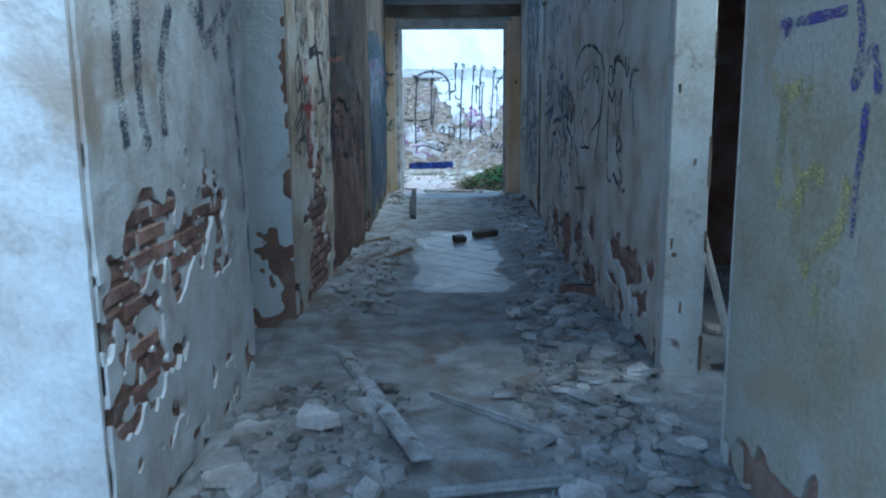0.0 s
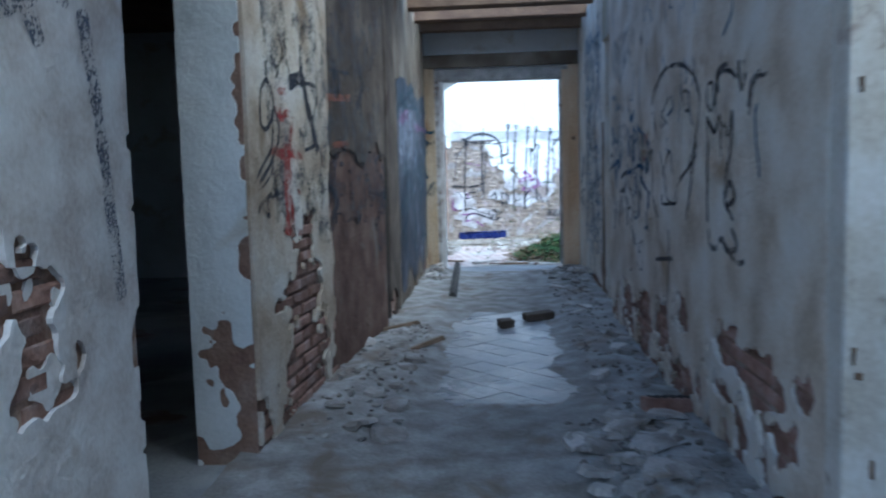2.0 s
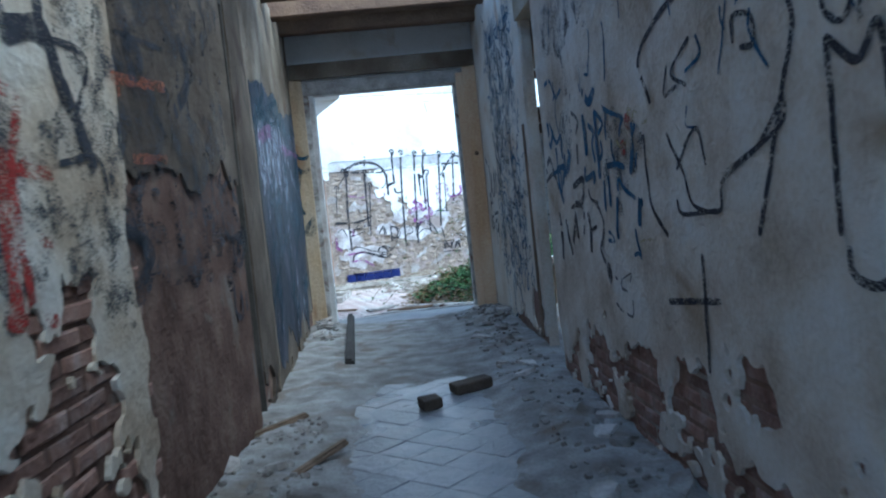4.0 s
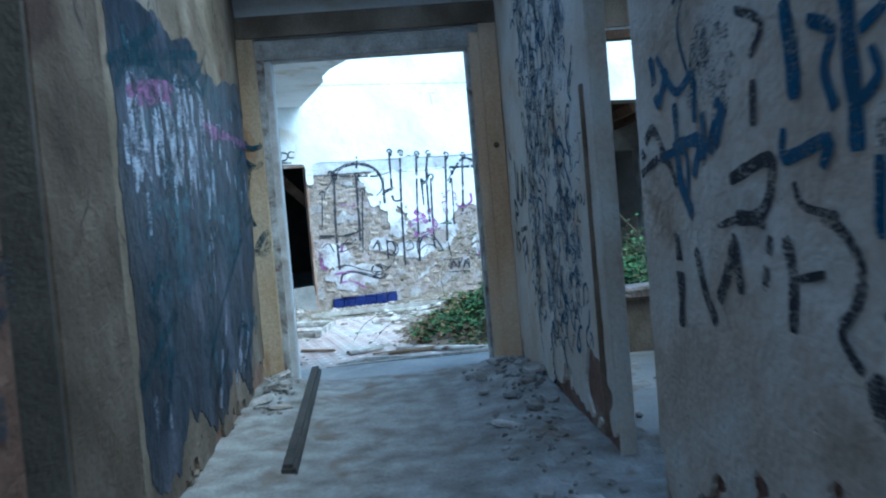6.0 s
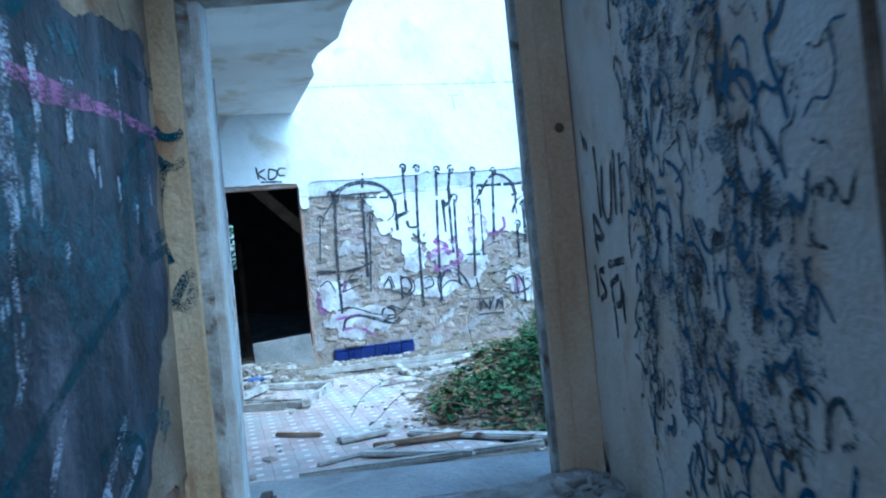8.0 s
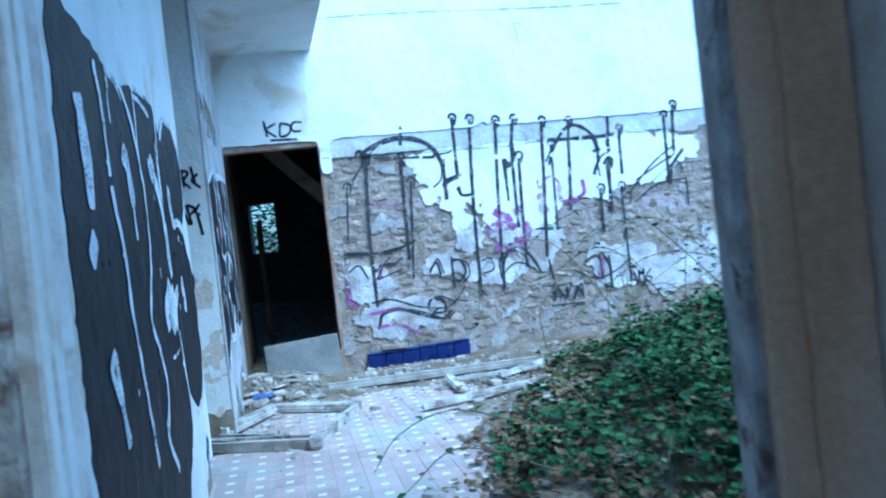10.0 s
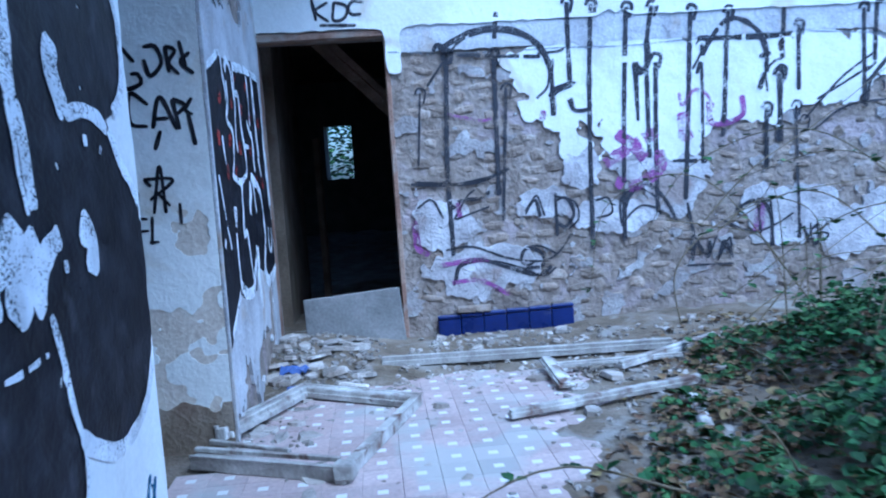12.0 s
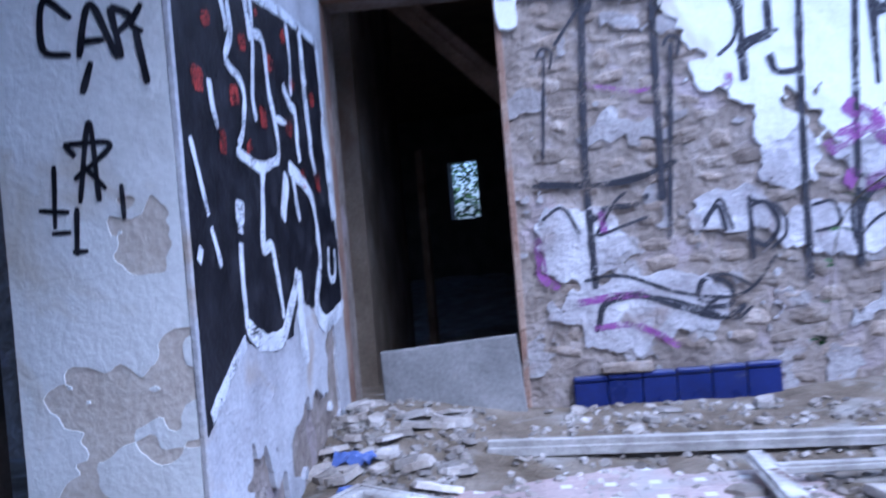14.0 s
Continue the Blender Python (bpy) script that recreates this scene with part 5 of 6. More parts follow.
# the dense small scribble beside the doorway
rnd = random.Random(5)
HAZE = flat("blue_grey_paint_haze", (0.13, 0.17, 0.23), 0.6, 0.42)
GRIME = flat("dark_grimy_paint_haze", (0.05, 0.055, 0.07), 0.5, 0.36)


def blotches(u0, u1, v0, v1, level, seed):
    """Nothing painted but for soft-edged blotches inside a stretch of wall."""
    def empty_at(u, v):
        edge = min(smooth01(u0, u0 + 0.3, u), smooth01(u1, u1 - 0.3, u), smooth01(v0, v0 + 0.4, v), smooth01(v1, v1 - 0.3, v))
        return fractal(u + seed, v, seed, 2.6) + 0.4 * n3(u, v, seed, 15) < level + 1.2 * (1 - edge)
    return empty_at


skin(wall_right_far, HAZE, blotches(0.2, 1.75, 0.4, 2.9, -0.1, 3.0), step=0.03, thick=0.0185, label="thin blue-grey haze of spray paint", name="paint")
skin(wall_right_far, GRIME, blotches(0.3, 1.7, 0.7, 2.7, 0.35, 8.0), step=0.03, thick=0.0205, label="dark smears of spray paint", name="paint")
skin(wall_right_mid, GRIME, blotches(2.3, 4.2, 0.9, 2.8, 0.22, 5.0), step=0.03, thick=0.0205, label="dark smears of spray paint", name="paint")
skin(wall_left_mid, GRIME, blotches(-0.3, 2.75, 0.8, 2.9, -0.06, 6.0), step=0.03, thick=0.0205, label="dark smears of spray paint", name="paint")
skin(wall_left_far, TEALHAZE, blotches(0.0, 2.8, 0.3, 2.3, 0.12, 2.0), u1=2.8, v0=0.3, v1=2.4, step=0.025, thick=0.0255, label="teal streaks of spray paint", name="paint")
scribble = []
for k in range(420):
    u, v, turn = rnd.uniform(0.32, 1.62), rnd.uniform(0.5, 2.7), rnd.uniform(0, 6.3)
    size, pts = rnd.uniform(0.02, 0.07), []
    for j in range(rnd.randint(3, 6)):
        pts.append((u, v))
        turn += rnd.uniform(-1.5, 1.9)
        u, v = u + size * math.cos(turn), v + 1.3 * size * math.sin(turn)
    scribble.append((rnd.uniform(0.007, 0.022), pts))
for at, mat, tint in ((slice(0, 190), PAINTS["BLUE"], "blue"), (slice(190, 370), FADED, "black"), (slice(370, 420), PAINTS["TEAL"], "teal")):
    sprayed(wall_right_far, scribble[at], mat, "small dense %s scribble" % tint)
for k, wall in enumerate((wall_right_mid, wall_left_mid, wall_left_far)):
    extra = []
    for j in range(36):
        u, v = rnd.uniform(0.1 * wall.len, wall.len * 0.95), rnd.uniform(1.2, 2.7)
        extra.append((rnd.uniform(0.008, 0.016), [(u, v), (u + rnd.uniform(-0.05, 0.05), v - rnd.uniform(0.03, 0.12)), (u + rnd.uniform(-0.1, 0.1), v - rnd.uniform(0.03, 0.25))]))
    sprayed(wall, extra, FADED if k else PAINTS["BLUE"], "thin faded scrawl")

# ---- doorway lining between the corridor and the roofless room ----
door_frame = empty("door_1", pose(0.16, 11.1, FZ), "weathered wooden door lining with peeling ochre paint", "door frame", "", "structure")


def fpart(name, mat, x0, x1, y0, y1, z0, z1, bevel=0.006, jag=0.004, label="", parent=None):
    bm = bmesh.new()
    box(bm, x0, x1, y0, y1, z0, z1, None, bevel, jag)
    ob = part(name, bm, mat, parent or door_frame, label)
    if (parent or door_frame).type == "EMPTY":
        ob.matrix_parent_inverse = (parent or door_frame).matrix_world.inverted()
    return ob


bpy.context.view_layer.update()
fpart("jamb", FLAKED, -0.645, -0.59, 11.085, 11.22, FZ, 2.56, label="flaking grey-white jamb")
fpart("jamb", PALEOCHRE, 0.88, 0.965, 11.085, 11.22, FZ, 2.54, label="worn ochre-brown jamb")
fpart("jamb_edge", LIMED, -0.60, -0.545, 11.11, 11.26, FZ, 2.47, label="grey flaking jamb edge")
fpart("jamb_edge", FLAKED, 0.858, 0.90, 11.11, 11.25, FZ, 2.44, label="grey flaking jamb edge")
fpart("head", GREYWOOD, -0.645, 0.965, 11.09, 11.25, 2.445, 2.585, label="greyed wooden head")
fpart("architrave", CREAM, -0.80, -0.64, 11.06, 11.10, FZ, 2.60, label="ochre architrave board")
fpart("architrave", PALEOCHRE, 0.955, 1.085, 11.06, 11.10, FZ, 2.60, label="ochre architrave board")
fpart("architrave", UMBER, -0.76, 1.09, 11.065, 11.10, 2.60, 2.76, label="grey board over the door")
fpart("threshold", FLOOR, -0.64, 0.96, 11.10, 11.66, -0.05, FZ + 0.005, label="worn cement threshold")
bm = bmesh.new()
bmesh.ops.create_uvsphere(bm, u_segments=10, v_segments=6, radius=0.022)
bmesh.ops.scale(bm, vec=(1, 0.35, 1), verts=bm.verts)
bmesh.ops.translate(bm, vec=(1.02, 11.056, 1.72), verts=bm.verts)
knot = part("bolt_hole", bm, BEAMWOOD, door_frame, "dark rusty bolt hole")
knot.matrix_parent_inverse = door_frame.matrix_world.inverted()
curls = []
for width, pts in ((0.035, ((-0.80, 1.93), (-0.74, 1.84), (-0.66, 1.84), (-0.645, 1.86))), (0.04, ((-0.80, 1.80), (-0.76, 1.73), (-0.70, 1.70), (-0.65, 1.73))), (0.035, ((-0.74, 1.71), (-0.77, 1.6), (-0.79, 1.45), (-0.77, 1.34), (-0.75, 1.28))), (0.045, ((-0.65, 1.24), (-0.70, 1.20), (-0.75, 1.10), (-0.69, 1.09), (-0.655, 1.18)))):
    line = spline([(x, 0, z) for x, z in pts], 0.015)
    verts = []
    for k, q in enumerate(line):
        d = (line[min(k + 1, len(line) - 1)] - line[max(k - 1, 0)]).normalized()
        for f in (-0.5, 0.5):
            verts.append((min(-0.643, max(-0.798, q.x - d.z * width * f)), 11.0535, q.z + d.x * width * f))
    curls.append((verts, [(2 * k, 2 * k + 1, 2 * k + 3, 2 * k + 2) for k in range(len(line) - 1)]))
for verts, faces in curls:
    ob = raw("sprayed_curl", verts, faces, PAINTS["TEAL"], door_frame, "dark teal sprayed curl")
    ob.matrix_parent_inverse = door_frame.matrix_world.inverted()
# two white strips on the lit edge of the jamb
fpart("strip", WHITE, -0.548, -0.538, 11.12, 11.145, FZ, 2.44, 0.003, 0.001, "white painted strip")
fpart("strip", WHITE, -0.548, -0.540, 11.17, 11.20, FZ, 2.44, 0.003, 0.001, "white painted strip")

# ---- linings of the side openings ----
side_frame = empty("door_2", pose(1.1, 3.55, FZ), "cream painted wooden door posts with chipped paint", "door frame", "", "structure")
bpy.context.view_layer.update()
fpart("post", PAINTWOOD, 1.005, 1.185, 3.49, 3.60, 0.16, 2.45, label="chipped cream post", parent=side_frame)
fpart("post", PAINTWOOD, 0.99, 1.17, 2.60, 2.668, FZ, 2.45, label="chipped cream post", parent=side_frame)
fpart("post_edge", OLDWOOD, 1.0, 1.05, 3.50, 3.585, 0.06, 0.16, label="rotten brown foot", parent=side_frame)
spots = random.Random(8)
for k in range(7):
    x, z, w, h = spots.uniform(1.02, 1.16), spots.uniform(0.25, 2.2), spots.uniform(0.006, 0.02), spots.uniform(0.008, 0.05)
    fpart("bare_spot", OLDWOOD, x, x + w, 3.4875, 3.4905, z, z + h, 0.0, 0.003, "bare brown wood", side_frame)
for z, h in ((0.2, 0.16), (0.75, 0.1), (1.05, 0.22), (1.6, 0.12)):
    fpart("bare_spot", OLDWOOD, 1.176, 1.188, 3.4875, 3.53, z, z + h, 0.0, 0.003, "bare brown wood", side_frame)
fpart("head", PAINTWOOD, 0.99, 1.18, 2.665, 3.49, 2.35, 2.45, parent=side_frame)
fpart("sill", GREYWOOD, 0.80, 1.14, 3.22, 3.27, FZ, FZ + 0.035, label="loose grey strip", parent=side_frame)
# pale jamb of the near opening
wall_left_jamb = Wall("wall_left_jamb", (-0.875, 4.535), (-1.13, 4.535), 0.012, 0, 2.45, REDWALL, label="pale plastered jamb with rust-brown scars")
skin(wall_left_jamb, WHITE, patches([(0.12, 0.55, 0.09, 0.16), (0.02, 0.4, 0.05, 0.25), (0.0, 1.6, 0.03, 0.3), (0.02, 1.0, 0.03, 0.12)], 0.6, 0.18, 14.0, 9.0), step=0.02, thick=0.008, label="white plaster with ochre stains")
# end faces of the other wall stubs; the left one holds its shade as colour
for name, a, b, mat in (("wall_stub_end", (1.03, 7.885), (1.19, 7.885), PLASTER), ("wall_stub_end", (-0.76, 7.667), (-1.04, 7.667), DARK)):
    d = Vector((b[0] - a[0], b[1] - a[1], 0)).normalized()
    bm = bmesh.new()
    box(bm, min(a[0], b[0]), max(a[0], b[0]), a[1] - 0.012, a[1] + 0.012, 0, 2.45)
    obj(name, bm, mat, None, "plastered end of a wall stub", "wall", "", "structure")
bm = bmesh.new()
box(bm, 1.07, 1.09, 8.765, 8.80, 0.2, 1.75, None, 0.005, 0.005)
obj("trim_post", bm, OLDWOOD, None, "split brown wooden corner strip", "trim", "", "structure")

bm = bmesh.new()
box(bm, 1.09, 1.165, 8.64, 8.656, FZ, TOP - 0.1, None, 0.004, 0.003)
obj("trim_jamb", bm, LITWARM, None, "pale worn wooden edge of the wall end", "trim", "", "structure")

# ---- side window ----
win = empty("window_1", pose(2.1, 11.3, 0.6), "empty window opening with a broken sill", "window", "", "structure")
bpy.context.view_layer.update()
fpart("window_sill", MASONRY, 1.55, 2.74, 11.05, 11.34, 0.52, 0.605, 0.02, 0.012, "broken rough sill", win)
fpart("window_frame", BEAMWOOD, 2.68, 2.74, 11.12, 11.2, 0.6, 2.5, label="dark wooden frame post", parent=win)
fpart("window_frame", BEAMWOOD, 1.55, 2.74, 11.12, 11.2, 2.43, 2.5, label="dark wooden frame head", parent=win)
fpart("window_reveal", WHITE, 2.735, 2.76, 11.2, 11.30, 0.6, 2.5, label="white reveal", parent=win)


# ---- ground cover ----
def dust_height(x, y):
    """Height of the dust and small rubble over the corridor floor."""
    side = smooth01(0.20, 0.62, abs(x - 0.14) + 0.08 * n3(x, y, 7, 1.7))
    near = smooth01(5.9, 5.3, y + 0.35 * x + 0.3 * n3(x, y, 5, 1.5))
    h = 0.05 * side * (1 - 0.4 * near) + 0.018 * near - 0.013
    h += 0.06 * math.exp(-((x - 0.8) / 0.3) ** 2 - ((y - 4.2) / 0.9) ** 2) + 0.10 * math.exp(-((x - 0.98) / 0.14) ** 2 - ((y - 10.3) / 0.7) ** 2) + 0.09 * math.exp(-((x + 0.66) / 0.14) ** 2 - ((y - 10.7) / 0.4) ** 2)
    h += 0.05 * math.exp(-((x + 0.75) / 0.25) ** 2 - ((y - 5.6) / 1.2) ** 2) + 0.05 * math.exp(-((x + 0.6) / 0.3) ** 2 - ((y - 2.6) / 0.8) ** 2)
    h += 0.02 * smooth01(7.7, 8.5, y + 0.2 * n3(x, y, 3, 2.0)) * (1 - side)
    h += (0.018 * fractal(x, y, 0, 2.2) + 0.008 * n3(x, y, 1, 14)) * (0.35 + side)
    return FZ + h


def yard_height(x, y):
    """Height of earth and rubble over the tiles of the roofless room."""
    d = fx(x) - y
    h = 0.085 * smooth01(1.1, 0.1, d) - 0.012
    h += 0.05 * smooth01(-0.1, 1.0, x) * smooth01(12.3, 13.2, y)
    h += 0.09 * math.exp(-((x + 1.4) / 0.4) ** 2 - ((y - 16.0) / 0.45) ** 2) + 0.03 * smooth01(12.1, 11.7, y)
    h += 0.016 * fractal(x, y, 3, 1.9) + 0.006 * n3(x, y, 4, 15)
    return YZ + h


def sheet(name, f, x0, x1, y0, y1, step, mat, label):
    nx, ny = int((x1 - x0) / step), int((y1 - y0) / step)
    verts = [(x0 + i * step, y0 + j * step, f(x0 + i * step, y0 + j * step)) for j in range(ny + 1) for i in range(nx + 1)]
    faces = [(j * (nx + 1) + i, j * (nx + 1) + i + 1, (j + 1) * (nx + 1) + i + 1, (j + 1) * (nx + 1) + i) for j in range(ny) for i in range(nx)]
    return raw(name, verts, faces, mat, None, label, "dirt", "", "stuff", True)


sheet("dust", dust_height, -0.95, 1.30, -1.0, 11.1, 0.035, DUST, "grey plaster dust and fine rubble on the floor")
sheet("dust", lambda x, y: FZ - 0.02 + 0.05 * max(0, fractal(x, y, 9, 1.6)), 1.2, 3.4, 1.4, 11.1, 0.07, DUST, "dust and rubble in the side rooms")
sheet("dust", lambda x, y: FZ - 0.012 + 0.02 * fractal(x, y, 5, 1.6), -5.8, -0.95, -3.5, 11.0, 0.1, DUST, "dust on the side room floor")
sheet("earth_cover", yard_height, -2.0, 8.0, 11.64, 18.6, 0.05, EARTH, "earth and crumbled plaster over the tiles")
sheet("dust", lambda x, y: 0.05 + 0.10 * max(0, fractal(x, y, 9, 0.9)), -6.0, 0.5, 16.6, 28.9, 0.15, DUST, "rubble on the hall floor")

# ---- rubble ----
rnd = random.Random(11)


def plate(bm, c, size, thick, tilt, spin):
    """One broken piece: an uneven polygon slab."""
    n = rnd.randint(5, 7)
    m = Matrix.Translation(c) @ Euler((rnd.uniform(-tilt, tilt), rnd.uniform(-tilt, tilt), spin)).to_matrix().to_4x4()
    rs = [size * rnd.uniform(0.55, 1.1) for i in range(n)]
    stretch = rnd.uniform(0.6, 1.0)
    lo = [bm.verts.new(m @ Vector((r * math.cos(6.2832 * i / n), r * stretch * math.sin(6.2832 * i / n), -thick / 2))) for i, r in enumerate(rs)]
    hi = [bm.verts.new(m @ Vector((r * 0.88 * math.cos(6.2832 * i / n), r * 0.88 * stretch * math.sin(6.2832 * i / n), thick / 2 * rnd.uniform(0.8, 1.3)))) for i, r in enumerate(rs)]
    bm.faces.new(lo[::-1])
    bm.faces.new(hi)
    for i in range(n):
        j = (i + 1) % n
        bm.faces.new((lo[i], lo[j], hi[j], hi[i]))


ZONES = [("near right heap", 0.42, 0.95, 2.3, 5.0, 70, 380, dust_height), ("near right slabs", 0.30, 0.92, 2.25, 3.5, 46, 260, dust_height), ("near left scatter", -0.80, -0.15, 2.1, 3.4, 42, 260, dust_height), ("left wall foot", -0.80, -0.35, 4.7, 7.4, 12, 160, dust_height),
         ("right wall foot", 0.62, 0.98, 5.0, 10.9, 16, 220, dust_height), ("door pile", -0.70, -0.52, 10.0, 10.95, 8, 60, dust_height), ("door pile", 0.84, 1.04, 9.4, 10.95, 8, 70, dust_height),
         ("far wall foot", -0.8, 2.6, 15.35, 16.5, 34, 950, yard_height), ("far door heap", -1.72, -0.95, 15.4, 16.2, 40, 320, yard_height), ("left corner", -1.35, -0.95, 14.5, 15.6, 14, 240, yard_height), ("yard scatter", -0.95, 1.0, 11.9, 15.4, 14, 420, yard_height), ("side room", 1.3, 2.9, 2.5, 6.0, 16, 160, lambda x, y: FZ + 0.01), ("window room", 1.3, 3.0, 7.0, 10.9, 3, 40, lambda x, y: FZ + 0.01)]
for label, x0, x1, y0, y1, large, small, ground_at in ZONES:
    bm = bmesh.new()
    for k in range(large + small):
        x, y = rnd.uniform(x0, x1), rnd.uniform(y0, y1)
        if ground_at is yard_height and y > fx(x) - 0.05:
            y = fx(x) - 0.08 - rnd.uniform(0, 0.3)
        if k < large:
            one = bmesh.new()
            size = rnd.uniform(0.045, 0.12) * (1.0 if y < 11 or label == "far door heap" else 0.8)
            plate(one, (x, y, ground_at(x, y) + 0.012), size, rnd.uniform(0.010, 0.030), 0.22, rnd.uniform(0, 6))
            obj("plaster_fragment", one, RUBBLE, None, "broken plaster slab lying in the rubble", "rubble", "plaster fragments")
        else:
            plate(bm, (x, y, ground_at(x, y) + 0.004), rnd.uniform(0.008, 0.032), rnd.uniform(0.006, 0.018), 0.5, rnd.uniform(0, 6))
    obj("rubble", bm, RUBBLE, None, "small broken plaster and brick crumbs", "rubble", "", "stuff")


# ---- loose timber ----
def timber(name, a, b, w, h, mat, label, group="", roll=0.0, paint=None):
    """A plank between two points, with a rebated edge."""
    a, b = Vector(a), Vector(b)
    d = b - a
    m = Matrix.Translation(a) @ d.to_track_quat("X", "Z").to_matrix().to_4x4() @ pose(0, 0, 0, roll, 0, 0)
    bm = bmesh.new()
    box(bm, 0, d.length, -w / 2, w / 2, 0, h * 0.6, m, 0.003, 0.003)
    box(bm, 0.004, d.length - 0.006, -w / 2 + w * 0.12, w / 2 - w * 0.25, h * 0.55, h, m, 0.003, 0.002)
    return obj(name, bm, mat, None, label, "plank", group)


timber("plank", (-0.92, 15.80, 0.07), (0.78, 15.98, 0.085), 0.06, 0.06, GREYWOOD, "long grey weathered batten lying on the rubble", "loose timber")
timber("plank", (-0.105, 14.80, 0.055), (0.80, 15.22, 0.085), 0.055, 0.04, FLAKED, "white flaking window batten lying on earth", "loose timber")
timber("plank", (0.44, 15.54, 0.08), (1.05, 16.12, 0.10), 0.055, 0.04, FLAKED, "white flaking batten lying on earth", "loose timber")
timber("plank", (0.05, 15.72, 0.09), (0.16, 15.25, 0.06), 0.085, 0.03, FLAKED, "short white painted board end", "loose timber")
timber("plank", (0.72, 14.90, 0.10), (0.71, 14.48, 0.08), 0.06, 0.025, FLAKED, "short white painted board in the brambles", "loose timber")
timber("plank", (0.10, 15.60, 0.08), (0.80, 15.74, 0.085), 0.04, 0.03, GREYWOOD, "thin pale lath on the rubble", "loose timber")
timber("plank", (-0.757, 13.10, 0.05), (-0.423, 12.95, 0.05), 0.035, 0.025, OLDWOOD, "dark short stick on the tiles", "loose timber")
timber("plank", (0.19, 12.72, 0.05), (1.25, 12.05, 0.06), 0.11, 0.03, FLAKED, "grey fallen board beside the brambles", "loose timber")
timber("plank", (-0.28, 12.70, 0.05), (0.03, 12.82, 0.06), 0.13, 0.03, FLAKED, "white broken board piece", "loose timber")
timber("plank", (-0.42, 11.86, 0.06), (0.95, 12.03, 0.06), 0.05, 0.04, GREYWOOD, "long grey batten across the doorway", "loose timber")
timber("plank", (-0.10, 12.28, 0.05), (0.55, 11.95, 0.07), 0.07, 0.03, GREYWOOD, "grey board lying by the doorway", "loose timber")
timber("plank", (-0.05, 12.45, 0.05), (0.85, 12.52, 0.06), 0.06, 0.03, OLDWOOD, "brown batten lying by the doorway", "loose timber")
timber("plank", (-0.35, 12.15, 0.05), (0.30, 12.60, 0.05), 0.045, 0.02, GREYWOOD, "thin grey lath on the tiles", "loose timber")
timber("plank", (-0.51, 3.86, FZ + 0.045), (-0.075, 2.57, FZ + 0.07), 0.075, 0.025, FLAKED, "pale straight board lying in dust", "loose timber")
timber("plank", (-0.05, 2.40, FZ + 0.03), (0.44, 2.47, FZ + 0.04), 0.04, 0.025, GREYWOOD, "pale lath among plaster pieces", "loose timber")
timber("plank", (-0.485, 6.44, FZ + 0.03), (-0.278, 6.80, FZ + 0.05), 0.04, 0.03, OLDWOOD, "dark stick on the corridor floor", "loose timber")
timber("plank", (-0.77, 7.14, FZ + 0.03), (-0.52, 7.44, FZ + 0.04), 0.05, 0.03, OLDWOOD, "dark stick by the corridor wall", "loose timber")
timber("plank", (-0.40, 10.95, FZ + 0.10), (-0.34, 8.90, FZ + 0.02), 0.07, 0.05, DARK, "dark brown beam end lying on rubble", "loose timber")
timber("plank", (1.42, 3.72, FZ), (1.20, 3.78, 0.92), 0.09, 0.04, PAINTWOOD, "cream board leaning in the side room", "loose timber")
# board that fences off the swept strip of floor
timber("plank", (-0.06, 3.38, FZ), (0.50, 2.82, FZ + 0.01), 0.03, 0.03, GREYWOOD, "low lath edge in the floor dust", "loose timber")

# window casement lying on the tiles: four rails with a rebate, one corner sprung open
casement = empty("window_casement", pose(0, 0, YZ), "old flaking white wooden window frame lying on tiles", "window frame")
bpy.context.view_layer.update()
for name, a, b, za, zb, mat, label in (("rail", (-1.37, 14.27), (-0.66, 14.11), 0.03, 0.028, GREYWOOD, "grey weathered rail"), ("stile", (-0.70, 14.07), (-0.585, 15.09), 0.03, 0.03, FLAKED, ""),
                                       ("rail", (-0.58, 15.05), (-1.25, 15.29), 0.03, 0.035, FLAKED, ""), ("stile", (-1.225, 15.31), (-1.345, 14.48), 0.035, 0.07, FLAKED, "")):
    a, b = Vector((*a, YZ + za)), Vector((*b, YZ + zb))
    m = Matrix.Translation(a) @ (b - a).to_track_quat("X", "Z").to_matrix().to_4x4()
    L = (b - a).length
    bm = bmesh.new()
    box(bm, 0, L, -0.030, 0.022, -0.028, 0.030, m, 0.005, 0.004)
    box(bm, 0.03, L - 0.03, 0.020, 0.040, -0.022, 0.006, m, 0.003, 0.003)
    box(bm, 0.0, L, -0.034, -0.018, 0.028, 0.036, m, 0.002, 0.002)
    rail = part(name, bm, mat, casement, label)
    rail.matrix_parent_inverse = casement.matrix_world.inverted()
for a, b in (((-1.37, 14.29, YZ + 0.075), (-0.72, 14.16, YZ + 0.07)), ((-1.33, 14.35, YZ + 0.085), (-0.95, 14.25, YZ + 0.075))):
    m = Matrix.Translation(a) @ (Vector(b) - Vector(a)).to_track_quat("X", "Z").to_matrix().to_4x4()
    bm = bmesh.new()
    box(bm, 0, (Vector(b) - Vector(a)).length, -0.012, 0.012, -0.007, 0.009, m, 0.002, 0.003)
    ob = part("bead", bm, FLAKED, casement, "loose pale glazing bead")
    ob.matrix_parent_inverse = casement.matrix_world.inverted()
bm = bmesh.new()
box(bm, -0.72, -0.64, 14.06, 14.13, YZ + 0.02, YZ + 0.08, None, 0.006, 0.005)
ob = part("corner_block", bm, GREYWOOD, casement, "dark sawn end of the rail")
ob.matrix_parent_inverse = casement.matrix_world.inverted()

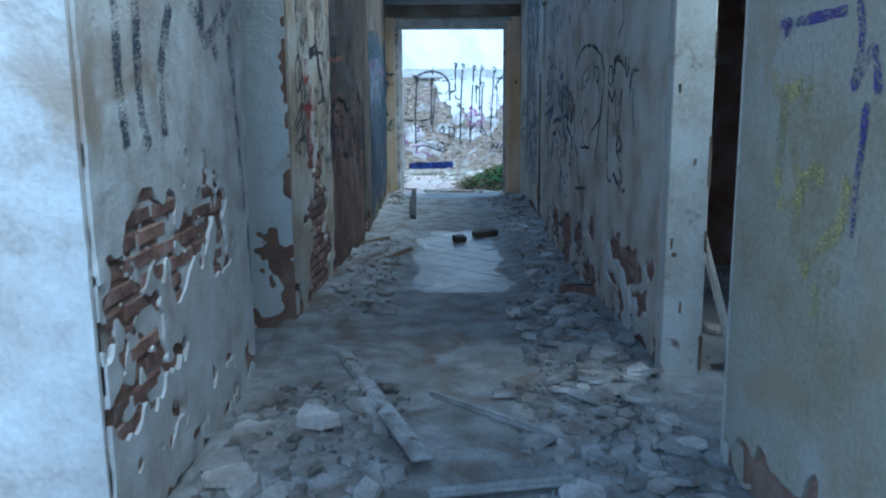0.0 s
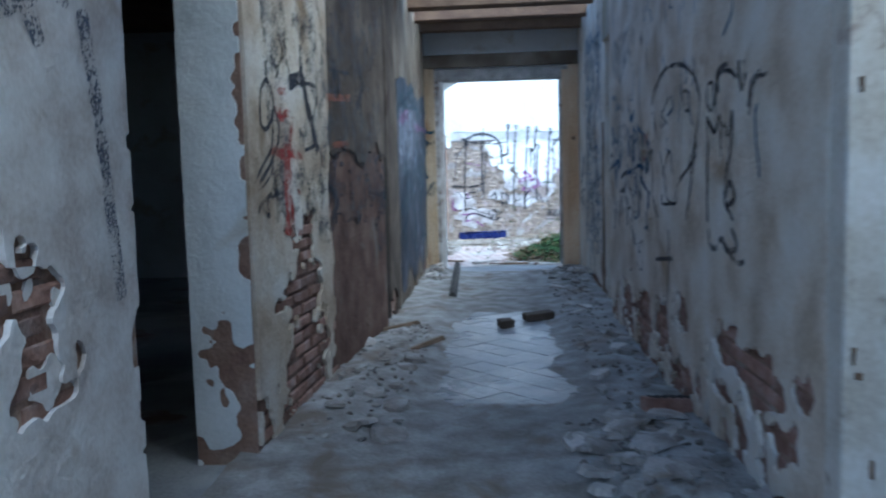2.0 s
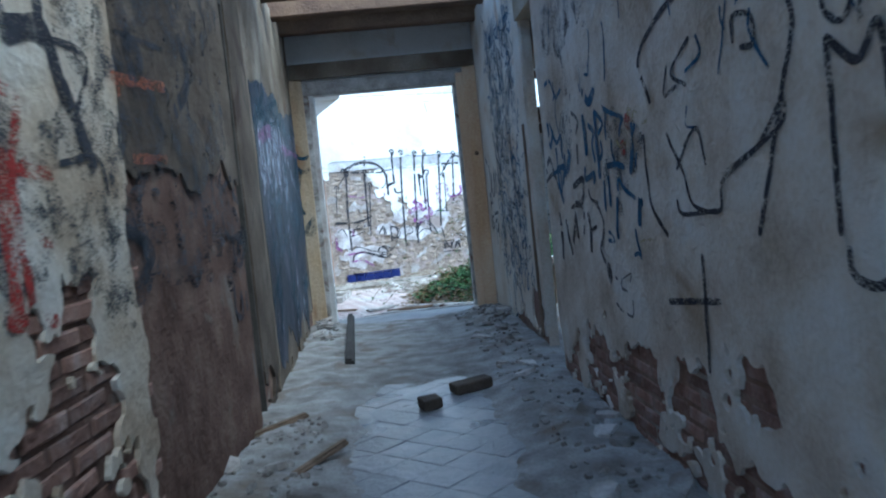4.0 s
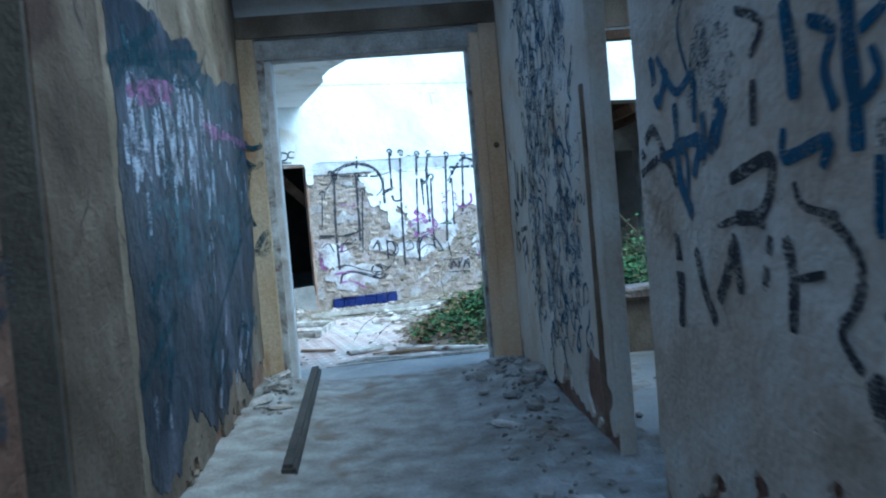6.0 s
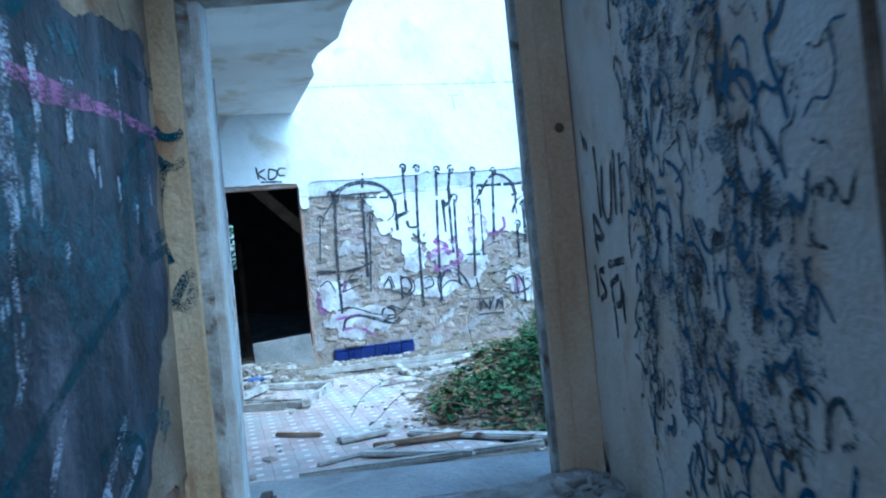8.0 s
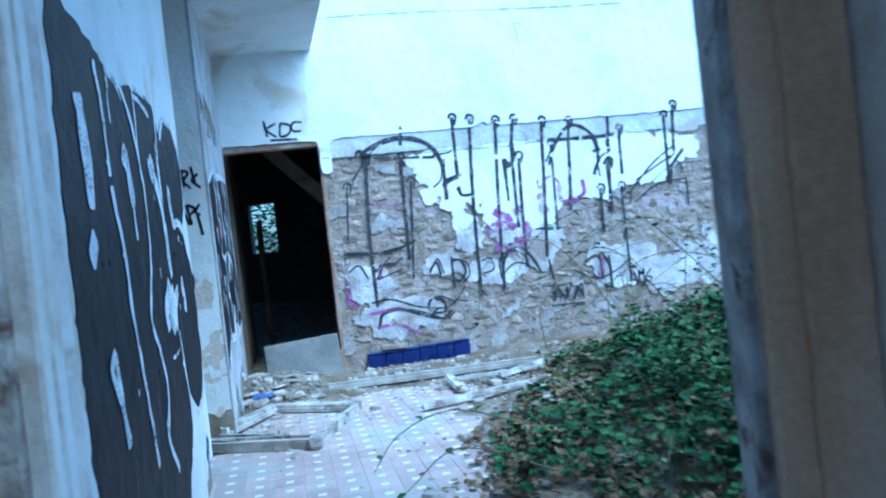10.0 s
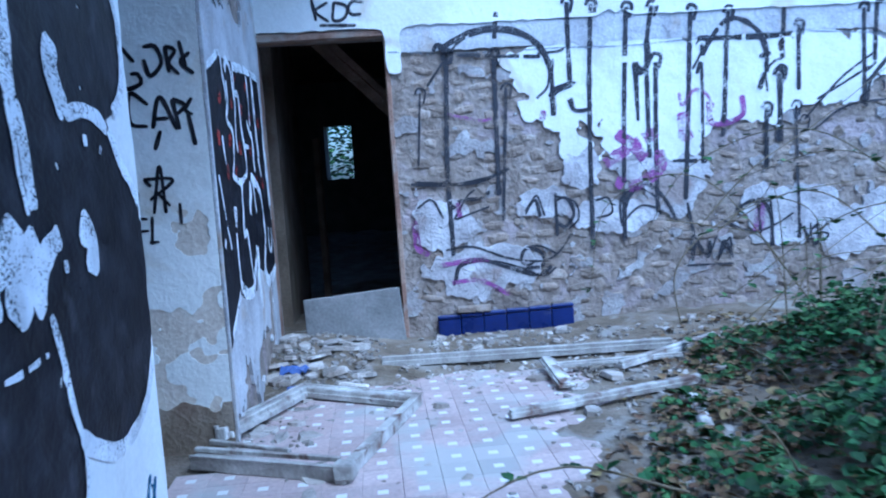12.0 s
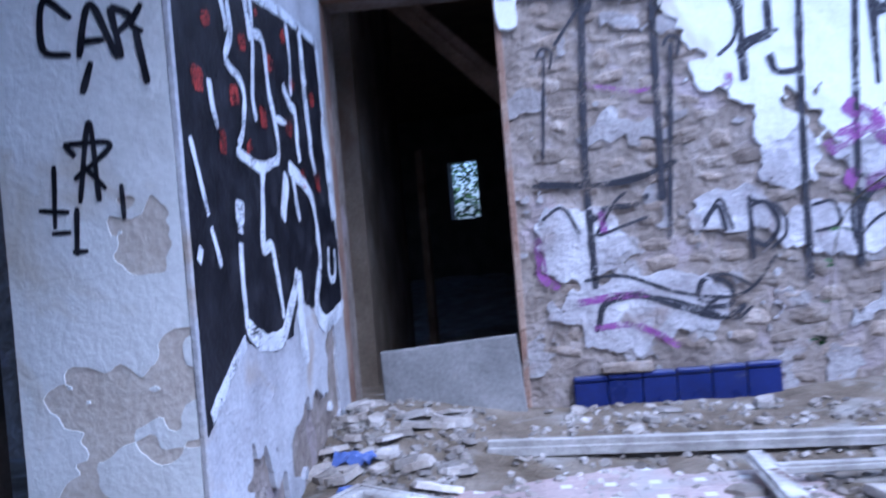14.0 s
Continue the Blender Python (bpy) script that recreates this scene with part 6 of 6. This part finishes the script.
# ---- bricks and other small things ----
bm = bmesh.new()
box(bm, 0, 0.24, 0, 0.115, 0, 0.08, pose(0.82, 5.02, FZ + 0.045, -8, 6, 24), 0.004, 0.003)
hollow = obj("hollow_brick", bm, BRICK, None, "broken hollow red brick in rubble", "brick")
# dark discs put the shade of the core holes on the face
bm = bmesh.new()
for i in range(5):
    for j in range(3):
        c = bmesh.ops.create_cone(bm, cap_ends=True, segments=8, radius1=0.012, radius2=0.012, depth=0.012)
        bmesh.ops.transform(bm, matrix=pose(0.82, 5.02, FZ + 0.045, -8, 6, 24) @ pose(0.035 + 0.043 * i, 0.025 + 0.033 * j, 0.0805), verts=c["verts"])
part("hole", bm, DARK, hollow, "dark discs for shaded core holes")
for a, b, w, label in (((0.12, 7.38), 15, 0.11, "loose dark brick on the floor"), ((0.33, 7.66), 20, 0.24, "loose whole brick on the floor")):
    bm = bmesh.new()
    box(bm, 0, w, 0, 0.115, 0, 0.06, pose(a[0], a[1], FZ, 2, -3, b), 0.006, 0.004)
    obj("brick", bm, BROWNED, None, label, "brick", "loose bricks")
# blue glazed skirting
skirting = empty("tile_skirting", Matrix.Translation((-0.23, fx(-0.23), 0.1)), "cobalt blue glazed tile skirting at the wall foot", "tile skirting")
bpy.context.view_layer.update()
slope = 0.022
for k in range(6):
    x0, x1 = -0.68 + 0.15 * k, -0.68 + 0.15 * (k + 1) - 0.004
    bm = bmesh.new()
    mm = wall_far.m @ pose(U(x1), 0, 0)
    box(bm, 0, (x1 - x0) * ku, 0.008, 0.045, 0.09 + slope * (x0 + 0.68), 0.218 + slope * (x0 + 0.68), mm, 0.004)
    t = part("tile", bm, BLUETILE, skirting)
    t.matrix_parent_inverse = skirting.matrix_world.inverted()
    bm = bmesh.new()
    box(bm, 0, (x1 - x0) * ku, 0.008, 0.052, 0.222 + slope * (x0 + 0.68), 0.246 + slope * (x0 + 0.68), mm, 0.006)
    t = part("tile_cap", bm, BLUETILE, skirting, "rounded cap tile")
    t.matrix_parent_inverse = skirting.matrix_world.inverted()
bm = bmesh.new()
box(bm, U(-0.33), U(-0.55), 0.01, 0.06, 0.254, 0.30, wall_far.m, 0.008, 0.008)
obj("brick_slip", bm, STONE, None, "beige broken brick lying on the tile skirting", "brick")
# grey slab across the far doorway
bm = bmesh.new()
box(bm, -0.32, 0.32, -0.022, 0.022, 0.0, 0.38, Matrix.Translation((-1.185, 16.27, 0.07)) @ Matrix.Rotation(math.atan(SL), 4, "Z") @ pose(0, 0, 0, -7, -3.5, 0), 0.006, 0.006)
obj("slab", bm, CEMENT, None, "grey cement slab leaning across the doorway", "slab")
# reddish lining of the far doorway
far_frame = empty("door_3", Matrix.Translation((-1.3, fx(-1.3), 0.1)), "thin red-brown door lining in a torn wall", "door frame", "", "structure")
bpy.context.view_layer.update()
for u0, u1, z0, z1 in ((U(-0.87), U(-0.90), 0.05, 2.10), (U(-1.69), U(-1.72), 0.05, 2.10), (U(-0.87), U(-1.72), 2.10, 2.145)):
    bm = bmesh.new()
    box(bm, u0, u1, -0.12, 0.012, z0, z1, wall_far.m, 0.004, 0.002)
    t = part("jamb" if z0 < 1 else "head", bm, REDWALL, far_frame, "red-brown painted wood")
    t.matrix_parent_inverse = far_frame.matrix_world.inverted()
# things in the dark hall
timber("timber_post", (-2.17, 18.0, 0.05), (-2.12, 18.0, 3.2), 0.07, 0.07, OLDWOOD, "ochre wooden post standing in the dark hall", "hall posts")
timber("timber_post", (-2.05, 18.6, 0.05), (-2.05, 18.6, 1.62), 0.06, 0.06, OLDWOOD, "short ochre post standing in the dark hall", "hall posts")
timber("roof_beam", (-2.1, 17.5, 2.68), (-0.6, 17.5, 1.13), 0.12, 0.14, OLDWOOD, "fallen diagonal roof beam in the dark hall", "fallen beams")
for k in range(5):
    bm = bmesh.new()
    box(bm, 2.8 + 0.5 * k, 2.9 + 0.5 * k, fx(2.85 + 0.5 * k) + 0.44, 21.5, 2.72, 2.86, None, 0.01, 0.03)
    obj("ceiling_beam", bm, BEAMWOOD, None, "dark sagging roof joist in the shed", "beam", "shed joists", "structure")
# white panel in the side room
bm = bmesh.new()
box(bm, 2.45, 3.15, 6.09, 6.13, FZ, 1.60, None, 0.006, 0.003)
obj("panel", bm, WHITE, None, "white board standing against the partition", "panel")
PLASTIC = flat("dull_blue_plastic", (0.10, 0.14, 0.36), 0.4, 2.0)
for x, y, w, h, seed in ((-1.38, 15.57, 0.16, 0.055, 3), (-1.30, 15.38, 0.12, 0.03, 7)):
    bm = bmesh.new()
    bmesh.ops.create_grid(bm, x_segments=8, y_segments=5, size=0.5)
    for v in bm.verts:
        v.co = Vector((x + v.co.x * w, y + v.co.y * w * 0.55, yard_height(x, y) + 0.012 + h * (0.6 - 1.6 * v.co.y ** 2 + 0.5 * n3(v.co.x, v.co.y, seed, 5))))
    bmesh.ops.solidify(bm, geom=bm.faces[:], thickness=0.003)
    obj("plastic_scrap", bm, PLASTIC, None, "crumpled dull blue plastic piece on rubble", "scrap", "plastic scraps")

# ---- brambles ----
rnd = random.Random(21)


def bush_height(x, y):
    edge = -0.12 + 0.20 * max(0, y - 12.9) + 0.9 * max(0, 12.9 - y)
    h = 0.66 * smooth01(edge - 0.1, edge + 2.1, x) * smooth01(11.9, 12.9, y) * smooth01(17.0, 15.4, y - 0.1 * x)
    return max(0, h * (0.75 + 0.55 * fractal(x, y, 2, 1.7))) * (1 - 0.45 * smooth01(3.2, 5.0, x))


def leaf_at(verts, faces, p, size, way, up):
    """One folded leaf: a pointed blade with a crease."""
    side = way.cross(up).normalized()
    up = side.cross(way).normalized()
    k = len(verts)
    w = size * 0.42
    for f, s, lift in ((0, 0, 0), (0.35, 1, 0.10), (0.72, 0.8, 0.06), (1, 0, -0.12), (0.72, -0.8, 0.06), (0.35, -1, 0.10)):
        verts.append(p + way * size * f + side * w * s + up * size * lift * (1 if s else 0.3))
    faces += [(k, k + 1, k + 2, k + 3), (k, k + 3, k + 4, k + 5)]


def direction(up_bias):
    a, z = rnd.uniform(0, 6.2832), rnd.uniform(-0.5, 0.7)
    return Vector((math.cos(a), math.sin(a), z)).normalized()


bramble = empty("bramble_bush", pose(1.8, 14.6, YZ), "dense green bramble thicket with arching stems", "bush")
bpy.context.view_layer.update()
green, dry = ([], []), ([], [])
count = 0
while count < 24000:
    x, y = rnd.uniform(-0.2, 5.2), rnd.uniform(11.95, 16.9)
    h = bush_height(x, y)
    if h < 0.05 or rnd.random() > 0.25 + h * 1.3 or y > fx(x) - 0.1 or (x > 2.6 and rnd.random() < 0.45):
        continue
    z = YZ + h * (1 - abs(rnd.gauss(0, 0.42)) + max(0, rnd.gauss(0, 0.06)))
    if z < YZ + 0.02:
        continue
    gap = fractal(x, y, z, 3.0)
    if gap < -0.24:
        continue
    count += 1
    way = direction(0)
    way.z -= 0.15
    target = dry if rnd.random() < 0.05 or (z < YZ + 0.15 and rnd.random() < 0.4) else green
    p = Vector((x, y, z))
    up = Vector((rnd.gauss(0, 0.4), rnd.gauss(0, 0.4), 1)).normalized()
    size = rnd.uniform(0.022, 0.052) * (1.5 if rnd.random() < 0.12 else 1)
    leaf_at(*target, p, size, way.normalized(), up)
    if rnd.random() < 0.5:
        for turn in (-0.9, 0.9):
            leaf_at(*target, p, size * 0.8, (Matrix.Rotation(turn, 3, "Z") @ way).normalized(), up)
for k in range(5000):
    x, y = rnd.uniform(0.1, 4.2), rnd.uniform(12.2, 16.6)
    if bush_height(x, y) > 0.02 and y < fx(x) - 0.1:
        leaf_at(*dry, Vector((x, y, yard_height(x, y) + rnd.uniform(0.006, 0.03))), rnd.uniform(0.02, 0.06), Vector((rnd.gauss(0, 1), rnd.gauss(0, 1), rnd.gauss(0, 0.15))).normalized(), Vector((rnd.gauss(0, 0.2), rnd.gauss(0, 0.2), 1)).normalized())
LONG = [((1.5, 15.6, 0.3), (0.95, 15.7, 1.05), (0.45, 15.9, 0.95), (0.32, 15.95, 0.45)), ((2.2, 15.2, 0.5), (1.5, 15.5, 1.25), (0.9, 15.7, 1.15), (0.62, 15.8, 0.75)), ((2.6, 15.0, 0.6), (1.7, 15.3, 0.9), (1.0, 15.5, 0.45)), ((0.5, 13.6, 0.2), (0.15, 13.5, 0.32), (-0.12, 13.42, 0.24), (-0.26, 13.40, 0.07)),
        ((3.2, 14.6, 0.8), (2.7, 14.9, 1.35), (2.2, 15.4, 1.2)), ((1.6, 14.4, 0.5), (1.2, 14.6, 1.0), (0.8, 14.8, 0.85)), ((0.6, 12.9, 0.15), (0.2, 12.85, 0.3), (-0.05, 12.9, 0.12)), ((2.4, 15.8, 0.6), (1.9, 16.3, 1.15), (1.2, 16.6, 1.0)), ((2.7, 14.2, 0.7), (2.9, 14.6, 1.3), (2.9, 15.1, 1.5)), ((2.0, 13.6, 0.6), (1.6, 13.4, 0.9), (1.25, 13.3, 0.6))]
for k in range(130):
    x, y = rnd.uniform(0.2, 4.2), rnd.uniform(12.8, 16.0)
    h = bush_height(x, y)
    if h > 0.2:
        dx, dy = rnd.uniform(-0.6, 0.5), rnd.uniform(-0.4, 0.4)
        LONG.append(((x, y, YZ), (x + dx * 0.3, y + dy * 0.3, YZ + h * 0.8), (x + dx * 0.7, y + dy * 0.7, YZ + h * 1.12), (x + dx, y + dy, YZ + h * 0.9)))
for k in range(34):
    x, y = rnd.uniform(1.3, 4.0), rnd.uniform(14.2, 16.2)
    dx, dy, top = rnd.uniform(-0.5, 0.3), rnd.uniform(-0.2, 0.3), rnd.uniform(0.55, 1.05)
    LONG.append(((x, y, YZ + 0.1), (x + dx * 0.2, y + dy * 0.2, YZ + top * 0.75), (x + dx * 0.6, y + dy * 0.6, YZ + top), (x + dx * 1.2, y + dy, YZ + top * 0.9)))
for pts in LONG:
    line = spline(pts, 0.06)
    stem = bmesh.new()
    tube(stem, line, 0.005, 0.002)
    ob = part("stem", stem, STEM, bramble)
    ob.matrix_parent_inverse = bramble.matrix_world.inverted()
    for q in line[2::2]:
        if rnd.random() < 0.75:
            for turn in range(rnd.randint(1, 3)):
                leaf_at(*green, q, rnd.uniform(0.03, 0.06), direction(0), Vector((0, 0, 1)))
for name, mesh, mat, label in (("foliage", green, LEAF, ""), ("dry_foliage", dry, material("dry_leaf", [(0.09, 0.05, 0.03), (0.15, 0.10, 0.05), (0.20, 0.17, 0.07)], 8.0, island=0.4), "withered brown leaves")):
    ob = raw(name, mesh[0], mesh[1], mat, bramble, label, kind="stuff")
    ob.matrix_parent_inverse = bramble.matrix_world.inverted()

# bare arching stems before the rubble wall
for pts in (((0.89, 16.39, 0.1), (0.86, 16.39, 0.44), (1.0, 16.42, 0.65), (1.26, 16.48, 0.81), (1.62, 16.57, 0.92), (1.99, 16.66, 0.96), (2.24, 16.72, 0.98)),
            ((1.31, 16.34, 0.1), (1.56, 16.4, 0.37), (1.85, 16.47, 0.59), (2.17, 16.55, 0.78)), ((1.06, 16.59, 0.74), (1.41, 16.67, 1.08), (1.83, 16.77, 1.34), (2.32, 16.89, 1.68)),
            ((1.17, 16.61, 0.69), (1.4, 16.67, 0.86), (1.59, 16.71, 0.88), (1.81, 16.76, 0.76), (1.92, 16.79, 0.41)), ((1.59, 16.51, 0.2), (1.77, 16.56, 0.48), (2.21, 16.66, 0.52)),
            ((0.83, 16.43, 0.8), (1.12, 16.5, 0.74), (1.44, 16.58, 0.64), (1.58, 16.61, 0.34)), ((1.14, 16.2, 0.07), (1.35, 16.25, 0.26), (1.78, 16.36, 0.47), (2.12, 16.44, 0.49))):
    stem = bmesh.new()
    tube(stem, spline(pts, 0.05), 0.005, 0.0025)
    ob = part("bare_stem", stem, STEM, bramble, "dry brown arching stem")
    ob.matrix_parent_inverse = bramble.matrix_world.inverted()

# growth behind the hall's far window
tree = empty("shrub", pose(-4.8, 31.5, -0.3), "pale green shrub outside the hall window", "shrub")
bpy.context.view_layer.update()
verts, faces = [], []
for k in range(2600):
    a, r, z = rnd.uniform(0, 6.2832), 1.7 * rnd.random() ** 0.4, rnd.uniform(-0.3, 3.6)
    leaf_at(verts, faces, Vector((-4.8 + r * math.cos(a), 31.6 + 0.7 * r * math.sin(a), z)), rnd.uniform(0.12, 0.22), direction(0), Vector((0, -0.4, 1)).normalized())
ob = raw("crown", verts, faces, LEAF, tree)
ob.matrix_parent_inverse = tree.matrix_world.inverted()
bm = bmesh.new()
tube(bm, [Vector((-4.8, 31.7, -0.32)), Vector((-4.75, 31.7, 0.8)), Vector((-4.9, 31.7, 2.4))], 0.09, 0.03, 8)
ob = part("trunk", bm, STEM, tree)
ob.matrix_parent_inverse = tree.matrix_world.inverted()


# ---- pieces of walls and floors ----
def piece_mesh(name, lx, ly, lz, mat, jag, seed, bevel):
    """One shared piece, its front towards +y."""
    r = random.Random(seed)
    bm = bmesh.new()
    c, b = 1.0, bevel
    lo = [bm.verts.new((sx * lx / 2, -ly / 2, sz * lz / 2)) for sx, sz in ((-1, -1), (1, -1), (1, 1), (-1, 1))]
    mid = [bm.verts.new((sx * lx / 2 * r.uniform(1 - jag, 1), ly / 2 - b, sz * lz / 2 * r.uniform(1 - jag, 1))) for sx, sz in ((-1, -1), (1, -1), (1, 1), (-1, 1))]
    hi = [bm.verts.new((v.co.x * (1 - 2 * b / lx) * r.uniform(1 - jag * 0.6, 1), ly / 2 * r.uniform(1 - jag, 1), v.co.z * (1 - 2 * b / lz) * r.uniform(1 - jag * 0.6, 1))) for v in mid]
    bm.faces.new(hi)
    for p, q in ((lo, mid), (mid, hi)):
        for i in range(4):
            j = (i + 1) % 4
            bm.faces.new((p[i], p[j], q[j], q[i]))
    bmesh.ops.recalc_face_normals(bm, faces=bm.faces)
    me = bpy.data.meshes.new(name)
    bm.to_mesh(me)
    bm.free()
    me.materials.append(mat)
    return me


def stone_mesh(lx, lz, seed):
    """A domed stone with an uneven outline, its front towards +y."""
    r = random.Random(seed)
    n = 8
    ring = [(math.cos(6.2832 * i / n), math.sin(6.2832 * i / n), r.uniform(0.72, 1.05)) for i in range(n)]
    bm = bmesh.new()
    rows = []
    for grow, y in ((1.05, -0.03), (1.0, 0.0), (0.72, 0.008), (0.35, 0.011)):
        rows.append([bm.verts.new((lx / 2 * (abs(c) ** 0.6 * (1 if c > 0 else -1)) * k * grow, y * r.uniform(0.8, 1.2), lz / 2 * (abs(q) ** 0.6 * (1 if q > 0 else -1)) * k * grow)) for c, q, k in ring])
    bm.faces.new(rows[-1])
    for p, q in zip(rows, rows[1:]):
        for i in range(n):
            bm.faces.new((p[i], p[(i + 1) % n], q[(i + 1) % n], q[i]))
    bmesh.ops.recalc_face_normals(bm, faces=bm.faces)
    me = bpy.data.meshes.new("stone")
    bm.to_mesh(me)
    bm.free()
    me.materials.append(STONE)
    return me


def lay(name, me, m, parent):
    ob = new(name, me)
    ob.parent = parent
    ob.matrix_basis = m
    return ob


rnd = random.Random(31)
# stones where the far wall's plaster is torn away
stones = [stone_mesh(0.09 + 0.03 * (k % 5), 0.05 + 0.016 * (k % 4), k) for k in range(20)]
z, row = 0.16, 0
while z < 1.96:
    x = -0.72 + rnd.uniform(0, 0.1)
    while x < 2.7:
        u = U(x)
        if far_patch(u, z) and not (x < 0.3 and z < 0.3):
            lay("stone", rnd.choice(stones), wall_far.m @ pose(u, rnd.uniform(-0.006, 0.002), z + rnd.uniform(-0.02, 0.02), rnd.uniform(-5, 5), rnd.uniform(-16, 16), rnd.uniform(-5, 5)), wall_far.ob)
        x += rnd.uniform(0.14, 0.26)
    z += rnd.uniform(0.085, 0.105)
# bricks where the corridor plaster is torn away
bricks = [piece_mesh("brick", 0.235, 0.05, 0.05, BRICK, 0.05, 50 + k, 0.006) for k in range(6)]
brick_halves = [piece_mesh("brick", 0.11, 0.05, 0.05, BRICK, 0.08, 70 + k, 0.006) for k in range(4)]
for wall, u0, u1, v0, v1, slant in ((wall_left_mid, 1.66, 2.68, 0.14, 1.2, 0.0), (wall_left_entry, 0.3, 1.71, 0.2, 1.3, 0.0), (wall_right_mid, 0.05, 4.2, 0.14, 0.75, 0.0)):
    v, row = v0, 0
    while v < v1:
        u = u0 - (0.125 if row % 2 else 0)
        while u < u1:
            _, _, _, _, _, mask = wall.coats[-1 if wall is wall_left_mid else 0]
            c = u + 0.12
            if 0.13 < c < wall.len - 0.13 and mask(c, v):
                lay("brick", rnd.choice(bricks), wall.m @ pose(c, -0.019 + rnd.uniform(-0.004, 0.006), v, 0, rnd.uniform(-1.2, 1.2), 0), wall.ob)
            else:
                for h in (c - 0.0625, c + 0.0625):
                    if 0.07 < h < wall.len - 0.07 and mask(h, v):
                        lay("brick", rnd.choice(brick_halves), wall.m @ pose(h, -0.019, v, 0, rnd.uniform(-1.5, 1.5), 0), wall.ob)
            u += 0.25
        v += 0.064
        row += 1
# floor tiles of the corridor
floor_c = bpy.data.objects["floor_corridor"]
grey_tiles = [piece_mesh("tile", 0.1985, 0.03, 0.1985, TILE, 0.01, 90 + k, 0.002) for k in range(5)]
for j in range(43):
    for i in range(5):
        x, y = -0.42 + 0.2828 * (i + 0.5 * (j % 2)), 5.2 + 0.1414 * j
        if rnd.random() < 0.99 and y < 10.95:
            lay("tile", rnd.choice(grey_tiles), pose(x, y, FZ - 0.015 + rnd.uniform(-0.0012, 0.0012), 90, 0, 45 + 90 * rnd.randint(0, 3)) @ pose(0, 0, 0, rnd.uniform(-0.7, 0.7), 0, rnd.uniform(-0.7, 0.7)), floor_c)
# small tiles with a white square, in the roofless room
DOTTED = material("pink_tile_with_white_square", [(0.40, 0.31, 0.29), (0.47, 0.39, 0.37)], 3.0, rough=0.55, bump=0.1, objrand=0.12, stain=(0.42, 0.40, 0.38), stain_scale=2.2, stain_at=0.52)
nt = DOTTED.node_tree
tc = nt.nodes.new("ShaderNodeTexCoord")
sep = nt.nodes.new("ShaderNodeSeparateXYZ")
nt.links.new(tc.outputs["Object"], sep.inputs[0])
tests = []
for axis in ("X", "Z"):
    a = nt.nodes.new("ShaderNodeMath")
    a.operation = "ABSOLUTE"
    nt.links.new(sep.outputs[axis], a.inputs[0])
    b = nt.nodes.new("ShaderNodeMath")
    b.operation = "LESS_THAN"
    b.inputs[1].default_value = 0.02
    nt.links.new(a.outputs[0], b.inputs[0])
    tests.append(b)
both = nt.nodes.new("ShaderNodeMath")
both.operation = "MULTIPLY"
nt.links.new(tests[0].outputs[0], both.inputs[0])
nt.links.new(tests[1].outputs[0], both.inputs[1])
mix = nt.nodes.new("ShaderNodeMix")
mix.data_type = "RGBA"
bsdf = nt.nodes["Principled BSDF"]
old = bsdf.inputs["Base Color"].links[0].from_socket
nt.links.new(both.outputs[0], mix.inputs[0])
nt.links.new(old, mix.inputs[6])
mix.inputs[7].default_value = (0.70, 0.70, 0.68, 1)
nt.links.new(mix.outputs[2], bsdf.inputs["Base Color"])
dotted = [piece_mesh("tile", 0.1496, 0.02, 0.1496, DOTTED, 0.008, 110 + k, 0.002) for k in range(3)]
floor_y = bpy.data.objects["floor_yard"]
turn = math.degrees(math.atan(SL))
for j in range(-9, 17):
    for i in range(-2, 12):
        x = -0.96 + (0.15 * i - SL * 0.15 * j) / ku
        y = 13.28 + (SL * 0.15 * i + 0.15 * j) / ku
        if 11.75 < y < 15.75 and -1.35 < x < 0.75 - 0.12 * max(0, y - 13) and bush_height(x, y) < 0.3:
            lay("tile", rnd.choice(dotted), pose(x, y, YZ - 0.008, 0, 0, turn) @ pose(0, 0, 0, 90 + rnd.uniform(-0.5, 0.5), 0, 0), floor_y)
